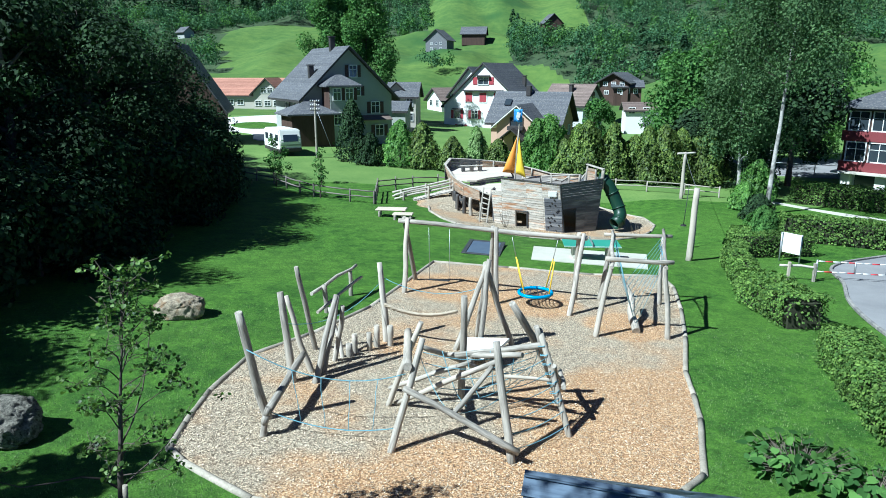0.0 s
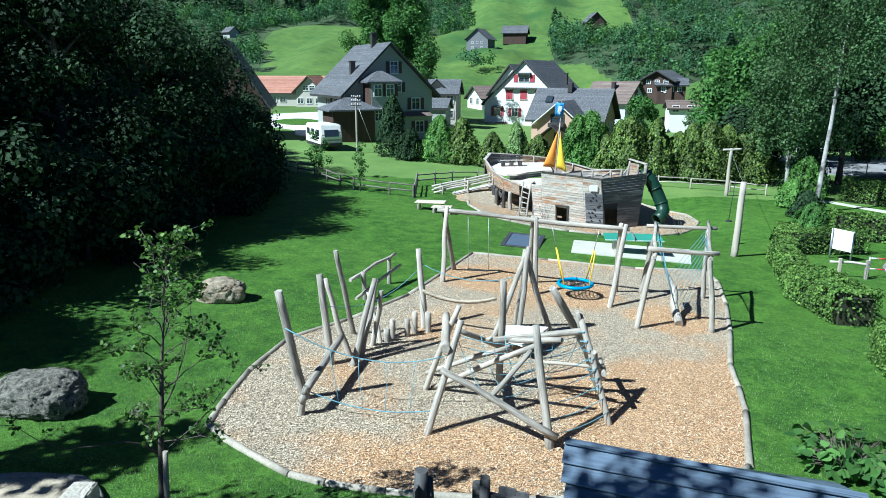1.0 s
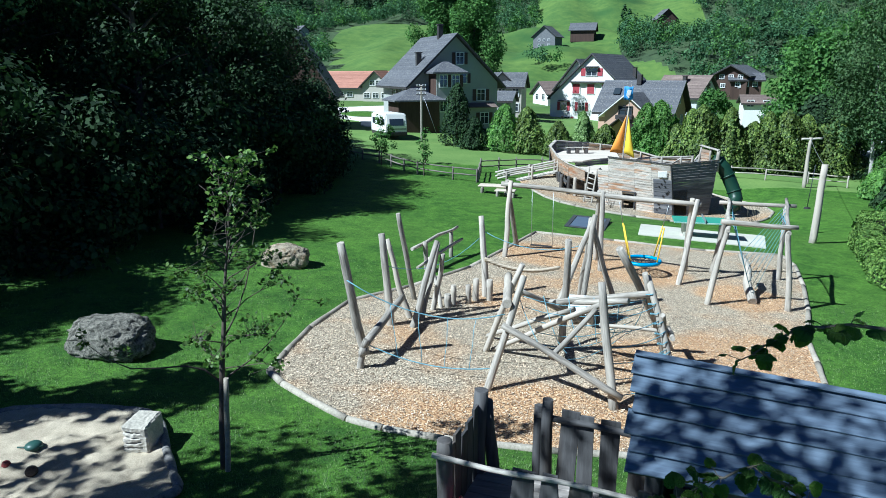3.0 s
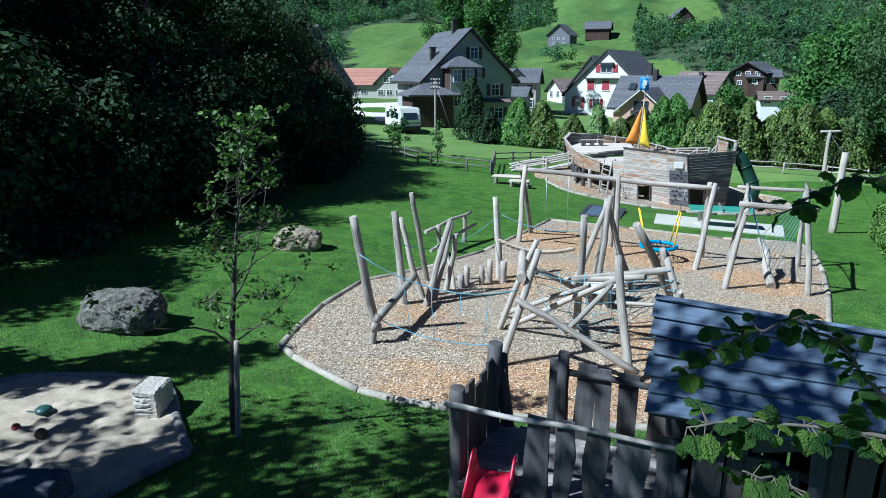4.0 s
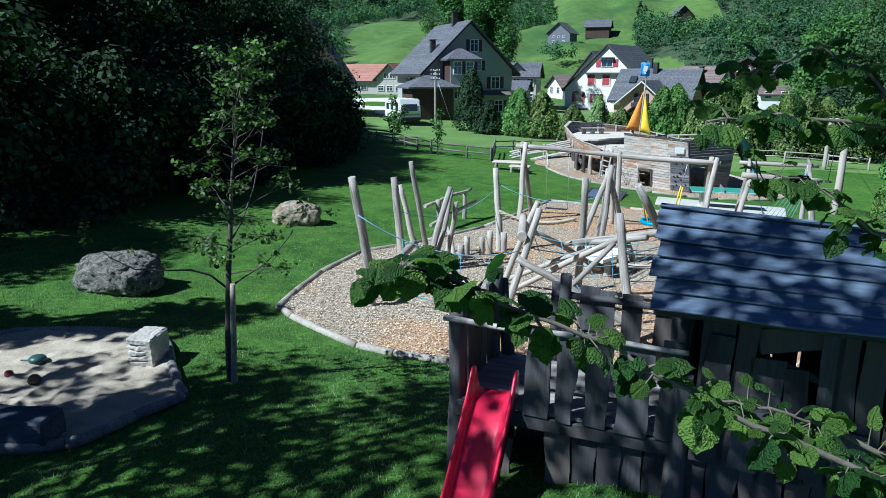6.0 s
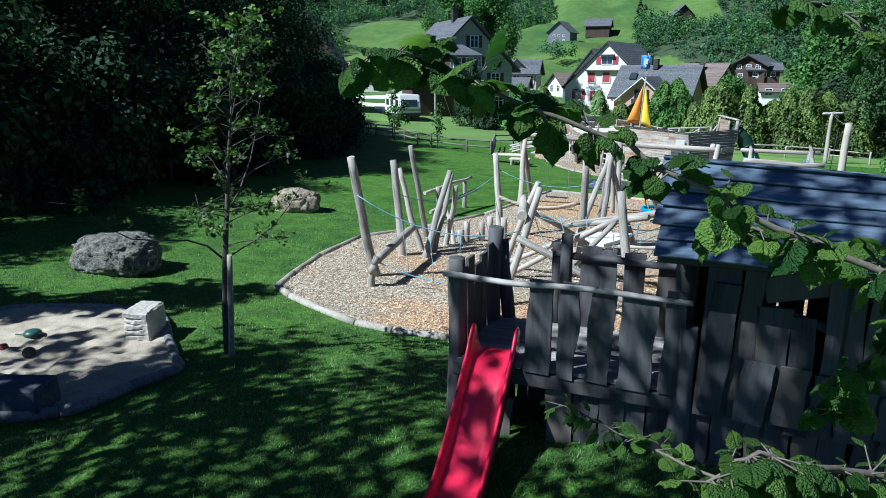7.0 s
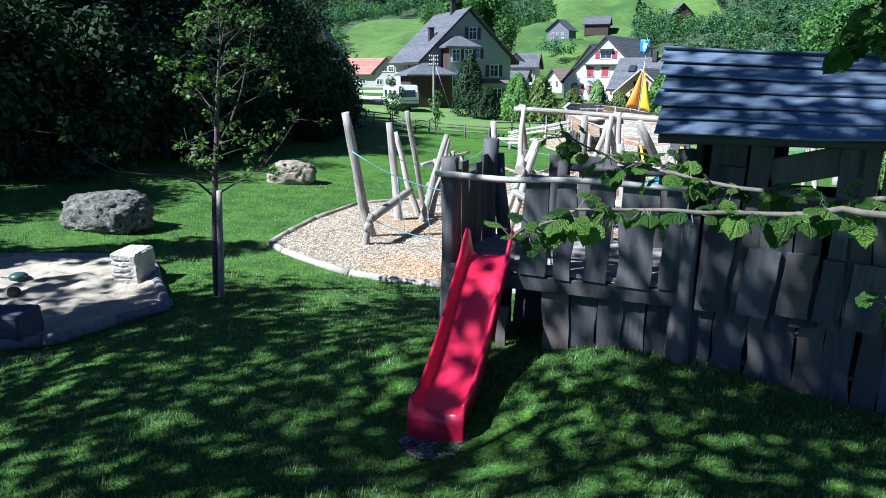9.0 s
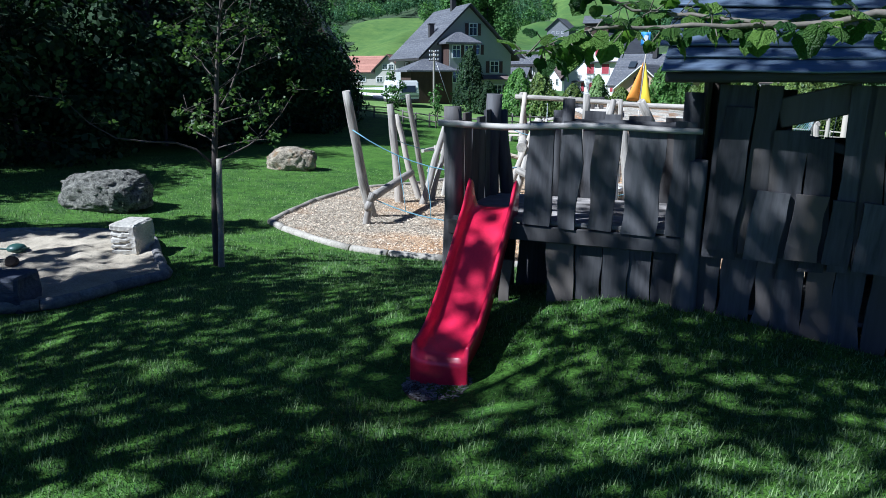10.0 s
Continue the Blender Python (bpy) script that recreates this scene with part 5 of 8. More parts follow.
    plank_between("cap_board", (3.72, 45.05, 1.09), (7.47, 44.25, 0.75), 0.10, 0.06, DARKWOOD, t, "dark capping board")
    plank_between("cap_board", (7.47, 44.25, 0.75), (10.62, 46.18, 0.85), 0.10, 0.06, DARKWOOD, t, "dark capping board")
    plank_between("corner_board", (7.89, 44.52, -2.62), (7.46, 44.26, 0.74), 0.09, 0.09, DARKWOOD, t)
    # decks
    worn = surface("worn_deck_board", (0.66, 0.60, 0.50), (0.46, 0.41, 0.34), 0.8, 1.2, 20, (0.15, 1, 1), 0.3)
    deck("bow_deck", [(0.75, 50.2), (1.1, 49.6), (1.7, 49.1), (2.4, 49.2), (3.2, 50.4), (4.5, 51.4), (5.1, 51.5), (5.2, 56.3), (2.7, 56.05), (0.7, 55.3), (0.35, 53.3)], 0.30, 0.10, worn, t)
    deck("bow_landing", [(2.50, 46.75), (3.25, 46.2), (4.1, 46.4), (4.4, 50.6), (3.0, 50.2), (1.9, 49.3), (1.55, 48.3)], -0.12, 0.10, worn, t)
    deck("stern_deck", [(3.9, 45.3), (7.5, 44.65), (10.4, 46.4), (10.8, 49.6), (10.1, 52.0), (8.4, 54.9), (5.3, 56.2), (4.4, 50.6)], -0.30, 0.12, DECK, t)
    board_face("step_board", (1.9, 49.35, -0.10), (4.5, 51.35, -0.10), (1.9, 49.35, 0.2), (4.5, 51.35, 0.2), 2, HULLSHADE, t, seed=31)
    # posts and dark bracing under the bow
    for i, (x, y, m) in enumerate([(1.44, 47.1, DARKWOOD), (1.86, 46.63, LOG), (1.0, 48.0, DARKWOOD), (0.85, 49.3, DARKWOOD), (2.6, 46.9, LOG), (0.7, 51.5, DARKWOOD), (0.9, 54.8, LOG), (3.2, 55.6, LOG)]):
        log("support_post", gz(x, y, -0.1), (x, y, -0.5), 0.13, 0.12, t, m, seed=310 + i, sway=0.06)
    board_face("inner_board", (0.9, 50.6, -1.7), (3.5, 48.4, -1.9), (0.9, 50.6, -0.3), (3.5, 48.4, -0.2), 8, DARKWOOD, t, seed=32)
    plank_between("brace", (0.92, 49.2, -1.75), (0.78, 49.7, -0.55), 0.34, 0.06, DARKWOOD, t)
    # inner rails of the stern deck
    log("rail", (5.4, 47.9, 0.60), (9.5, 48.0, 0.86), 0.065, 0.06, t, LOG_X, seed=340, sway=0.1)
    log("rail", (5.6, 48.4, 0.18), (9.6, 49.6, 0.34), 0.06, 0.055, t, LOG_X, seed=341, sway=0.1)
    for i, x in enumerate((5.5, 6.75, 7.45, 8.7, 9.4)):
        log("stanchion", (x, 47.95, -0.3), (x, 47.95, 0.74 + 0.035 * i), 0.075, 0.07, t, LOG, seed=345 + i, sway=0.02, n=4)
    plank_between("deck_plank", (7.5, 49.5, 0.40), (8.6, 48.6, 0.36), 0.35, 0.05, LOG_X, t)
    log("brace", (8.2, 48.3, 0.3), (8.75, 48.2, 0.72), 0.06, 0.06, t, LOG_X, seed=352, sway=0.0, n=3)
    # the slide's gate at the stern
    plank_between("gate_cap", (9.72, 47.35, 1.66), (10.70, 46.42, 1.43), 0.26, 0.07, LOG_X, t, "pale capping plank of the slide gate")
    for a, b, r in (((9.62, 47.3, 0.1), (9.80, 47.3, 1.64), 0.085), ((10.66, 46.5, 0.1), (10.66, 46.46, 1.42), 0.12), ((10.25, 46.9, 0.1), (10.28, 46.9, 1.5), 0.07), ((9.45, 47.5, 0.62), (9.78, 47.3, 1.2), 0.06)):
        log("gate_post", a, b, r, r * 0.92, t, LOG, seed=int(a[0] * 30), sway=0.03, n=5)
    board_face("gate_board", (9.8, 47.28, 0.4), (10.25, 46.95, 0.4), (9.8, 47.28, 1.45), (10.25, 46.95, 1.4), 5, HULLWARM, t, seed=33)
    # bench on the bow deck: two slats behind, seat, block legs
    bx, by = Vector((1.35, 53.6, 0)), Vector((3.05, 53.9, 0))
    for z, back, h in ((1.08, 0.28, 0.13), (0.90, 0.24, 0.13)):
        plank_between("bench_slat", bx + Vector((0, back, z)), by + Vector((0, back, z)), 0.04, h, DARKWOOD, t)
    plank_between("bench_seat", bx + Vector((0, 0, 0.74)), by + Vector((0, 0, 0.74)), 0.38, 0.05, LOG_X, t)
    for f in (0.12, 0.5, 0.88):
        p = bx.lerp(by, f)
        boxed("bench_leg", pose(p.x, p.y, 0.51, 0, 0, 10), 0.26, 0.34, 0.42, DARKWOOD, t, 0.02)
        boxed("bench_upright", pose(p.x, p.y + 0.31, 0.72, -8, 0, 10), 0.08, 0.06, 0.85, DARKWOOD, t, 0.01)
    # mast, sails, flag
    mast = thing("mast", (4.85, 47.0, 0.0))
    under(mast, t)
    log("spar", (4.80, 47.0, -0.25), (5.03, 47.0, 4.0), 0.075, 0.05, mast, LOG, seed=330, sway=0.04, label="weathered round mast")
    log("flagstaff", (5.03, 47.0, 3.9), (5.10, 47.0, 5.45), 0.03, 0.02, mast, LOG, seed=331, sway=0.02)
    for tri_, m, dep in (([(4.92, 46.98, 3.55), (3.98, 46.9, 1.18), (4.78, 46.96, 1.10)], SAIL_O, -0.18), ([(5.04, 46.98, 3.60), (4.90, 46.95, 1.12), (5.56, 46.8, 0.82)], SAIL_Y, -0.2)):
        bm = bmesh.new()
        a, b, c = [Vector(p) for p in tri_]
        n = 10
        grid = {}
        for i in range(n + 1):
            for j in range(n + 1 - i):
                u, v = i / n, j / n
                p = a * (1 - u - v) + b * u + c * v
                p.y += dep * 16 * u * v * (1 - u - v) + 0.02 * math.sin(9 * v + 4 * u) * u
                grid[i, j] = bm.verts.new(p)
        for i in range(n):
            for j in range(n - i):
                bm.faces.new((grid[i, j], grid[i + 1, j], grid[i, j + 1])).smooth = True
                if i + j < n - 1:
                    bm.faces.new((grid[i + 1, j], grid[i + 1, j + 1], grid[i, j + 1])).smooth = True
        ob = part("sail", bm, m, mast, "orange canvas sail" if m is SAIL_O else "yellow canvas sail")
        ob.modifiers.new("thickness", "SOLIDIFY").thickness = 0.02
    bm = bmesh.new()
    cols = [[bm.verts.new((4.68 + 0.07 * i, 46.95 + 0.05 * math.sin(i * 1.1), 4.50 + 0.165 * j + 0.02 * math.sin(i * 0.9))) for j in range(6)] for i in range(9)]
    for i in range(8):
        for j in range(5):
            bm.faces.new((cols[i][j], cols[i + 1][j], cols[i + 1][j + 1], cols[i][j + 1])).smooth = True
    part("flag", bm, FLAG, mast, "blue flag with a white emblem").modifiers.new("thickness", "SOLIDIFY").thickness = 0.01
    boxed("emblem", pose(4.97, 46.87, 4.95, 0, 10, 0), 0.24, 0.02, 0.34, WHITE, mast, 0.008, "white emblem shape")
    boxed("emblem_tail", pose(4.93, 46.87, 4.72, 0, -35, 0), 0.10, 0.02, 0.20, WHITE, mast, 0.006)
    # ladder up to the landing
    lad = thing("ladder", (2.6, 45.2, -1.8))
    under(lad, t, "grey log ladder")
    la, lb, lc, ld = Vector((2.36, 44.7, -1.85)), Vector((2.84, 44.7, -1.9)), Vector((2.72, 46.35, 0.22)), Vector((3.18, 46.15, 0.02))
    log("rail", la, lc, 0.055, 0.05, lad, LOG, seed=340, sway=0.03)
    log("rail", lb, ld, 0.06, 0.05, lad, LOG, seed=342, sway=0.05)
    for k in range(6):
        f = 0.14 + 0.145 * k
        a, b = la.lerp(lc, f), lb.lerp(ld, f)
        log("rung", a - (b - a) * 0.1, b + (b - a) * 0.1, 0.04, 0.04, lad, LOG_X, seed=343 + k, sway=0.01, n=3)
    # climbing panel with holds, pale hatch, frames of the openings
    board_face("panel_board", (6.72, 44.69, -2.5), (7.80, 44.52, -2.6), (6.50, 44.52, -0.15), (7.58, 44.35, -0.2), 9, HULLSHADE, t, seed=34, thick=0.06)
    rng = random.Random(3)
    for k in range(17):
        u, v = rng.uniform(0.12, 0.9), (k + rng.random()) / 17
        p = Vector((6.72, 44.58, -2.45)).lerp(Vector((7.80, 44.41, -2.55)), u).lerp(Vector((6.50, 44.41, -0.2)).lerp(Vector((7.58, 44.24, -0.25)), u), v)
        bm = bmesh.new()
        bmesh.ops.create_icosphere(bm, subdivisions=1, radius=rng.uniform(0.04, 0.065), matrix=Matrix.Translation(p) @ Matrix.Diagonal((1.1, 0.7, 0.8, 1)))
        part("climbing_hold", bm, RUBBER, t, smooth=True)
    boxed("hatch", pose(7.00, 44.32, 0.14, 5, 0, -9), 0.54, 0.04, 0.40, WHITE, t, 0.03, "pale hatch board")
    for a, b in (((4.78, 44.93, -2.25), (4.74, 44.88, -1.08)), ((5.52, 44.83, -2.3), (5.48, 44.78, -1.1)), ((4.70, 44.88, -1.06), (5.54, 44.76, -1.1))):
        plank_between("door_frame", a, b, 0.07, 0.07, DARKWOOD, t)
    # gangway over a chip mound
    ramp_ = thing("gangway", (-1.0, 50.4, -1.0))
    under(ramp_, t, "plank gangway with log rails")
    a, b = Vector((-3.18, 50.1, -1.50)), Vector((0.87, 50.9, -0.66))
    for k in range(18):
        p = a.lerp(b, k / 17)
        boxed("tread", Matrix.Translation(p) @ (b - a).to_track_quat("X", "Z").to_matrix().to_4x4(), 0.22, 1.1, 0.06, LOG_X, ramp_, 0.006)
    side = Vector((-(b - a).y, (b - a).x, 0)).normalized() * 0.58
    for s in (-1, 1):
        for h in (0.40, 0.68):
            log("rail", a + side * s + Vector((-0.4, 0, h)), b + side * s + Vector((0, 0, h + 0.02)), 0.075, 0.065, ramp_, LOG_X, seed=350 + s, sway=0.12)
        for f in (0.06, 0.5, 0.94):
            p = a.lerp(b, f) + side * s
            log("post", p + Vector((0, 0, -0.35)), p + Vector((0, 0, 0.85)), 0.085, 0.075, ramp_, LOG, seed=352, sway=0.02, n=4)
    bm = bmesh.new()
    grid = {}
    for i in range(11):
        for j in range(11):
            u, v = i / 10, j / 10
            x, y = -2.0 + 3.0 * u, 47.3 + 3.6 * v
            edge = min(1.0, 4 * u) * min(1.0, 3.2 * v)
            grid[i, j] = bm.verts.new((x, y, ground_z(x, y) - 0.03 + edge * (0.10 + 0.62 * u * v ** 0.7) + 0.03 * noise.noise(Vector((x * 2, y * 2, 0)))))
    for i in range(10):
        for j in range(10):
            bm.faces.new((grid[i, j], grid[i + 1, j], grid[i + 1, j + 1], grid[i, j + 1])).smooth = True
    tagged(part("chip_mound", bm, CHIPS), "sloping mound of wood chips under the gangway", "wood chips", kind="structure")
    tb = thing("tube_slide", gz(11.9, 46.4), "dark green plastic tube slide on the ship's side", "slide")
    pts = [Vector(p) for p in ((10.45, 47.0, 0.72), (10.85, 46.9, 0.62), (11.15, 46.85, 0.28), (11.42, 46.8, -0.18), (11.66, 46.75, -0.68), (11.88, 46.65, -1.18), (11.98, 46.45, -1.62), (11.80, 46.15, -1.98), (11.45, 45.95, -2.18))]
    part("tube", tube(bmesh.new(), pts, 0.42, 18, cap=False), TUBE, tb).modifiers.new("thickness", "SOLIDIFY").thickness = 0.03
    for k in (1, 3, 5, 7):
        d = (pts[k + 1] - pts[k - 1]).normalized() * 0.04
        part("flange", tube(bmesh.new(), [pts[k] - d, pts[k] + d], 0.475, 18, cap=False), TUBE, tb).modifiers.new("thickness", "SOLIDIFY").thickness = 0.05
    log("support", gz(11.7, 46.9, -0.2), (11.75, 46.9, -1.1), 0.05, 0.05, tb, STEEL, sway=0.0, n=3)
    # thin bare shoots beside the hull
    for x, y in ((4.0, 44.0), (12.3, 43.6)):
        sh = thing("bare_sapling", gz(x, y), "thin leafless shoots growing in the chip bed", "sapling")
        for k in range(6):
            log("stem", gz(x, y, -0.1), gz(x + 0.5 * math.sin(k * 2.2) , y + 0.2 * math.cos(k * 1.7), 1.2 + 0.25 * math.sin(k * 3.1)), 0.016, 0.006, sh, TWIG, seed=360 + k, sway=0.15, seg=5, n=6)


ship()


# ---- fences, posts, signs ----
def rail_fence(name, path, step, height, label, rails=(0.45, 0.85), material=None):
    t = thing(name, gz(*path[0]), label, "fence")
    material = material or LOG
    spots = []
    for (ax, ay), (bx, by) in zip(path, path[1:]):
        n = max(1, round(math.hypot(bx - ax, by - ay) / step))
        spots += [(ax + (bx - ax) * k / n, ay + (by - ay) * k / n) for k in range(n)]
    spots.append(path[-1])
    for i, (x, y) in enumerate(spots):
        log("post", gz(x, y, -0.2), gz(x, y, height + 0.05 * math.sin(i * 2.3)), 0.07, 0.06, t, material, seed=400 + i, sway=0.03, n=4, seg=7)
    for i, (p, q) in enumerate(zip(spots, spots[1:])):
        for h in rails:
            log("rail", gz(*p, h), gz(*q, h + 0.03 * math.sin(i)), 0.05, 0.045, t, material, seed=430 + i, sway=0.05, n=4, seg=7)


OLDRAIL = surface("dark_rail", (0.22, 0.20, 0.175), (0.11, 0.10, 0.09), 0.85, 2, 24, (1, 1, 0.2), 0.4, rand=0.15)
rail_fence("lawn_fence", [(-18.0, 57.5), (-13.0, 53.6), (-9.1, 48.9), (-6.4, 47.7), (-4.7, 47.2)], 2.2, 0.95, "dark two-rail log fence across the lawn", material=OLDRAIL)
rail_fence("gate_fence", [(-4.6, 47.3), (-4.9, 52.2), (-2.4, 55.2), (-0.4, 56.6), (3.5, 57.5)], 1.7, 1.05, "grey two-rail log fence behind the ship", material=OLDRAIL)
rail_fence("far_fence", [(11.8, 60.4), (14.9, 60.0), (17.5, 59.6), (20.5, 58.9), (23.2, 58.2)], 2.6, 0.95, "pale two-rail log fence before the hedge")


def cable_run():
    """The zip line's two posts, with a seat hanging on a chain."""
    t = thing("zip_line_post", gz(12.62, 34.8), "tall grey round-log post on the lawn", "post", "zip line posts")
    log("post", gz(12.62, 34.8, -0.3), (12.75, 34.8, 2.05), 0.17, 0.155, t, LOG, seed=460, sway=0.08)
    t = thing("zip_line_post", gz(19.5, 56.7), "tall grey log post with a crossbar", "post", "zip line posts")
    log("post", gz(19.5, 56.7, -0.3), (19.55, 56.7, 1.45), 0.15, 0.13, t, LOG, seed=461, sway=0.06)
    log("crossbar", (18.9, 56.6, 1.35), (20.4, 56.8, 1.38), 0.08, 0.08, t, LOG_X, seed=462, sway=0.04)
    z = c = thing("zip_line", (12.7, 34.8, 1.9), "thin steel cable with a round seat on a rope", "zip line")
    rope("rope", [(13.9, 39.2, 1.5), (13.75, 39.2, -0.75)], 0.02, DARKNET, z)
    bm = bmesh.new()
    bmesh.ops.create_cone(bm, cap_ends=True, segments=14, radius1=0.18, radius2=0.14, depth=0.08, matrix=Matrix.Translation((13.75, 39.2, -0.8)))
    part("seat", bm, RUBBER, z)
    rope("cable", bent((12.75, 34.8, 1.95), (19.55, 56.7, 1.38), 10, 0.12), 0.012, STEEL, c)


cable_run()


def notice_board():
    t = thing("notice_board", gz(18.2, 35.3), "blank white notice board on two steel posts", "sign")
    for x, y in ((17.75, 35.75), (18.45, 35.05)):
        rope("post", [gz(x, y, -0.2), gz(x, y, 1.55)], 0.045, STEEL, t, 8)
    boxed("panel", pose(18.1, 35.38, ground_z(18.1, 35.4) + 1.02, 0, 0, -58), 1.05, 0.05, 1.05, WHITE, t, 0.01)


notice_board()


def barrier():
    t = thing("road_barrier", gz(18.0, 32.2), "red and white tubular barrier beside the road", "barrier")
    a, b = gz(17.6, 31.8), gz(20.8, 31.6)
    for f in (0.0, 0.62):
        for k in range(9):
            p, q = a.lerp(b, k / 9) + Vector((0, 0, 0.42 + 0.0 * f)), a.lerp(b, (k + 1) / 9) + Vector((0, 0, 0.42))
            up = Vector((0, 0, 0.5 if f else 0.0))
            rope("bar", [p + up, q + up], 0.03, REDPAINT if k % 3 == 1 else WHITE, t, 8)
    for f in (0.0, 0.55, 1.0):
        rope("upright", [a.lerp(b, f) + Vector((0, 0, -0.1)) if f == 0 else a.lerp(b, f) + Vector((0, 0, 0.42)), a.lerp(b, f) + Vector((0, 0, 0.98))], 0.045, STEEL, t, 8)
    s = thing("post_and_rail", gz(16.9, 31.3), "short grey post and rail at the lawn's edge", "fence")
    for x in (16.1, 17.3):
        boxed("post", pose(x, 31.4, ground_z(x, 31.4) + 0.4), 0.12, 0.12, 1.0, LOG, s, 0.01)
    log("rail", gz(15.7, 31.5, 0.7), gz(17.4, 31.4, 0.68), 0.06, 0.06, s, LOG_X, seed=470)


barrier()

# ---- road, drive ----
ROAD = rounded([(19.9, 34.5), (18.6, 31.2), (16.9, 27.6), (15.9, 23.4), (15.4, 18.0), (16.0, 8.0), (24.0, 6.0), (30.0, 22.0), (36.0, 36.0), (40.0, 44.0), (30.0, 40.5), (24.0, 37.5)], 5)
tagged(sheet("road", ROAD, 0.05, ASPHALT, 2.0), "pale worn asphalt road curving past the lawn", "road", kind="structure")
kerb = thing("road_kerb", gz(19.6, 33.6), "pale stone kerb along the road's edge", "kerb", kind="structure")
for (a, b) in zip(ROAD[-6:] + ROAD[:22], (ROAD[-5:] + ROAD[:23])):
    pa, pb = gz(*a, 0.08), gz(*b, 0.08)
    boxed("kerb_stone", Matrix.Translation((pa + pb) / 2) @ (pb - pa).to_track_quat("X", "Z").to_matrix().to_4x4(), (pb - pa).length - 0.02, 0.14, 0.14, PITEDGE, kerb, 0.02)
tagged(sheet("car_park", [(34.0, 74.0), (52.0, 66.0), (58.0, 84.0), (36.0, 92.0)], 0.06, ASPHALT, 4.0), "pale asphalt yard behind a wire fence", "yard", kind="structure")
tagged(sheet("garden_path", [(26.0, 58.0), (33.0, 48.6), (33.5, 49.4), (26.6, 58.6)], 0.05, CONCRETE, 3.0), "narrow pale paved garden path", "path", kind="structure")
tagged(sheet("drive", rounded([(-15.5, 88.5), (-22.0, 84.0), (-25.0, 92.0), (-32.0, 96.0), (-40.0, 112.0), (-30.0, 128.0), (-20.0, 122.0), (-17.0, 108.0), (-15.0, 98.0)], 4), 0.10, DRIVE, 4.0),
       "bright sunlit gravel drive beside the houses", "drive", kind="structure")
tagged(sheet("drive_island", rounded([(-27.5, 98.0), (-24.0, 101.0), (-24.0, 106.0), (-28.0, 110.0), (-31.0, 104.0)], 4), 0.16, LAWN, 3.0), "round grass island in the drive", "lawn", kind="structure")


# ---- houses ----
def prism_roof(bm, w, l, z0, z1, over, thick=0.22):
    """A gabled roof as a solid, ridge along y."""
    hw, y0, y1 = w / 2 + over, -over, l + over
    drop = over * (z1 - z0) / (w / 2)
    prof = [(-hw, z0 - drop), (0, z1), (hw, z0 - drop), (hw, z0 - drop + thick), (0, z1 + thick * 1.25), (-hw, z0 - drop + thick)]
    a = [bm.verts.new((x, y0, z)) for x, z in prof]
    b = [bm.verts.new((x, y1, z)) for x, z in prof]
    for k in range(6):
        bm.faces.new((a[k], a[(k + 1) % 6], b[(k + 1) % 6], b[k]))
    bm.faces.new((a[0], a[1], a[4], a[5]))
    bm.faces.new((a[1], a[2], a[3], a[4]))
    bm.faces.new((b[0], b[5], b[4], b[1]))
    bm.faces.new((b[1], b[4], b[3], b[2]))
    bmesh.ops.recalc_face_normals(bm, faces=bm.faces[:])
    return bm


def gable_body(bm, w, l, z0, z1, low=-1.5):
    prof = [(-w / 2, low), (w / 2, low), (w / 2, z0), (0, z1), (-w / 2, z0)]
    a = [bm.verts.new((x, 0, z)) for x, z in prof]
    b = [bm.verts.new((x, l, z)) for x, z in prof]
    for k in range(5):
        bm.faces.new((a[k], a[(k + 1) % 5], b[(k + 1) % 5], b[k]))
    bm.faces.new(a[::-1])
    bm.faces.new(b)
    bmesh.ops.recalc_face_normals(bm, faces=bm.faces[:])
    return bm


def window(m, w, h, parent, frame_mat, shutter=None, cols=2, sill=True, closed=False):
    """A window on a wall at m (x along the wall, -y outward): frame, glass, bars and shutters."""
    win = new("window")
    win.matrix_basis = m
    under(win, parent)
    bm = bmesh.new()
    for x, z, sx, sz in ((0, h / 2 + 0.04, w + 0.2, 0.10), (0, -h / 2 - 0.04, w + 0.2, 0.10), (-w / 2 - 0.05, 0, 0.10, h), (w / 2 + 0.05, 0, 0.10, h)):
        box(bm, m @ pose(x, -0.05, z), sx, 0.14, sz)
    for c in range(1, cols):
        box(bm, m @ pose(-w / 2 + w * c / cols, -0.03, 0), 0.06, 0.08, h)
    box(bm, m @ pose(0, -0.03, h * 0.15), w, 0.07, 0.05)
    part("frame", bm, frame_mat, win)
    boxed("pane", m @ pose(0, -0.012, 0), w, 0.03, h, GLASS, win, 0)
    if shutter:
        if closed:
            boxed("shutter", m @ pose(0, -0.11, 0), w, 0.06, h, shutter, win, 0.01)
        else:
            for s in (-1, 1):
                boxed("shutter", m @ pose(s * (w / 2 + 0.12 + w * 0.24), -0.06, 0), w * 0.46, 0.06, h * 1.05, shutter, win, 0.01)
    return win


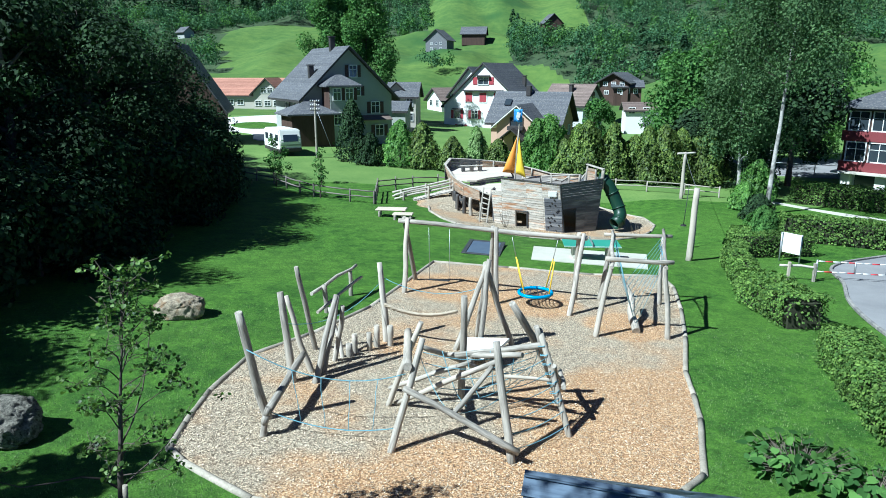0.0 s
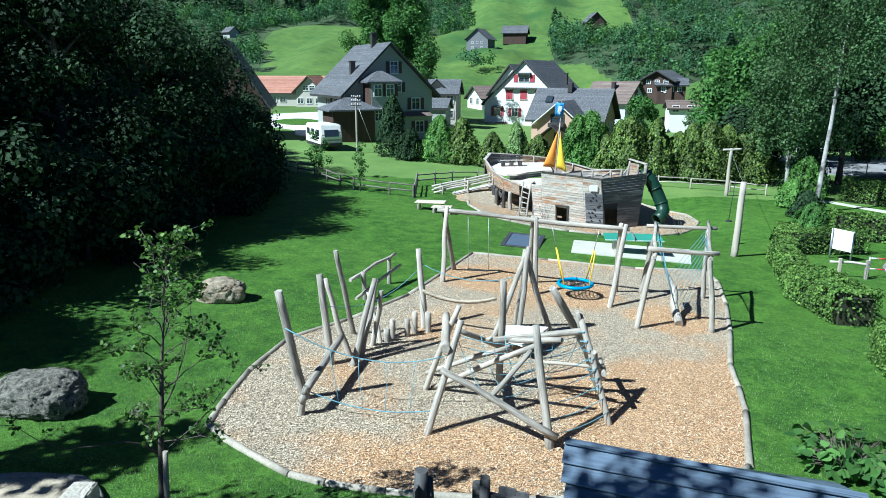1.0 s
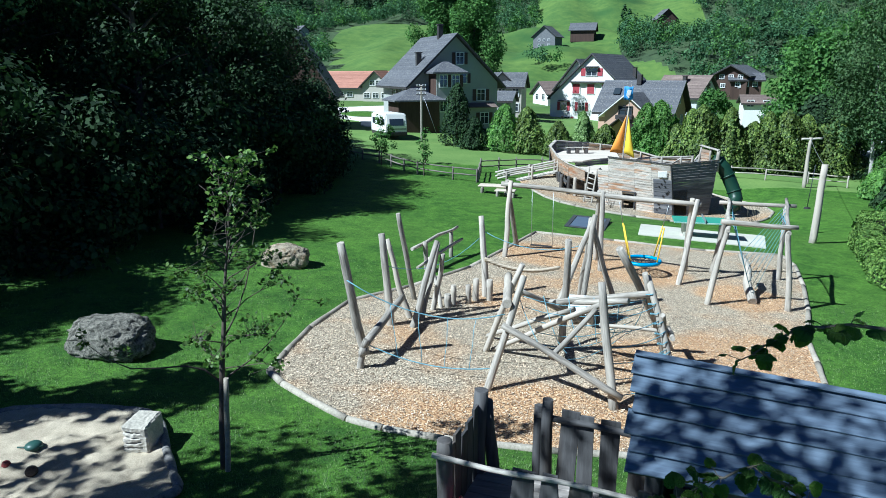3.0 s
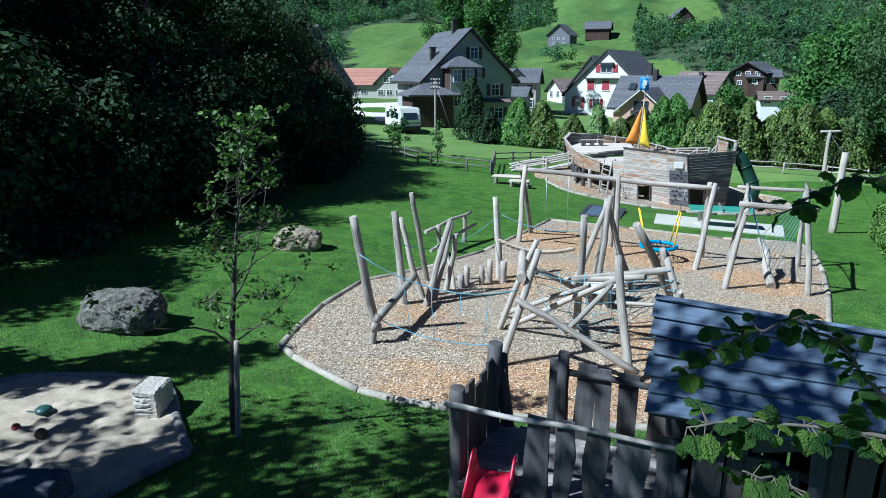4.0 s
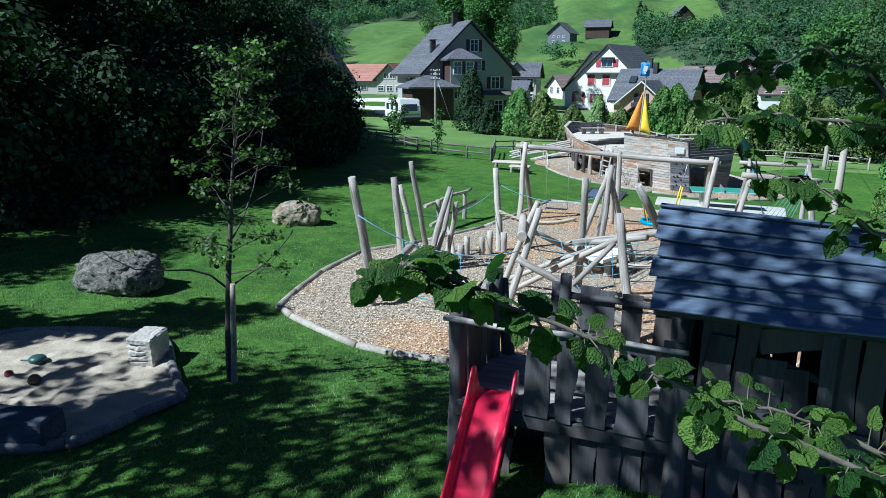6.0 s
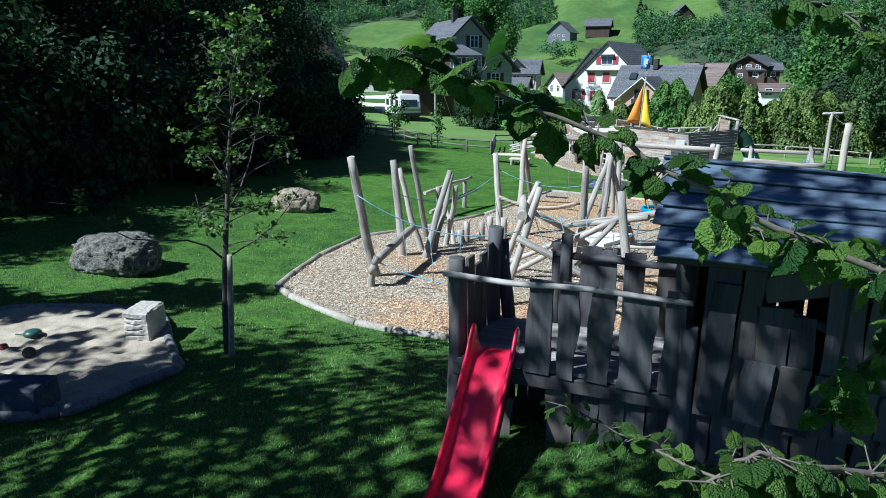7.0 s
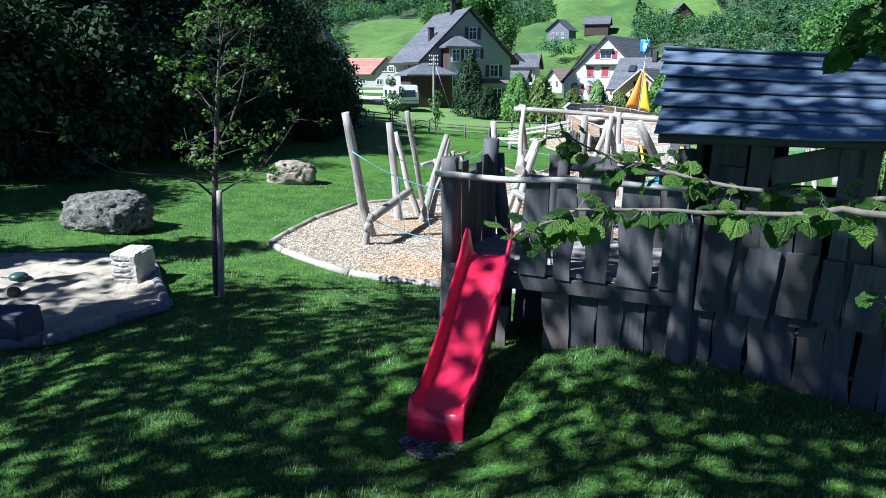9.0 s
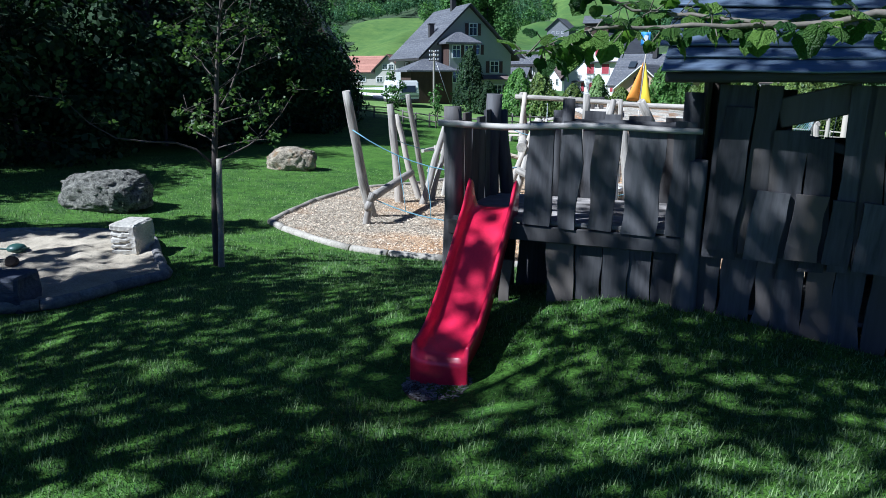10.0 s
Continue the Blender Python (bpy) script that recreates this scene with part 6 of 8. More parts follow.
def roof_courses(parent, m, w, l, z0, z1, over, material, rows, thick=0.22):
    """Rows of tiles standing a little proud on both slopes, as separate courses."""
    hw = w / 2 + over
    zb = z0 - over * (z1 - z0) / (w / 2)
    ang = math.degrees(math.atan2(z1 - zb, hw))
    run = math.hypot(hw, z1 - zb)
    bm = box(bmesh.new(), Matrix.Identity(4), run / rows * 1.12, l + 2 * over + 0.06, 0.05)
    me = bpy.data.meshes.new("tile_course")
    bm.to_mesh(me)
    bm.free()
    me.materials.append(material)
    for side in (-1, 1):
        for k in range(rows):
            d = (k + 0.5) / rows
            x, z = side * hw * (1 - d), zb + (z1 - zb) * d + thick + 0.05
            ob = new("tile_course", me)
            ob.matrix_basis = m @ pose(x, l / 2, z, 0, side * (ang - 1.6), 0)
            under(ob, parent)


def house(name, at, turn, w, l, wall_h, ridge_h, wall_mat, roof_mat, label, over=0.7, windows=(), side_windows=(), trim=None, chimneys=(), frame_mat=None, shutter=None, rows=16, base=None):
    z = ground_z(*at) if base is None else base
    m = pose(at[0], at[1], z, 0, 0, turn)
    t = thing(name, (at[0], at[1], z), label, "house")
    bm = gable_body(bmesh.new(), w, l, wall_h, ridge_h)
    body = part("wall", bm, wall_mat)
    body.matrix_basis = m
    under(body, t)
    roof = part("roof", prism_roof(bmesh.new(), w, l, wall_h, ridge_h, over), trim or DARKTRIM)
    roof.matrix_basis = m
    under(roof, t)
    roof_courses(roof, m, w, l, wall_h, ridge_h, over, roof_mat, rows)
    for x, zz, ww, hh, closed in windows:
        window(m @ pose(x, 0, zz), ww, hh, t, frame_mat or WHITE, shutter, 2, closed=closed)
    for s, y, zz, ww, hh in side_windows:
        window(m @ pose(s * w / 2, y, zz, 0, 0, 90 * s), ww, hh, t, frame_mat or WHITE, shutter, 2)
    for x, y, h in chimneys:
        ch = thing("chimney", m @ Vector((x, y, ridge_h)))
        under(ch, t)
        zc = ridge_h - abs(x) * (ridge_h - wall_h) / (w / 2)
        boxed("shaft", m @ pose(x, y, zc + h / 2 - 0.3), 0.6, 0.6, h + 0.6, DARKTRIM, ch, 0.02)
        boxed("cap", m @ pose(x, y, zc + h + 0.08), 0.8, 0.8, 0.12, DARKTRIM, ch, 0.02)
    return t, m


def hip(name, m, sx, sy, z, rise, over, material, parent):
    bm = bmesh.new()
    a = [bm.verts.new(m @ Vector((x * (sx / 2 + over), y * (sy / 2 + over), z))) for x, y in ((-1, -1), (1, -1), (1, 1), (-1, 1))]
    lo = [bm.verts.new(v.co + Vector((0, 0, -0.18))) for v in a]
    k = max(0.0, (sx - sy) / 2)
    b = [bm.verts.new(m @ Vector((-k, 0, z + rise))), bm.verts.new(m @ Vector((k + 0.05, 0, z + rise)))]
    for f in ((a[0], a[1], b[1], b[0]), (a[1], a[2], b[1]), (a[2], a[3], b[0], b[1]), (a[3], a[0], b[0]), lo[::-1], *((lo[i], lo[(i + 1) % 4], a[(i + 1) % 4], a[i]) for i in range(4))):
        bm.faces.new(f)
    bmesh.ops.recalc_face_normals(bm, faces=bm.faces[:])
    return part(name, bm, material, parent)


def grey_house():
    t, m = house("grey_house", (-11.3, 86.0), 28.6, 11.2, 12.0, 5.8, 11.2, GREYWALL, SLATE, "tall grey-green gabled house with a slate roof", over=0.8, frame_mat=WHITE, shutter=SHUTTER_DARK, rows=22,
                 windows=[(0.6, 8.6, 0.9, 1.3, False), (1.0, 6.3, 0.9, 1.1, False), (3.4, 4.3, 1.0, 1.3, False), (3.9, 1.5, 1.0, 1.3, False)],
                 side_windows=[(-1, 3.0, 4.2, 1.0, 1.3), (-1, 6.5, 4.2, 1.0, 1.3)], chimneys=[(-0.3, 4.4, 1.7), (-3.6, 3.0, 1.5)])
    # the bay, and the dark porch beside it
    for k, (x, y, sx, sy, h, rise, mat, lab) in enumerate([(-1.7, -1.3, 3.2, 2.6, 7.0, 1.2, GREYWALL, "projecting two-storey bay"), (-5.5, -0.8, 5.0, 4.2, 3.9, 1.3, BROWNWALL, "dark timber porch")]):
        mm = m @ pose(x, y, 0)
        boxed("bay" if k == 0 else "porch", mm @ pose(0, 0, h / 2 - 0.75), sx, sy, h + 1.5, mat, t, 0.02, lab)
        hip("bay_roof" if k == 0 else "porch_roof", mm, sx, sy, h, rise, 0.6, SLATE, t)
        if k == 0:
            boxed("bay_side", mm @ pose(-sx / 2 - 0.03, 0, h / 2 + 1.2), 0.06, sy - 0.1, h - 2.5, BROWNWALL, t, 0.01, "dark timber cladding")
            for zz in (6.0, 3.2):
                for xx in (-0.75, 0.75):
                    window(mm @ pose(xx, -1.3, zz), 0.85, 1.3, t, WHITE, SHUTTER_DARK if xx > 0 else None)
                window(mm @ pose(1.6, 0, zz, 0, 0, 90), 0.9, 1.4, t, WHITE, None)
    for k, (x, zz, w) in enumerate([(3.2, 3.1, 4.0)]):
        boxed("awning", m @ pose(x, -0.6, zz, 22, 0, 0), w, 1.4, 0.08, BROWNTILE, t, 0.01, "small lean-to roof")


grey_house()


def white_house():
    t, m = house("white_house", (7.0, 125.0), -27, 15.2, 13.0, 3.7, 10.8, WHITEWALL, SLATE, "white rendered gabled house with red shutters", over=0.45, shutter=SHUTTER, rows=22, trim=DARKTRIM,
                 windows=[(0.0, 8.0, 1.9, 1.2, False), (-2.7, 5.2, 1.3, 1.6, True), (0.0, 5.2, 1.3, 1.6, True), (2.7, 5.2, 1.3, 1.6, True), (-5.0, 2.2, 1.1, 1.4, False),
                          (-1.6, 2.2, 1.1, 1.4, False), (2.2, 2.2, 1.1, 1.4, False), (-4.2, -0.3, 1.1, 1.4, False)], chimneys=[(4.2, 9.0, 1.9)])
    for x, zz, w in ((0, 8.85, 2.6), (0, 6.35, 7.6), (-4.9, 3.15, 2.0)):
        boxed("window_hood", m @ pose(x, -0.35, zz, 12, 0, 0), w, 0.75, 0.08, DARKTRIM, t, 0.01)
    house("rear_house", (5.4, 146.0), -30, 9.0, 10.0, 5.0, 10.2, WHITEWALL, SLATE, "house with a dark tiled roof behind the white house", rows=14)


white_house()


def salmon_house():
    t, m = house("salmon_house", (16.3, 94.26), 68, 8.6, 9.0, 3.75, 7.1, PINKWALL, SLATE, "salmon house with a broad lichen-spotted slate roof", over=0.7, rows=18, trim=DARKTRIM, base=-2.16,
                 windows=[(0, 5.2, 1.0, 1.2, False), (-1.8, 2.4, 1.0, 1.2, False), (1.8, 2.4, 1.0, 1.2, False)])
    boxed("chimney_pipe", m @ pose(-0.5, 5.0, 7.5), 0.8, 0.6, 1.3, DARKTRIM, t, 0.03, "dark squat chimney")
    slope = math.degrees(math.atan2(7.1 - 3.75, 4.3))
    boxed("roof_light", m @ pose(-2.0, 7.4, 6.05, 0, -slope, 0), 1.2, 0.9, 0.14, GLASS, t, 0.02, "dark roof window")
    c = pose(9.15, 87.6, -1.80, 0, 0, -22)
    b = part("wing", gable_body(bmesh.new(), 5.2, 7.0, 3.26, 5.45), PINKWALL)
    b.matrix_basis = c
    under(b, t, "salmon cross wing with a gable")
    r = part("wing_roof", prism_roof(bmesh.new(), 5.2, 7.0, 3.26, 5.45, 0.65, 0.12), WHITE)
    r.matrix_basis = c
    under(r, t, "pale bargeboards")
    roof_courses(r, c, 5.2, 7.0, 3.26, 5.45, 0.60, SLATE, 12, 0.13)
    window(c @ pose(-0.1, 0, 3.5), 1.5, 1.1, t, DARKTRIM, None)
    window(c @ pose(0.4, 0, 1.0), 1.5, 1.4, t, DARKTRIM, None)
    boxed("balcony_rail", c @ pose(-0.1, -0.35, 2.85), 2.0, 0.7, 0.5, DARKTRIM, t, 0.02, "dark timber balcony")
    p = part("porch_roof", prism_roof(bmesh.new(), 2.6, 2.0, 1.7, 2.75, 0.3, 0.12), DARKTRIM)
    p.matrix_basis = c @ pose(-0.2, -2.0, 0)
    under(p, t)
    for x in (-1.3, 0.9):
        boxed("porch_post", c @ pose(x, -1.8, 0.85), 0.16, 0.16, 1.9, BROWNWALL, t, 0.01)


salmon_house()
house("blue_grey_house", (25.6, 122.0), 50, 6.8, 7.6, 5.2, 8.2, PALEBLUE, BROWNTILE, "pale blue-grey house with a brown tiled roof", rows=16, over=0.6, base=-2.66, windows=[(-1.7, 4.6, 1.0, 1.3, False), (0.0, 4.6, 1.0, 1.3, False), (1.7, 4.6, 1.0, 1.3, False), (-0.3, 6.7, 1.2, 1.0, True)],
      shutter=SHUTTER_DARK, chimneys=[(-1.6, 3.4, 1.5)])
house("timber_chalet", (35.6, 150.0), -32, 6.2, 8.0, 3.3, 5.0, BROWNWALL, SLATE, "dark timber chalet with white ground floor", rows=12, over=0.9, base=2.5, windows=[(-1.8, 2.9, 0.8, 0.7, False), (0, 2.9, 0.8, 0.7, False), (1.8, 2.9, 0.8, 0.7, False), (-1.5, 1.2, 0.8, 0.7, False), (1.5, 1.2, 0.8, 0.7, False)])
house("timber_annex", (41.4, 151.0), 82, 5.0, 5.6, 2.3, 3.4, BROWNWALL, SLATE, "brown timber house with a low dark roof", rows=10, over=0.6, base=2.5, side_windows=[(-1, 1.2, 1.5, 0.7, 0.8), (-1, 2.8, 1.5, 0.7, 0.8), (-1, 4.4, 1.5, 0.7, 0.8)])
house("village_house", (37.6, 128.0), 84, 5.0, 5.0, 2.6, 3.7, WHITEWALL, BROWNTILE, "white house with a low brown roof", rows=12, over=0.5, base=-1.4, side_windows=[(-1, 1.5, 2.6, 1.0, 1.0), (-1, 4.0, 2.6, 1.0, 1.0)])
house("village_house", (36.5, 108.0), 20, 5.0, 6.0, 2.6, 4.4, WHITEWALL, SLATE, "small white house with a dark roof", rows=10, over=0.5, windows=[(0.0, 1.6, 1.2, 1.0, False)])
house("stone_house", (-3.9, 112.0), 84, 5.4, 4.2, 5.3, 7.1, PALEWALL, SLATE, "narrow grey house with a dark roof", rows=14, over=0.5, frame_mat=WHITE, side_windows=[(-1, 0.9, 2.2, 0.9, 1.1), (-1, 0.9, 4.4, 0.9, 1.1), (-1, 3.0, 4.4, 0.9, 1.1)])
house("stone_house", (-7.2, 110.4), 8, 3.0, 3.0, 5.6, 7.0, PALEWALL, SLATE, "grey gabled wing with a dark roof", rows=8, over=0.4, windows=[(0.4, 5.0, 0.9, 1.0, False)])
house("lean_house", (-5.2, 105.5), 80, 3.4, 2.6, 3.3, 4.4, GREYWALL, SLATE, "low grey outbuilding with a dark roof", rows=8, over=0.4)
house("village_house", (-2.0, 168.0), -60, 7.0, 9.0, 2.6, 5.0, WHITEWALL, BROWNTILE, "white house with a brown roof up the lane", rows=12, windows=[(-1.5, 1.8, 1.1, 1.3, False), (1.5, 1.8, 1.1, 1.3, False)])
house("farm_house", (-34.6, 158.0), 82, 12.0, 20.0, 4.4, 7.6, PALEWALL, REDTILE, "long farmhouse with a red tiled roof", rows=14, side_windows=[(-1, 8, 2.9, 1.3, 1.0), (-1, 10.2, 2.9, 1.3, 1.0), (-1, 12.4, 2.9, 1.3, 1.0), (-1, 14.6, 2.9, 1.3, 1.0)], base=-1.3)
house("farm_wing", (-36.7, 149.6), -8, 6.0, 6.5, 5.0, 7.8, PALEWALL, REDTILE, "low gabled wing of the red-roofed farmhouse", rows=8, windows=[(-2, 2.9, 1.2, 1.0, False), (0, 2.9, 1.2, 1.0, False), (2, 2.9, 1.2, 1.0, False), (-0.7, 5.5, 1.1, 1.0, False), (0.7, 5.5, 1.1, 1.0, False)], base=-1.4)
house("dark_house", (-28.2, 77.0), 12, 8.0, 9.0, 4.2, 10.4, BROWNWALL, SLATE, "dark timber house with a tiled roof in tree shade", rows=14, windows=[(2.6, 3.2, 0.8, 0.9, False), (0.6, 3.2, 0.8, 0.9, False)])
HILLTIMBER = surface("silvered_timber", (0.20, 0.205, 0.215), (0.11, 0.115, 0.125), 0.85, 1.0, 12, (1, 1, 4), 0.4)
for i, (x, y, tn, w, l, wh, rh, wm) in enumerate([(-3.3, 352.0, -20, 11.0, 10.0, 6.0, 10.5, HILLTIMBER), (21.5, 370.0, 80, 9.0, 11.5, 4.2, 7.4, BROWNWALL), (66.0, 438.0, 12, 11.0, 9.0, 5.0, 10.0, BROWNWALL),
                                                 (-129.0, 372.0, 50, 5.5, 6.5, 3.0, 5.2, GREYWALL), (215.0, 330.0, 30, 9.0, 8.0, 4.0, 7.5, GREYWALL)]):
    house("hill_house" if i in (0, 2) else "hill_barn", (x, y), tn, w, l, wh, rh, wm, SLATE, "dark timber farmhouse on the green hillside" if i in (0, 2) else "small grey barn on the green hillside",
          rows=8, over=0.9, windows=[(-2.4, 4.2, 1.0, 1.0, False), (0, 4.2, 1.0, 1.0, False), (2.4, 4.2, 1.0, 1.0, False), (-2.4, 1.8, 1.0, 1.0, False), (2.4, 1.8, 1.0, 1.0, False)] if i == 0 else ())


def school():
    z = -3.5
    m = pose(38.2, 67.0, z, 0, 0, -50)
    t = thing("school_building", (38.2, 67.0, z), "oxblood clad three-storey school with window bands", "school")
    boxed("base", m @ pose(13, 6, 0.8), 26, 11.6, 2.6, WHITEWALL, t, 0.02, "white ground floor wall")
    for k in range(2):
        zz = 2.1 + 2.85 * k
        boxed("spandrel", m @ pose(13, 6, zz + 0.47), 26.6, 12.6, 0.94, REDWALL, t, 0.02)
        boxed("core", m @ pose(13, 6, zz + 1.9), 26.2, 12.2, 1.95, BROWNWALL, t, 0.0)
        for i in range(13):
            window(m @ pose(1.05 + 2.0 * i, -0.12, zz + 1.88), 1.6, 1.7, t, WHITE, None)
        for i in range(5):
            window(m @ pose(-0.12, 1.4 + 2.3 * i, zz + 1.88, 0, 0, -90), 1.7, 1.7, t, WHITE, None)
    for i in range(9):
        boxed("pier", m @ pose(0.6 + 3.0 * i, -0.3, 0.8), 0.9, 0.5, 2.4, WHITEWALL, t, 0.02)
        boxed("recess", m @ pose(2.1 + 3.0 * i, 0.15, 1.0), 1.8, 0.12, 1.8, GLASS, t, 0)
    boxed("canopy", m @ pose(13, -0.6, 2.05), 27.0, 1.4, 0.18, CONCRETE, t, 0.02)
    boxed("cornice", m @ pose(13, 6, 7.95), 27.4, 13.4, 0.4, DARKTRIM, t, 0.02)
    hip("roof", m @ pose(13, 6, 0), 26.6, 12.6, 8.15, 3.2, 0.8, SLATE, t)


school()


def yard_fence():
    t = thing("yard_fence", gz(34.0, 73.5), "grey steel mesh fence round the yard", "fence")
    for k in range(8):
        p = gz(31.0 + 1.9 * k, 77.0 - 1.1 * k)
        rope("post", [p, p + Vector((0, 0, 2.6))], 0.05, STEEL, t, 6)
        if k < 7:
            q = gz(31.0 + 1.9 * (k + 1), 77.0 - 1.1 * (k + 1))
            for h in (0.1, 1.3, 2.55):
                rope("rail", [p + Vector((0, 0, h)), q + Vector((0, 0, h))], 0.03, STEEL, t, 5)


yard_fence()


def caravan():
    g = ground_z(-16.75, 73.6)
    m = pose(-16.75, 73.6, g, 0, 0, 29)
    t = thing("caravan", (-16.75, 73.6, g), "cream touring caravan parked beside the house", "caravan")
    bm = bmesh.new()
    prof = [(-2.9, 0.55), (2.9, 0.55), (2.95, 1.4), (2.7, 2.55), (-2.6, 2.6), (-2.98, 1.5)]
    a = [bm.verts.new((-1.12, y, z)) for y, z in prof]
    b = [bm.verts.new((1.12, y, z)) for y, z in prof]
    for k in range(6):
        bm.faces.new((a[k], a[(k + 1) % 6], b[(k + 1) % 6], b[k]))
    bm.faces.new(a[::-1])
    bm.faces.new(b)
    bmesh.ops.recalc_face_normals(bm, faces=bm.faces[:])
    bmesh.ops.bevel(bm, geom=bm.edges[:], offset=0.12, segments=2, affect="EDGES")
    body = part("body", bm, CARAVAN)
    body.matrix_basis = m
    under(body, t)
    boxed("rear_window", m @ pose(0, -2.92, 1.75, -8, 0, 0), 1.5, 0.06, 0.7, GLASS, t, 0.02)
    boxed("stripe", m @ pose(0, -2.92, 1.08), 2.1, 0.06, 0.22, GREYWALL, t, 0.01)
    boxed("bumper", m @ pose(0, -2.95, 0.62), 2.2, 0.16, 0.3, RUBBER, t, 0.02)
    for y in (-1.9, 0.0, 1.7):
        boxed("side_window", m @ pose(-1.13, y, 1.75), 0.05, 1.0, 0.65, GLASS, t, 0.02)
    for s in (-1, 1):
        bm = bmesh.new()
        bmesh.ops.create_cone(bm, cap_ends=True, segments=18, radius1=0.33, radius2=0.33, depth=0.2, matrix=m @ pose(s * 1.05, 0.3, 0.33, 0, 90, 0))
        part("wheel", bm, RUBBER, t)
    boxed("skirt", m @ pose(0, 0.1, 0.5), 2.2, 5.4, 0.35, DARKTRIM, t, 0.02)


caravan()


def utility_pole():
    t = thing("utility_pole", gz(-12.7, 71.0), "wooden utility pole with insulator arms", "utility pole")
    top = Vector((-12.73, 71.0, 5.0))
    log("pole", gz(-12.74, 71.0, -0.3), top, 0.13, 0.10, t, LOG, seed=480, sway=0.03)
    for h in (0.15, 0.55, 0.95):
        boxed("crossarm", pose(-12.73, 70.95, 5.0 - h), 1.0, 0.09, 0.09, DARKTRIM, t, 0.01)
        for s in (-0.42, -0.18, 0.18, 0.42):
            rope("insulator", [(-12.73 + s, 70.95, 5.03 - h), (-12.73 + s, 70.95, 5.2 - h)], 0.05, WHITE, t, 6)
    rope("stay_wire", [(-12.7, 71.0, 4.4), gz(-10.9, 71.2)], 0.02, STEEL, t)


utility_pole()


# ---- trees, hedges, woods ----
def tree(name, at, height, crown_r, crown_lo, seed, leaf, leaves, size, label, bark=None, trunk_r=0.25, lean=(0, 0), limbs=12, squash=0.8, droop=0.0, clump=0.34, z=None, category="tree", hollow=0.35, limb_r=0.42):
    """A tapered trunk with forking limbs and a crown of many small leaves in uneven clumps."""
    rng = np.random.default_rng(seed)
    rnd = random.Random(seed)
    base = gz(*at) if z is None else Vector((*at, z))
    t = thing(name, base, label, category)
    top = base + Vector((lean[0], lean[1], height * 0.9))
    bm = bmesh.new()
    n = 9
    stem = [base.lerp(top, k / (n - 1)) + Vector((noise.noise(Vector((seed, k * 0.5, 0))), noise.noise(Vector((k * 0.5, seed, 3))), 0)) * 0.25 * trunk_r * k / 2 for k in range(n)]
    stem[0].z -= 0.3
    tube(bm, stem, [trunk_r * (1.25 if k == 0 else 1 - 0.85 * k / (n - 1)) for k in range(n)], 9, 0.15, seed)
    centres, radii = [], []
    for i in range(limbs):
        f = (i + rnd.random()) / limbs
        h = crown_lo + (height * 0.93 - crown_lo) * f
        start = base.lerp(top, min(1, h * 0.86 / (height * 0.9)))
        wide = crown_r * (0.45 + 0.55 * math.sin(math.pi * min(1, 0.22 + 0.78 * f))) * rnd.uniform(0.7, 1.08)
        a = i * 2.4 + rnd.uniform(-0.5, 0.5)
        end = Vector((base.x + lean[0] * h / height + wide * 0.8 * math.cos(a), base.y + lean[1] * h / height + wide * 0.8 * math.sin(a), base.z + h + rnd.uniform(-0.4, 0.9)))
        path = bent(start, end, 6, -0.06 * wide, 0.3, seed + i)
        limb_bm = tube(bmesh.new(), path, [trunk_r * limb_r * (1 - 0.8 * k / 5) * (1 - 0.4 * f) for k in range(6)], 6, 0.1, i)
        part("limb", limb_bm, BARK, t)
        for k in range(3):
            s = rnd.uniform(0.45, 1.08)
            p = start.lerp(end, s) + Vector((rnd.gauss(0, 1), rnd.gauss(0, 1), rnd.gauss(0, 0.7))) * crown_r * 0.14
            centres.append(p)
            radii.append(crown_r * clump * rnd.uniform(0.6, 1.15))
    centres.append(base + Vector((lean[0], lean[1], height * 0.93)))
    radii.append(crown_r * 0.32)
    part("trunk", bm, bark or BARK, t)
    leafy("crown", rng, centres, radii, leaves, size, leaf, t, squash=squash, droop=droop, hollow=hollow)
    return t


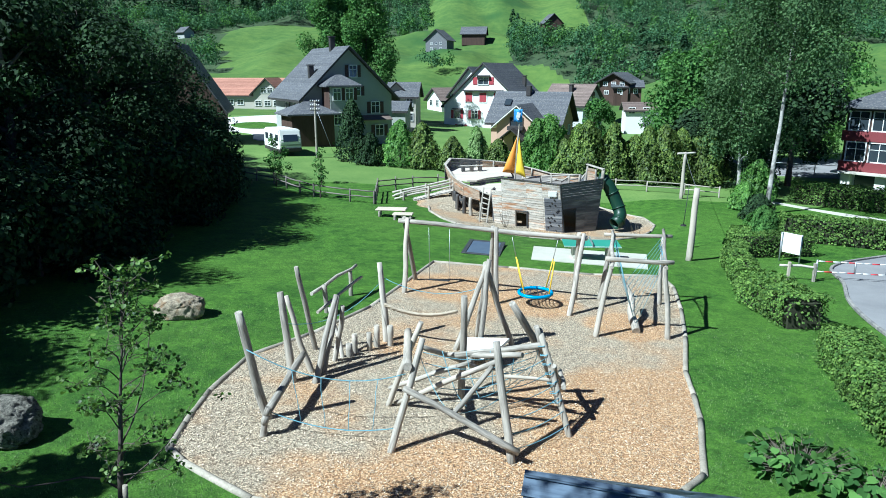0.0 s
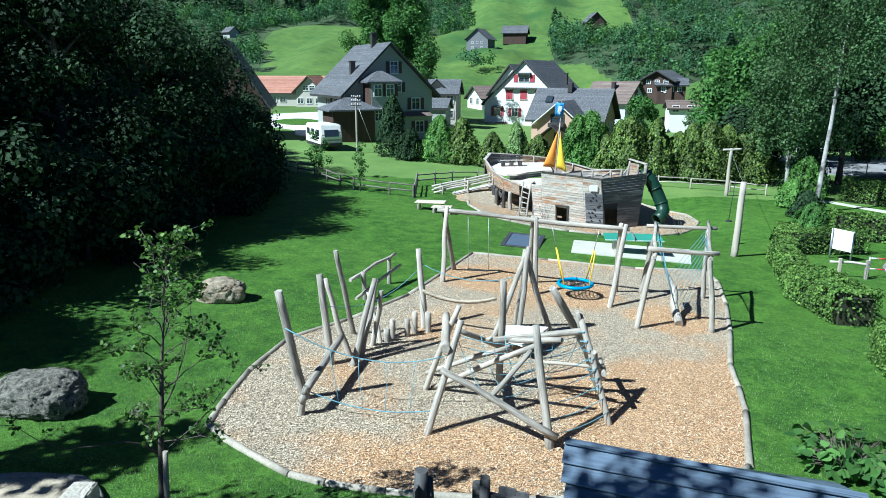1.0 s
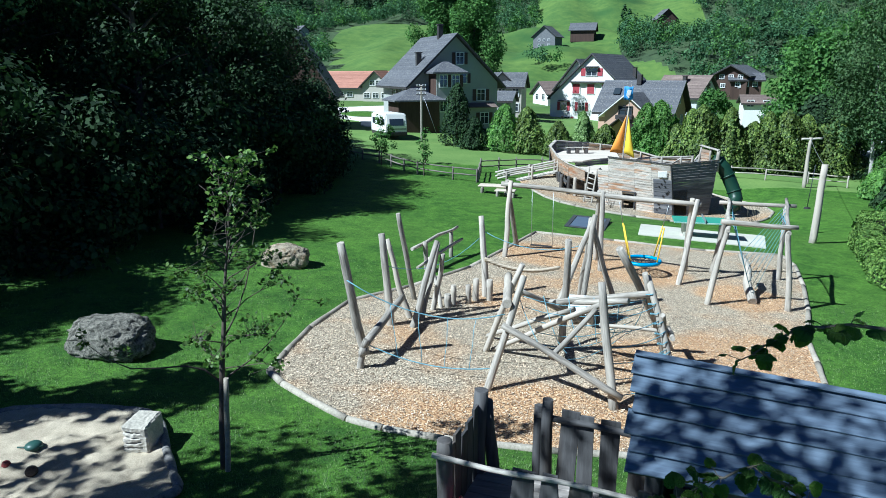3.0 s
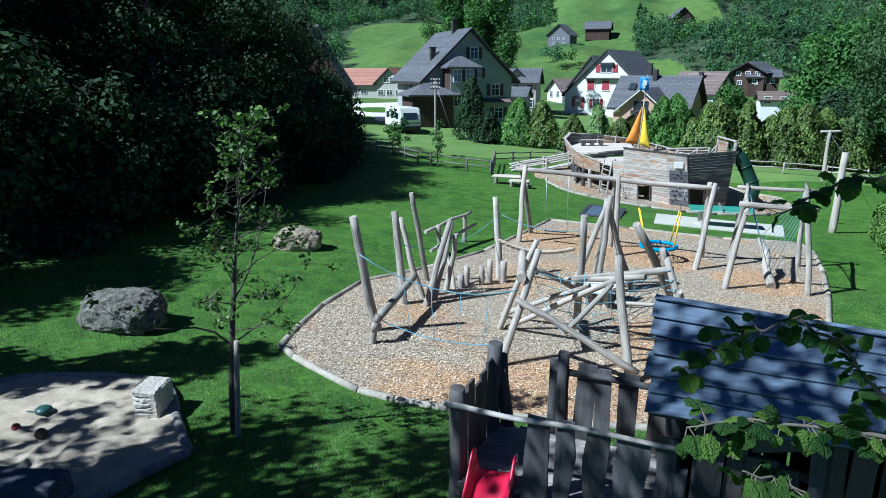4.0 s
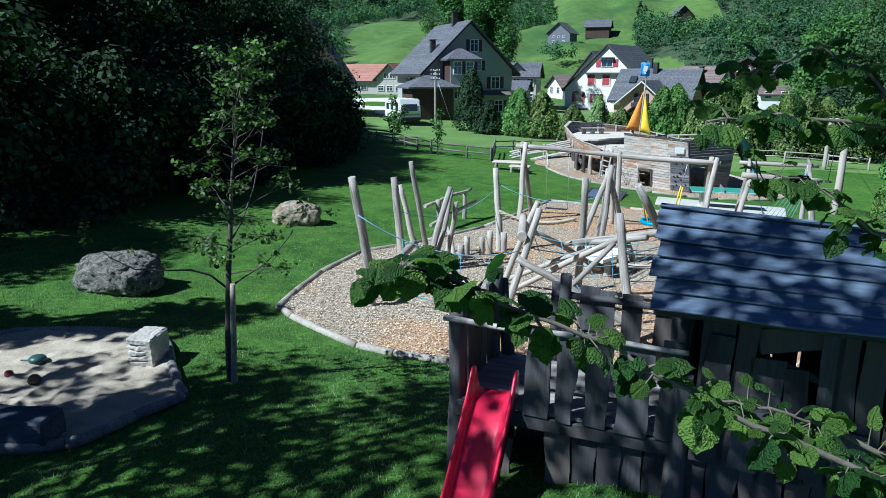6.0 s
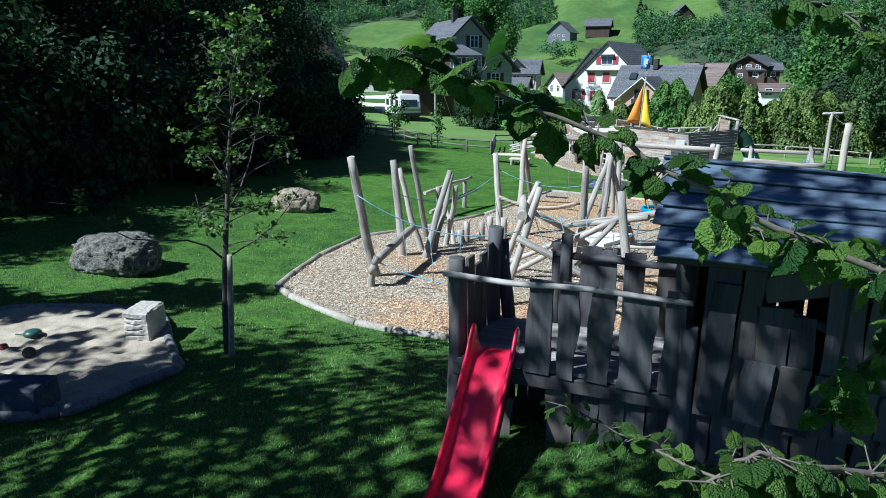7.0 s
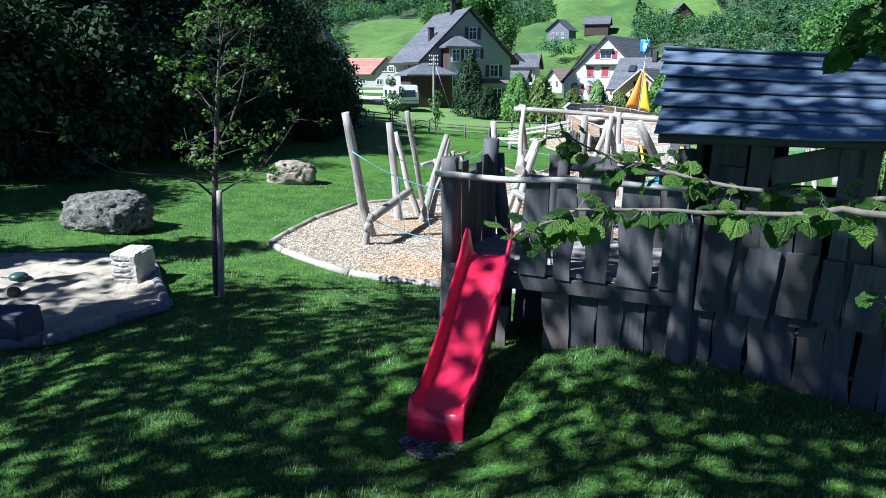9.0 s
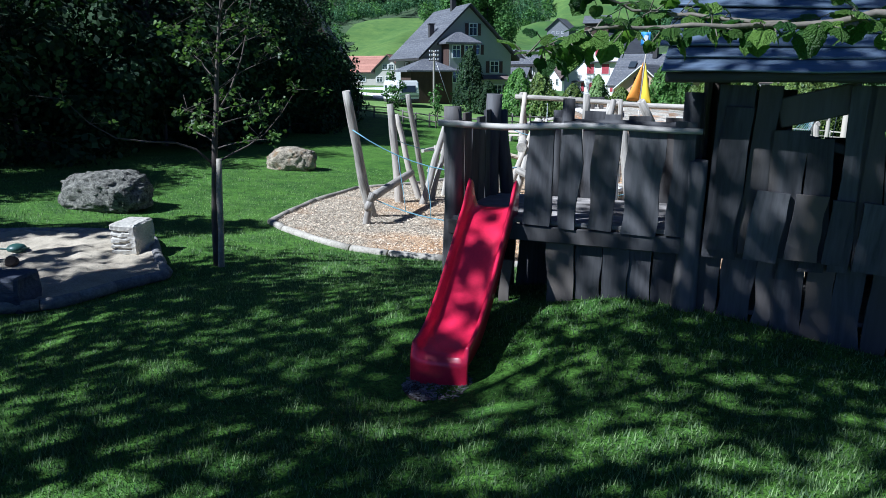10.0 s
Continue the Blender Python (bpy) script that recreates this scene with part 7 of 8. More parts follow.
def cone_shrub(name, at, height, r, seed, leaf, leaves, size, label, z=None, group="", power=0.75, category="shrub"):
    """A dense upright conifer or shrub: sprays of leaf on an uneven cone, with a stem inside."""
    rng = np.random.default_rng(seed)
    base = gz(*at) if z is None else Vector((*at, z))
    t = thing(name, base, label, category, group)
    bm = bmesh.new()
    tube(bm, [base - Vector((0, 0, 0.2)), base + Vector((0, 0, height * 0.9))], [r * 0.09, 0.02], 7)
    part("trunk", bm, BARK, t)
    h = rng.random(leaves) ** 0.85
    a = rng.uniform(0, 2 * math.pi, leaves)
    lump = np.array([noise.noise(Vector((math.cos(q) * 1.8 + seed, math.sin(q) * 1.8, k * height * 0.6))) + 0.6 * noise.noise(Vector((math.cos(q) * 4.5, math.sin(q) * 4.5 + seed, k * height * 1.3))) + 0.5 * noise.noise(Vector((math.cos(q) * 9, math.sin(q) * 9, k * height * 2.6 + seed))) for q, k in zip(a, h)])
    rad = r * np.clip(1 - h, 0, 1) ** power * (0.84 + 0.52 * lump) * (0.72 + 0.28 * rng.random(leaves) ** 0.5)
    rad *= np.clip((h + 0.05) / 0.12, 0.6, 1)
    pos = np.stack([base.x + rad * np.cos(a), base.y + rad * np.sin(a), base.z + 0.05 + h * height], 1)
    out = np.stack([np.cos(a), np.sin(a), np.full(leaves, 0.5)], 1)
    normal = out + rng.normal(scale=0.45, size=(leaves, 3))
    normal /= np.linalg.norm(normal, axis=1)[:, None]
    along = np.stack([np.cos(a) * 0.4, np.sin(a) * 0.4, np.ones(leaves)], 1) + rng.normal(scale=0.5, size=(leaves, 3))
    along -= normal * (along * normal).sum(1)[:, None]
    along /= np.linalg.norm(along, axis=1)[:, None]
    side = np.cross(normal, along)
    s = size * (0.6 + 0.8 * rng.random(leaves))[:, None]
    v = np.stack([pos - along * s * 0.5, pos + side * s * 0.3, pos + along * s * 0.6, pos - side * s * 0.3], 1).reshape(-1, 3)
    under(new("crown", mesh_from_arrays("crown", v, np.arange(4 * leaves).reshape(-1, 4), leaf)), t)
    return t


def hedge(name, path, width, height, seed, leaf, per_metre, size, label, kind=""):
    """A clipped hedge along plan points: leaves over a rounded box, around dark boxes that stand in for inner shade."""
    rng = np.random.default_rng(seed)
    t = thing(name, gz(*path[0]), label, "hedge", kind=kind)
    allv = []
    bm = bmesh.new()
    for (ax, ay), (bx, by) in zip(path, path[1:]):
        length = math.hypot(bx - ax, by - ay)
        n = int(length * per_metre)
        d = rng.random(n) * length
        ux, uy = (bx - ax) / length, (by - ay) / length
        cap = rng.random(n) < 0.16
        d = np.where(cap, np.where(d < length / 2, -0.22, length + 0.22) + rng.normal(scale=0.06, size=n), d)
        u = rng.uniform(-1, 1, n)
        top = rng.random(n) < width / (width + 2 * height * 0.9)
        z = np.where(top, 1.0, rng.random(n) ** 0.8)
        across = np.where(top | cap, u, np.sign(u)) * width / 2
        across *= np.where(z > 0.85, 0.93, 1) * (1 + 0.05 * rng.normal(size=n))
        x, y = ax + ux * d - uy * across, ay + uy * d + ux * across
        lump = np.array([noise.noise(Vector((p * 1.1, q * 1.1, r * 1.6 + seed))) + 0.6 * noise.noise(Vector((p * 3, q * 3, r * 4))) for p, q, r in zip(x, y, z)])
        g = np.array([ground_z(p, q) for p, q in zip(x, y)])
        pos = np.stack([x - uy * np.sign(across) * lump * 0.12, y + ux * np.sign(across) * lump * 0.12, g + 0.06 + z * height * (1 + 0.10 * lump) + rng.normal(scale=0.02, size=n)], 1)
        normal = np.stack([np.where(top, 0, -uy * np.sign(across)), np.where(top, 0, ux * np.sign(across)), np.where(top, 1, 0.35)], 1) + (cap * np.sign(d - length / 2))[:, None] * np.array([[ux, uy, 0]]) + rng.normal(scale=0.55, size=(n, 3))
        normal /= np.linalg.norm(normal, axis=1)[:, None]
        along = rng.normal(size=(n, 3))
        along -= normal * (along * normal).sum(1)[:, None]
        along /= np.linalg.norm(along, axis=1)[:, None]
        side = np.cross(normal, along)
        s = size * (0.6 + 0.8 * rng.random(n))[:, None]
        allv.append(np.stack([pos - along * s * 0.5, pos + side * s * 0.36 + normal * s * 0.12, pos + along * s * 0.55, pos - side * s * 0.36 + normal * s * 0.12], 1).reshape(-1, 3))
        # solid dark boxes fill the core, as shade between the leaves
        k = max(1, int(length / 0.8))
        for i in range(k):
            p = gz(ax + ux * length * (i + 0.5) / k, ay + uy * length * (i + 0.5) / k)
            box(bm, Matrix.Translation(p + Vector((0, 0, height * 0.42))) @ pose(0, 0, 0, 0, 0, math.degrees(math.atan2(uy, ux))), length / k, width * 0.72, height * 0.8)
    part("inner_growth", bm, surface("hedge_core_shade", (0.045, 0.05, 0.025), (0.02, 0.022, 0.012), 0.95, 6, 40, bump=0.6), t)
    v = np.concatenate(allv)
    under(new("foliage", mesh_from_arrays("foliage", v, np.arange(len(v)).reshape(-1, 4), leaf)), t)
    return t


# the dark wood along the lawn; the last tree, unseen, is added for shade
WOOD = [(-21.8, 52.0, 10.0, 4.4), (-19.2, 44.5, 10.5, 4.2), (-25.5, 46.0, 13.5, 5.0), (-18.4, 37.0, 12, 4.4), (-24.5, 37.0, 16, 5.5), (-18.0, 29.5, 12.5, 4.2), (-24.0, 28.5, 17, 5.4),
        (-22.5, 21.5, 14, 4.6), (-28.5, 56.0, 13, 5.0), (-31.0, 40.0, 19, 6.0), (-30.5, 24.0, 21, 5.8), (-27.0, 19.5, 18, 5.0), (-29.5, 32.5, 21, 5.6), (-33.5, 20.0, 21, 5.8), (-26.5, 41.5, 17, 5.0), (-27.0, 63.0, 9.5, 4.2), (-37.0, 50.0, 18, 6.0), (-36.0, 30.0, 21, 6.0), (-28.5, 15.0, 15, 5.0), (-25.0, 16.0, 15, 3.8)]
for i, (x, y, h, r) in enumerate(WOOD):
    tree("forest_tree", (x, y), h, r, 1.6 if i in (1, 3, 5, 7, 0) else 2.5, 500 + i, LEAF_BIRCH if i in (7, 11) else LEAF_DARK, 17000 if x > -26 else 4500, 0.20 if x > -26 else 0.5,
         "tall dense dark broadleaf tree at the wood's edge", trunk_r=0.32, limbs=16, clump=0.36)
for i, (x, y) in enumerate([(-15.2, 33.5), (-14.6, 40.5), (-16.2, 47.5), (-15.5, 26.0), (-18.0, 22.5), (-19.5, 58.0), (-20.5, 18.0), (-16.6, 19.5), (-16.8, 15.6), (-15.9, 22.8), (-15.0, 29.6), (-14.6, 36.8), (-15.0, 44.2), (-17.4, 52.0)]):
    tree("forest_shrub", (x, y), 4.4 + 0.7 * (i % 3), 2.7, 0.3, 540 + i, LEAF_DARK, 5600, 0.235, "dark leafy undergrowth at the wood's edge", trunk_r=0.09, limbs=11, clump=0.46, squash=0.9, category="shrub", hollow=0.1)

# unseen trees added beside and behind the camera to dapple the near lawn
for i, (x, y, h, r, lo, leaves, size, lean) in enumerate([(-9.0, -0.5, 12.0, 4.2, 4.5, 4000, 0.215, (0, 0)), (-4.2, -0.4, 6.3, 1.2, 4.5, 900, 0.18, (0, 0)), (-9.6, 3.6, 11.0, 2.8, 6.0, 2200, 0.21, (0, 0)), (-21.4, 10.6, 13.0, 3.4, 5.0, 15000, 0.21, (0, 0)),
                                                           (-13.4, 2.9, 12.0, 2.6, 5.0, 1700, 0.3, (0, 0)), (-14.5, 7.5, 10.5, 1.7, 5.5, 1900, 0.3, (0, 0)), (-6.0, 0.8, 12.4, 2.4, 8.8, 1150, 0.19, (1.4, 1.5)), (-4.2, 1.35, 9.6, 1.5, 6.8, 1300, 0.17, (0, 0)),
                                                           (-2.9, 0.2, 9.8, 1.0, 8.0, 900, 0.18, (0.4, 0.8)), (-4.6, -0.3, 11.0, 1.1, 9.0, 900, 0.18, (1.4, 1.7))]):
    tree("unseen_shade_tree", (x, y), h, r, lo, 560 + i, LEAF_MID, leaves, size, "unseen leafy tree added to shade the near lawn", trunk_r=0.2 if i in (0, 2, 3, 4, 5) else 0.08, limbs=16, clump=0.40 if i > 5 else 0.30, lean=lean)

# young staked tree on the lawn
LEAF_SHAPE = [(0, 0, 0), (0.34, -0.06, 0.05), (0.60, 0.24, 0.08), (0.54, 0.60, 0.03), (0.25, 0.90, -0.07), (0, 1.12, -0.20), (-0.25, 0.90, -0.07), (-0.54, 0.60, 0.03), (-0.60, 0.24, 0.08), (-0.34, -0.06, 0.05),
              (0, 0.30, -0.02), (0, 0.65, -0.05)]
LEAF_FACES = [(0, 1, 10), (1, 2, 10), (2, 3, 11), (2, 11, 10), (3, 4, 11), (4, 5, 11), (5, 6, 11), (6, 7, 11), (7, 8, 10), (7, 10, 11), (8, 9, 10), (9, 0, 10)]


def shaped_leaves(rng, stems, ways, size):
    """Arrays for leaves of true outline, hanging from points, each along its way."""
    shape = np.array(LEAF_SHAPE)
    n = len(stems)
    along = ways + rng.normal(scale=0.45, size=(n, 3)) + np.array([0, 0, -0.35])
    along /= np.linalg.norm(along, axis=1)[:, None]
    up = rng.normal(scale=0.5, size=(n, 3)) + np.array([0, 0, 1.0])
    up -= along * (along * up).sum(1)[:, None]
    up /= np.linalg.norm(up, axis=1)[:, None]
    side = np.cross(along, up)
    s = (size * (0.65 + 0.7 * rng.random(n)))[:, None, None]
    v = stems[:, None, :] + s * (shape[None, :, 0:1] * side[:, None, :] + shape[None, :, 1:2] * along[:, None, :] + shape[None, :, 2:3] * up[:, None, :])
    f = (np.arange(n) * len(shape))[:, None, None] + np.array(LEAF_FACES)[None]
    return v.reshape(-1, 3), f.reshape(-1, 3)


def young_tree():
    rnd, rng = random.Random(8), np.random.default_rng(8)
    base = gz(-4.93, 9.31)
    t = thing("young_tree", base, "slender staked young maple with sparse leaves", "tree")
    bm = bmesh.new()
    stem = [base - Vector((0, 0, 0.2)), Vector((-4.90, 9.31, 0.8)), Vector((-4.85, 9.31, 1.38)), Vector((-4.80, 9.31, 1.95)), Vector((-4.74, 9.32, 2.44)),
            Vector((-4.70, 9.34, 2.95)), Vector((-4.65, 9.36, 3.40)), Vector((-4.60, 9.40, 3.85)), Vector((-4.55, 9.42, 4.30)), Vector((-4.50, 9.45, 4.75))]
    tube(bm, stem, [0.050, 0.047, 0.045, 0.042, 0.036, 0.028, 0.020, 0.014, 0.010, 0.006], 8, 0.1, 2)
    tips, ways = [], []

    def clump(p, n, spread):
        for _ in range(n):
            tips.append(p + Vector((rnd.gauss(0, spread), rnd.gauss(0, spread), rnd.gauss(0, spread * 0.8))))
            ways.append(Vector((rnd.gauss(0, 1), rnd.gauss(0, 1), -0.2)))

    def limb(path, r, seed, bare):
        """A limb with short side twigs, leafy past a bare part."""
        n = len(path)
        tube(bm, path, [r * (1 - 0.8 * q / (n - 1)) for q in range(n)], 5)
        for q in range(1, n):
            if q / (n - 1) < bare:
                continue
            for _ in range(2):
                e = path[q] + Vector((rnd.gauss(0, 0.16), rnd.gauss(0, 0.16), rnd.uniform(-0.04, 0.22)))
                tube(bm, [path[q], e], [0.005, 0.0025], 4)
                if rnd.random() < 0.72:
                    clump(e, 10, 0.042)
        clump(path[-1], 16, 0.055)

    # the two long low limbs
    limb([Vector(p) for p in ((-4.84, 9.31, 1.60), (-5.05, 9.22, 1.83), (-5.28, 9.10, 1.93), (-5.60, 8.90, 1.96), (-5.90, 8.70, 2.02), (-6.15, 8.54, 2.22), (-6.38, 8.39, 2.54))], 0.020, 1, 0.72)
    limb([Vector(p) for p in ((-4.82, 9.31, 1.62), (-4.66, 9.50, 1.74), (-4.50, 9.72, 1.84), (-4.33, 9.95, 2.00), (-4.15, 10.18, 2.28), (-3.98, 10.39, 2.63))], 0.017, 2, 0.75)
    # the limb that rises beside the leader
    limb([Vector(p) for p in ((-4.76, 9.32, 2.30), (-4.62, 9.50, 2.62), (-4.52, 9.72, 3.05), (-4.48, 9.88, 3.45), (-4.45, 10.0, 3.82), (-4.43, 10.1, 4.17))], 0.016, 3, 0.35)
    for i in range(30):
        f = 0.30 + 0.69 * (i + rnd.random() * 0.6) / 30
        k = min(8, int(f * 9))
        s = stem[k].lerp(stem[k + 1], f * 9 - k)
        a = i * 2.4 + rnd.uniform(-0.4, 0.4)
        out = (1.05 - 0.85 * max(0.0, f - 0.3) / 0.7) * rnd.uniform(0.6, 1.05)
        rise = (0.55 if f > 0.45 else 0.15) * rnd.uniform(0.5, 1.3)
        limb(bent(s, s + Vector((math.cos(a) * out + 0.10, math.sin(a) * out + 0.10, rise)), 6, -0.04, 0.18, i), 0.012, i, 0.55)
    part("trunk", bm, BARK, t)
    v, f = shaped_leaves(rng, np.array(tips), np.array(ways), 0.048)
    under(new("leaves", mesh_from_arrays("leaves", v, f, LEAF_YOUNG)), t)
    log("stake", gz(-4.84, 9.25, -0.3), (-4.73, 9.25, 1.70), 0.045, 0.042, t, KERBWOOD, seed=600, sway=0.01, label="round grey wooden stake")
    part("tie", tube(bmesh.new(), [Vector((-4.86, 9.30, 1.5)), Vector((-4.74, 9.25, 1.48))], 0.022, 6), RUBBER, t)


young_tree()


def lime_tree():
    """The big lime whose leafy twigs hang before the hut."""
    rnd, rng = random.Random(12), np.random.default_rng(12)
    t = thing("lime_tree", gz(3.6, 0.4), "large lime tree with fresh green leaves on hanging twigs", "tree")
    root = Vector((3.6, 0.4, ground_z(3.6, 0.4)))
    bm = tube(bmesh.new(), bent(root - Vector((0, 0, 0.3)), root + Vector((0.3, -0.6, 9.5)), 9, 0, 0.3, 3), [0.30, 0.24, 0.22, 0.2, 0.18, 0.15, 0.12, 0.08, 0.04], 10, 0.15, 5)
    part("trunk", bm, BARK, t)
    kinds = []
    for k in range(5):
        outline = [(0.0, 0.02), (0.14, -0.10), (0.32, -0.12), (0.47, -0.02), (0.57, 0.11), (0.62, 0.25), (0.60, 0.40), (0.58, 0.53), (0.48, 0.66), (0.41, 0.77), (0.29, 0.88), (0.19, 0.93), (0.08, 1.01), (0.0, 1.06)]
        ring = outline + [(-x, y) for x, y in outline[-2:0:-1]]
        verts = []
        for i, (x, y) in enumerate(ring):
            tooth = 1.0 + (0.022 if i % 2 else -0.018)
            verts.append((x * tooth, 0.45 + (y - 0.45) * tooth, 0))
        verts += [(x * 0.5, 0.12 + y * 0.80, 0) for x, y in ring] + [(0, 0.25, 0), (0, 0.5, 0), (0, 0.75, 0)]
        verts = [(x, y, (0.05 + 0.04 * k) * abs(x) - (0.45 + 0.12 * k) * x * x - 0.42 * (y - 0.15) ** 2 + 0.11 * noise.noise(Vector((x * 3.2 + k * 9, y * 3.2, k))) + 0.05 * math.sin(y * 16 + 5 * abs(x)) * abs(x)) for x, y, z in verts]
        m = len(ring)
        faces = [(i, (i + 1) % m, m + (i + 1) % m, m + i) for i in range(m)]
        mid = [0 if y < 0.3 else 1 if y < 0.7 else 2 for x, y in ring]
        faces += [(m + i, m + (i + 1) % m, 2 * m + mid[i]) for i in range(m)]
        faces += [(m + (i + 1) % m, 2 * m + mid[(i + 1) % m], 2 * m + mid[i]) for i in range(m) if mid[i] != mid[(i + 1) % m]]
        kinds.append(mesh_of("leaf", verts, faces, LEAF_LIME, True))
    twigs = [  # the twig's line, how many leaves
        ([(1.9, 1.2, 3.75), (0.95, 1.54, 3.74), (0.60, 1.54, 3.87), (0.30, 1.54, 3.99), (0.07, 1.54, 4.13), (-0.18, 1.51, 4.22), (-0.36, 1.49, 4.30), (-0.44, 1.47, 4.29)], 111),
        ([(2.0, 1.5, 3.05), (1.05, 1.97, 3.00), (0.66, 2.10, 2.99), (0.40, 2.22, 3.02), (0.18, 2.34, 3.06), (-0.02, 2.36, 3.13)], 66),
        ([(2.0, 1.4, 2.95), (0.72, 1.86, 3.00), (0.51, 1.90, 2.98), (0.22, 1.92, 2.98), (0.01, 1.89, 2.96), (-0.11, 1.84, 2.91)], 60),
        ([(1.8, 0.9, 3.8), (0.80, 1.32, 3.55), (0.53, 1.29, 3.57), (0.39, 1.20, 3.62), (0.29, 1.16, 3.66), (0.20, 1.13, 3.62)], 69),
        ([(1.9, 1.2, 4.1), (0.90, 1.75, 3.72), (0.66, 1.77, 3.84), (0.48, 1.75, 3.90), (0.30, 1.74, 3.91)], 48),
        ([(2.2, 1.5, 4.7), (1.20, 2.3, 4.35), (1.04, 2.45, 4.50), (0.87, 2.48, 4.70), (0.72, 2.47, 4.78), (0.55, 2.43, 4.72), (0.36, 2.37, 4.62)], 54),
        ([(2.2, 1.3, 4.3), (1.10, 2.0, 4.15), (0.92, 2.05, 4.24), (0.73, 2.03, 4.32), (0.61, 2.06, 4.42), (0.46, 2.04, 4.45)], 51),
        ([(2.4, 1.8, 5.4), (1.15, 2.85, 5.22), (0.92, 2.81, 5.19), (0.72, 2.75, 5.08)], 36),
        ([(2.0, 1.2, 4.9), (0.95, 2.1, 4.55), (0.75, 2.11, 4.57), (0.51, 2.07, 4.60), (0.32, 2.03, 4.58)], 42),
        ([(1.7, 1.5, 4.0), (0.98, 1.90, 3.76), (0.82, 1.95, 3.62), (0.74, 1.95, 3.50), (0.69, 1.93, 3.38)], 48),
        ([(1.6, 1.9, 3.1), (1.08, 2.05, 2.90), (0.97, 2.06, 2.80), (0.87, 2.02, 2.72)], 24)]
    for i, (line, count) in enumerate(twigs):
        pts = [Vector(p) for p in line]
        fine = []
        for a, b in zip(pts, pts[1:]):
            fine += [a.lerp(b, k / 4) + Vector((rnd.gauss(0, 0.006), rnd.gauss(0, 0.006), rnd.gauss(0, 0.006))) for k in range(4)]
        fine.append(pts[-1])
        n = len(fine)
        fine.insert(0, root + Vector((0.1, -0.2, max(2.5, fine[0].z - 0.6))))
        n += 1
        bm = tube(bmesh.new(), fine, [0.009 * (1 - k / n) + 0.002 for k in range(n)], 6, 0.1, i)
        spots = []
        count = int(count * 1.3)
        for k in range(count):
            f = 0.24 + 0.76 * (k + rnd.random()) / count
            f = min(0.999, 0.65 * round(f * 13) / 13 + 0.35 * f)
            j = min(n - 2, int(f * (n - 1)))
            p = fine[j].lerp(fine[j + 1], f * (n - 1) - j)
            way = Vector((rnd.gauss(0, 0.7), rnd.gauss(0, 0.7), rnd.gauss(-0.1, 0.5))).normalized()
            q = p + way * rnd.uniform(0.012, 0.06)
            tube(bm, [p, q], [0.0022, 0.0014], 4, cap=False)
            spots.append((q, way))
        br = part("twig", bm, TWIG, t)
        for q, way in spots:
            s = rnd.uniform(0.030, 0.072) * (0.82 if i in (1, 2) else 0.78 if i == 3 else 0.92)
            along = (way + Vector((rnd.gauss(0, 0.3), rnd.gauss(0, 0.3), -0.25))).normalized()
            up = Vector((rnd.gauss(0, 0.45), rnd.gauss(-0.1, 0.45), 1.0))
            up = (up - along * up.dot(along)).normalized()
            side = along.cross(up)
            lf = new("leaf", rnd.choice(kinds))
            lf.matrix_basis = Matrix.Translation(q) @ Matrix((side, along, up)).transposed().to_4x4() @ Matrix.Diagonal((s * rnd.uniform(0.85, 1.15), s, s * rnd.uniform(0.7, 1.7), 1))
            under(lf, br)
    # the crown overhead
    cs = [(5.4 + rnd.gauss(0, 1.3), -3.8 + rnd.gauss(0, 1.1), 8.5 + rnd.gauss(0, 1.3)) for _ in range(26)]
    leafy("crown", rng, cs, [1.0] * 26, 5000, 0.16, LEAF_MID, t)


lime_tree()

# leafy plants at the lawn's near edge
def broad_plant(at, count, spread, height, size, label):
    rnd, rng = random.Random(int(at[0] * 10)), np.random.default_rng(3)
    base = gz(*at)
    t = thing("broad_leaf_plant", base, label, "plant")
    bm = bmesh.new()
    tips, ways = [], []
    for k in range(count):
        a, r = rnd.uniform(0, 6.28), spread * math.sqrt(rnd.random())
        e = base + Vector((r * math.cos(a), r * math.sin(a), height * rnd.uniform(0.5, 1.0)))
        tube(bm, bent(base + Vector((r * 0.3 * math.cos(a), r * 0.3 * math.sin(a), 0)), e, 4, -0.05), [0.012, 0.01, 0.008, 0.006], 4)
        tips.append(e)
        ways.append(Vector((math.cos(a), math.sin(a), -0.1)))
    part("undergrowth", bm, TWIG, t)
    v, f = shaped_leaves(rng, np.array(tips), np.array(ways), size)
    under(new("leaves", mesh_from_arrays("leaves", v, f, LEAF_MID)), t)


broad_plant((7.8, 13.7), 190, 1.1, 0.55, 0.19, "clump of big-leaved plants at the lawn's edge")
broad_plant((9.0, 12.9), 110, 0.9, 0.45, 0.18, "clump of big-leaved plants at the lawn's edge")

# shrubs and saplings by the fence
for i, (x, y, h, r, n) in enumerate([(-12.6, 52.6, 3.4, 1.0, 900), (-8.6, 48.6, 2.1, 0.55, 260), (-9.6, 55.0, 2.4, 0.6, 260)]):
    tree("sapling", (x, y), h, r, 0.8, 620 + i, LEAF_MID, n, 0.16, "thin leafy sapling beside the lawn fence", trunk_r=0.05, limbs=8, clump=0.4)

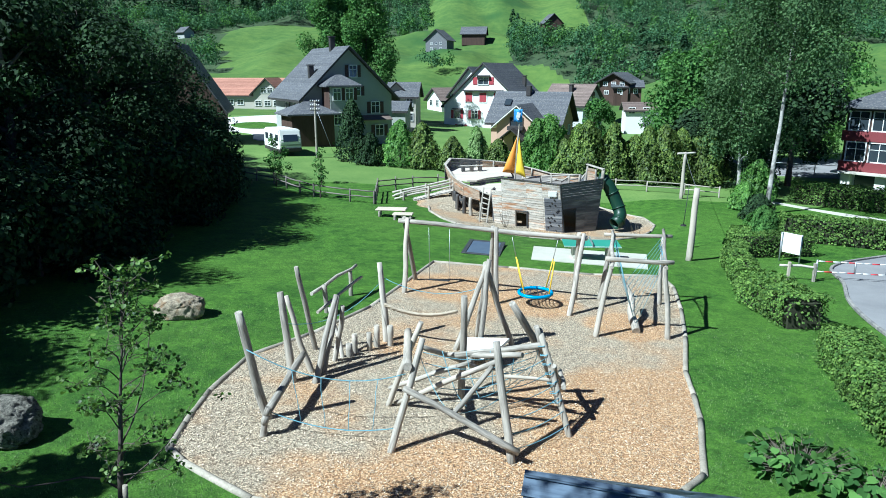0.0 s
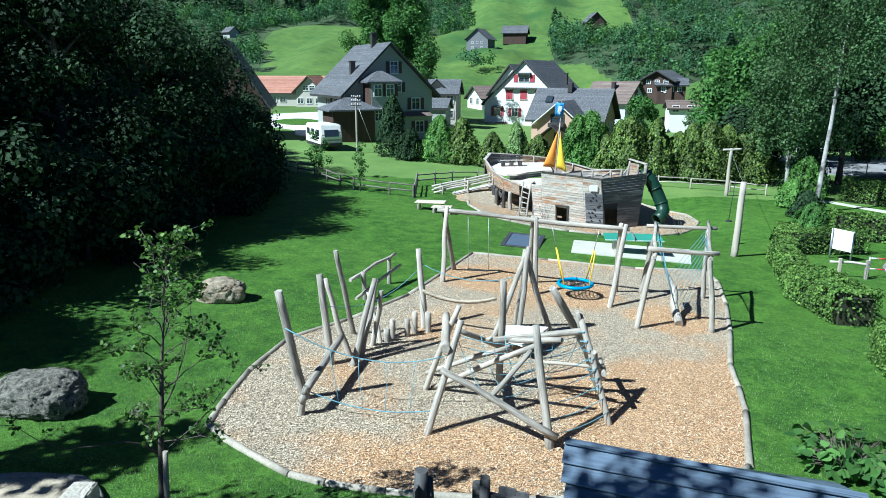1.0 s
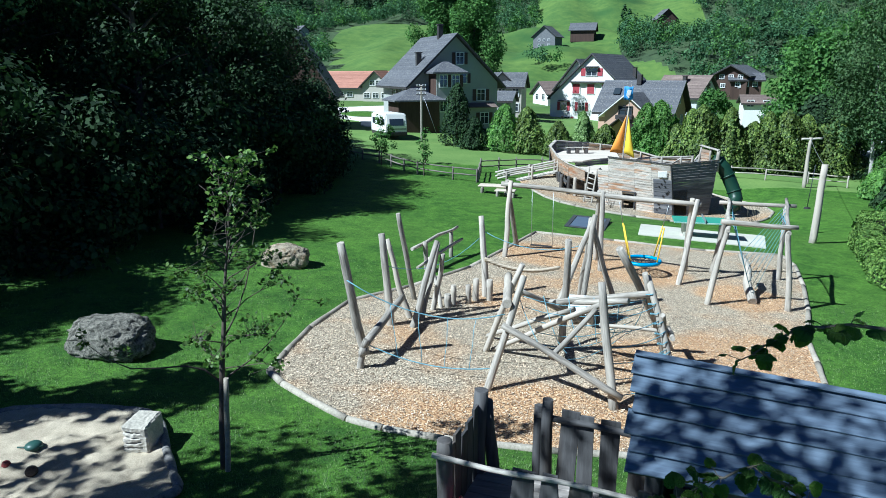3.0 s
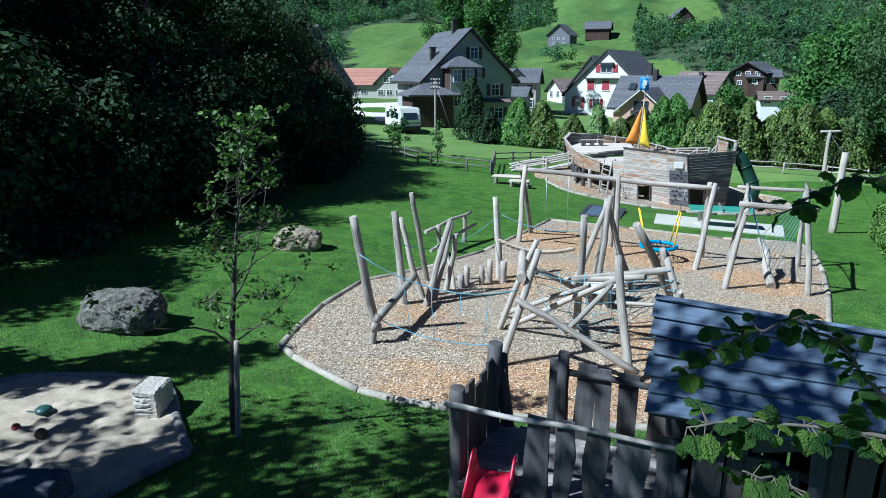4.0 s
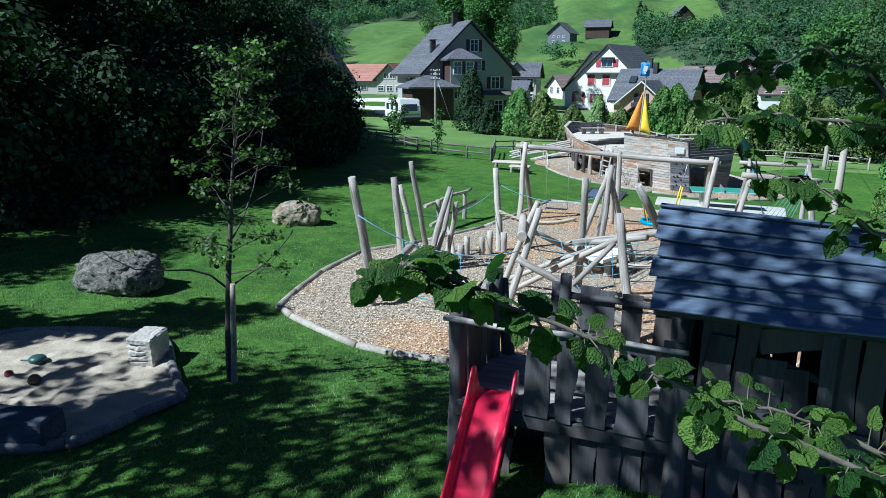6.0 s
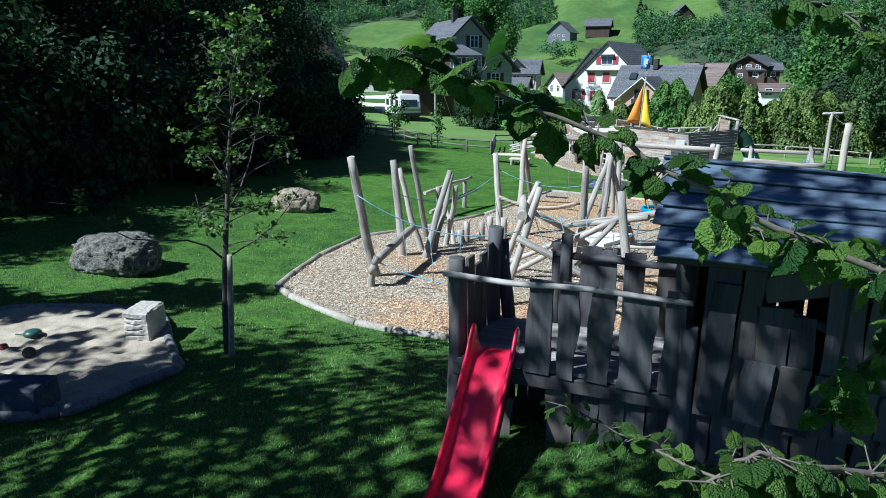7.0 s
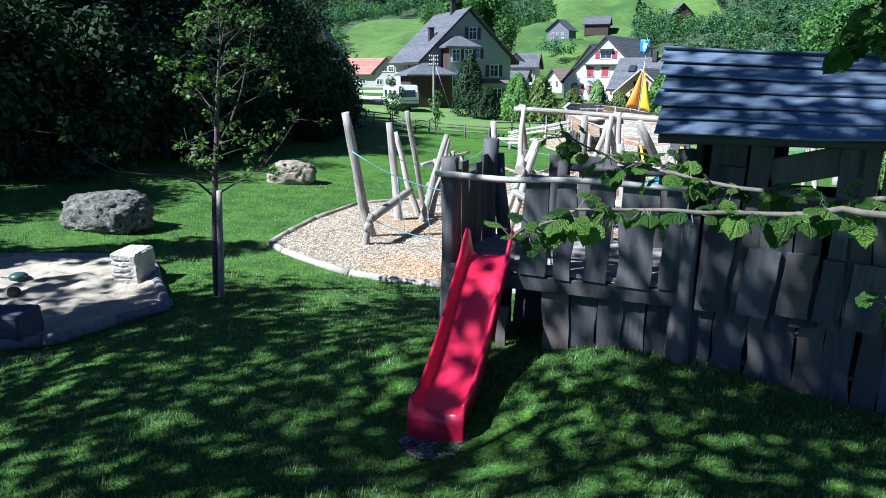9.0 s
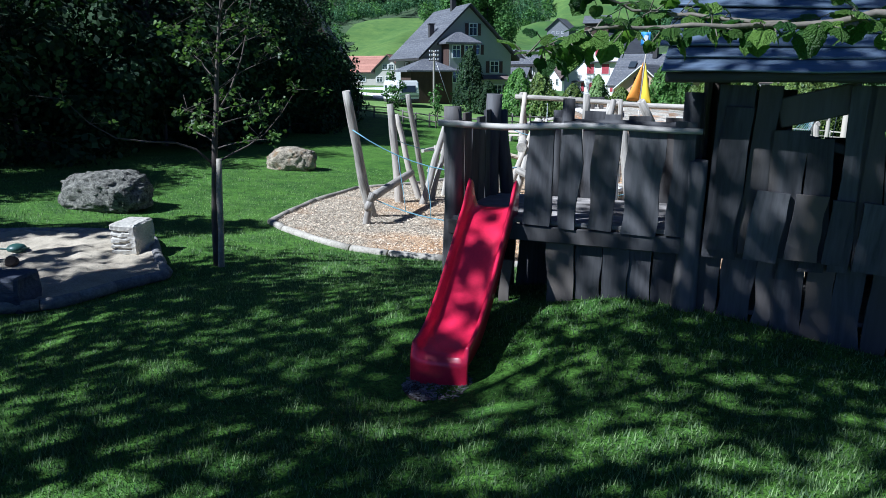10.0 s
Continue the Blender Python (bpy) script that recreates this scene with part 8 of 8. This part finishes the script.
# thuja and shrub screen behind the ship
rs = random.Random(21)
screen = [(-8.9, 69.5, 6.0, 2.0, LEAF_DARK, "tall dark conical conifer before the grey house"), (-4.1, 68.0, 4.3, 2.3, LEAF_LIGHT, "fresh green rounded shrub in the screen"),
          (-2.0, 67.5, 4.2, 2.1, LEAF_THUJA, "yellow-green conical thuja in the screen"), (0.9, 66.0, 3.2, 1.9, LEAF_THUJA, "yellow-green conical thuja in the screen"),
          (3.2, 68.0, 4.1, 1.6, LEAF_PALE, "pale green leafy shrub behind the ship"), (5.2, 66.5, 3.1, 1.8, LEAF_THUJA, "yellow-green low shrub behind the ship")]
for k in range(15):
    screen.append((9.0 + 1.12 * k + rs.uniform(-0.4, 0.4), 65.5 + rs.uniform(-0.9, 0.9), 4.5 + rs.uniform(-0.9, 0.9) + (0.5 if k < 2 else 0), 2.15 + rs.uniform(-0.3, 0.45),
                   LEAF_LIGHT if k in (0, 1) else LEAF_THUJA, "fresh green rounded shrub in the screen" if k in (0, 1) else "yellow-green conical thuja in the screen"))
for i, (x, y, h, r, m, lab) in enumerate(screen):
    cone_shrub("screen_shrub", (x, y), h, r, 640 + i, m, 6000, 0.21, lab, group="screen of shrubs behind the ship", power=0.55)
for i, (x, y, h, r, m) in enumerate([(-7.0, 67.5, 3.0, 1.6, LEAF_DARK), (22.5, 68.0, 4.4, 2.2, LEAF_DARK), (25.5, 66.0, 4.8, 2.2, LEAF_DARK), (25.8, 57.0, 3.4, 1.8, LEAF_LIGHT), (23.2, 53.2, 2.0, 1.3, LEAF_LIGHT), (22.2, 48.5, 1.8, 1.3, LEAF_DARK),
                                     (20.5, 44.0, 1.6, 1.2, LEAF_MID), (28.0, 62.0, 4.2, 2.2, LEAF_DARK)]):
    cone_shrub("loose_shrub", (x, y), h, r, 680 + i, m, 3800, 0.22, "loose leafy shrub at the lawn's far corner", power=0.45)

# the birch and the big trees on the far right of the lawn
tree("birch", (24.2, 51.6), 19.0, 5.8, 10.6, 701, LEAF_BIRCH, 30000, 0.17, "tall birch with white bark and airy hanging twigs", BIRCHBARK, 0.19, (0.9, 0.3), 30, 1.5, 1.4, 0.25, limb_r=0.20)
tree("birch", (26.2, 61.5), 12.0, 4.2, 3.8, 702, LEAF_BIRCH, 15000, 0.22, "tall birch with pale bark and dense foliage", BIRCHBARK, 0.2, (-0.6, 0.3), 20, 1.2, 0.6, 0.34, limb_r=0.25)
BIG = [(33.2, 67.0, 13.0, 5.0, LEAF_DARK), (26.0, 75.0, 12.0, 4.2, LEAF_MID), (31.0, 80.0, 15.0, 5.5, LEAF_MID), (36.0, 82.0, 15.0, 5.0, LEAF_DARK), (24.5, 70.0, 6.5, 2.8, LEAF_DARK),
       (45.0, 86.0, 15.0, 5.5, LEAF_LIGHT), (42.0, 98.0, 17.0, 6.0, LEAF_MID), (33.0, 100.0, 13.0, 5.0, LEAF_MID)]
for i, (x, y, h, r, m) in enumerate(BIG):
    tree("park_tree", (x, y), h, r, 4.2 if i == 0 else 2.0, 710 + i, m, 10000, 0.36, "broad dense leafy tree behind the lawn", trunk_r=0.3, limbs=16, clump=0.36, squash=1.0)
for i, (x, y, h, r, m) in enumerate([(-12.5, 119.0, 22.0, 5.2, LEAF_MID), (-19.0, 122.0, 22.5, 5.0, LEAF_MID), (-15.3, 124.0, 25.0, 4.8, LEAF_MID), (16.0, 101.0, 5.5, 2.6, LEAF_DARK), (22.5, 105.0, 6.0, 3.0, LEAF_MID),
                                     (12.0, 82.0, 4.2, 2.2, LEAF_LIGHT), (16.5, 80.0, 3.4, 2.0, LEAF_DARK)]):
    tree("village_tree", (x, y), h, r, h * 0.16, 740 + i, m, 27000 if h > 10 else 4000, 0.34 if h > 10 else 0.32, "leafy tree standing among the village houses", trunk_r=0.22, limbs=24 if h > 10 else 12, clump=0.36, squash=1.0)

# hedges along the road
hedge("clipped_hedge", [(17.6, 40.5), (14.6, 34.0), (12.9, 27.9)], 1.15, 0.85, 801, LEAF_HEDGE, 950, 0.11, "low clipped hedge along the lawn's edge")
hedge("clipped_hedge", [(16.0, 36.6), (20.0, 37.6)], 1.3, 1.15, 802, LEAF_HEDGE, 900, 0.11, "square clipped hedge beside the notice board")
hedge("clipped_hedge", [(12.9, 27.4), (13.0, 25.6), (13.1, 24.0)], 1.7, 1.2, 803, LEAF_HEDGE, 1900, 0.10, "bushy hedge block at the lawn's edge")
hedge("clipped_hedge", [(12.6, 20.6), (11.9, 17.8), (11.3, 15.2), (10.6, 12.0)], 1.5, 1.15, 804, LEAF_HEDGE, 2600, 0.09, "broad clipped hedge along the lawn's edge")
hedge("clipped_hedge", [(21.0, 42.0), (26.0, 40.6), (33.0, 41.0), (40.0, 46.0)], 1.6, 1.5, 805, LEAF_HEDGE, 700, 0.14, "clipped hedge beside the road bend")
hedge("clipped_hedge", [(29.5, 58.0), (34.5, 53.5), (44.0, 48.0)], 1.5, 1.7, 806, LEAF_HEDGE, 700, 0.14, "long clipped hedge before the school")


def far_woods():
    """The wooded slopes: thousands of small crowns, broadleaf and spruce, in one mesh each."""
    rng = np.random.default_rng(31)
    v0, f0 = cloud(rng, [(0, 0, 4.6), (1.6, 0.6, 3.6), (-1.5, 0.9, 3.9), (0.3, -1.6, 3.6), (0, 0.4, 6.3)], [2.3, 1.9, 1.9, 1.9, 1.5], 130, 0.70)
    n = 84
    h = rng.random(n)
    a = rng.uniform(0, 6.28, n)
    r = 2.0 * (1 - h) * (0.6 + 0.4 * rng.random(n)) + 0.1
    p = np.stack([r * np.cos(a), r * np.sin(a), 0.5 + h * 10.5], 1)
    out = np.stack([np.cos(a), np.sin(a), -0.45 + 0 * a], 1)
    side = np.stack([-np.sin(a), np.cos(a), 0 * a], 1)
    v1 = np.stack([p - out * 0.5, p + side * 0.55, p + out * 1.0, p - side * 0.55], 1).reshape(-1, 3)
    f1 = np.arange(4 * n).reshape(-1, 4)
    spots = {"broad": [], "spruce": [], "light": []}
    tries = 0
    while tries < 6000:
        tries += 1
        az, d = rng.uniform(-42, 36), math.sqrt(175 ** 2 + rng.random() * (650 ** 2 - 175 ** 2))
        x, y = d * math.sin(math.radians(az)), d * math.cos(math.radians(az))
        q = noise.noise(Vector((x / 45, y / 60, 5.5)))
        wood = wooded(x, y)
        if math.hypot(x + 5, y - 297) < 9 or math.hypot(x - 10, y - 350) < 2.5:
            wood = True
        if not wood and not (q > 0.42 and rng.random() < 0.08 and 230 < d < 500):
            continue
        if any(math.hypot(x - a, y - b) < c for a, b, c in ((-3.3, 345, 15), (18, 378, 15), (64, 440, 17), (-129, 366, 14))):
            continue
        kind = "spruce" if noise.noise(Vector((x / 60, y / 60, 1.0))) > (0.3 if az < -5 else 0.5) else ("light" if rng.random() < 0.25 else "broad")
        if ground_z(x, y) > 8 + 0.125 * d:
            continue
        spots[kind].append((x, y, ground_z(x, y), rng.uniform(1.0, 1.65)))
    for kind, lst in spots.items():
        vv, ff = (v1, f1) if kind == "spruce" else (v0, f0)
        pts = np.array(lst)
        k = len(pts)
        turn = rng.uniform(0, 6.28, k)
        c, s = np.cos(turn)[:, None], np.sin(turn)[:, None]
        sc = pts[:, 3:4]
        out = np.stack([(vv[None, :, 0] * c - vv[None, :, 1] * s) * sc + pts[:, 0:1], (vv[None, :, 0] * s + vv[None, :, 1] * c) * sc + pts[:, 1:2], vv[None, :, 2] * sc * 1.05 + pts[:, 2:3] - 0.3], -1).reshape(-1, 3)
        faces = ((np.arange(k) * len(vv))[:, None, None] + ff[None]).reshape(-1, 4)
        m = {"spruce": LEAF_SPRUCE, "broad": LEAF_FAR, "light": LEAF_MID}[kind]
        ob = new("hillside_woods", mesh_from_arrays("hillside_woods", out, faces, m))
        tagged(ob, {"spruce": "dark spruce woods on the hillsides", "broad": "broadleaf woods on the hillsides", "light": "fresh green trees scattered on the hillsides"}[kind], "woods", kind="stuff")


far_woods()


def near_grass():
    """Blades of grass on the near lawn."""
    rng = np.random.default_rng(41)
    n = 320000
    y = 2.0 + 22.0 * rng.random(n) ** 2.0 - rng.exponential(0.5, n)
    x = rng.uniform(-1, 1, n) * (1.5 + y * 0.85) - 0.16 * y
    keep = np.array([not inside((a, b), BED) and not inside((a, b), PIT) and not inside((a, b), BARE) for a, b in zip(x, y)])
    x, y = x[keep], y[keep]
    n = len(x)
    z = np.array([ground_z(a, b) for a, b in zip(x, y)])
    a = rng.uniform(0, 6.28, n)
    patch = np.array([0.75 + 0.5 * noise.noise(Vector((p * 1.2, q * 1.2, 7))) for p, q in zip(x, y)])
    h = rng.uniform(0.030, 0.070, n) * patch
    w = rng.uniform(0.0022, 0.0048, n) * (1 + y / 13)
    bend = rng.uniform(0.2, 0.9, n) * h
    p = np.stack([x, y, z - 0.005], 1)
    side = np.stack([np.cos(a) * w, np.sin(a) * w, 0 * a], 1)
    tip = np.stack([-np.sin(a) * bend, np.cos(a) * bend, h], 1)
    v = np.stack([p - side, p + side, p + tip], 1).reshape(-1, 3)
    ob = new("lawn_grass", mesh_from_arrays("lawn_grass", v, np.arange(3 * n).reshape(-1, 3), BLADE))
    tagged(ob, "short green grass blades on the near lawn", "grass", kind="stuff")


near_grass()

scatter_chips()
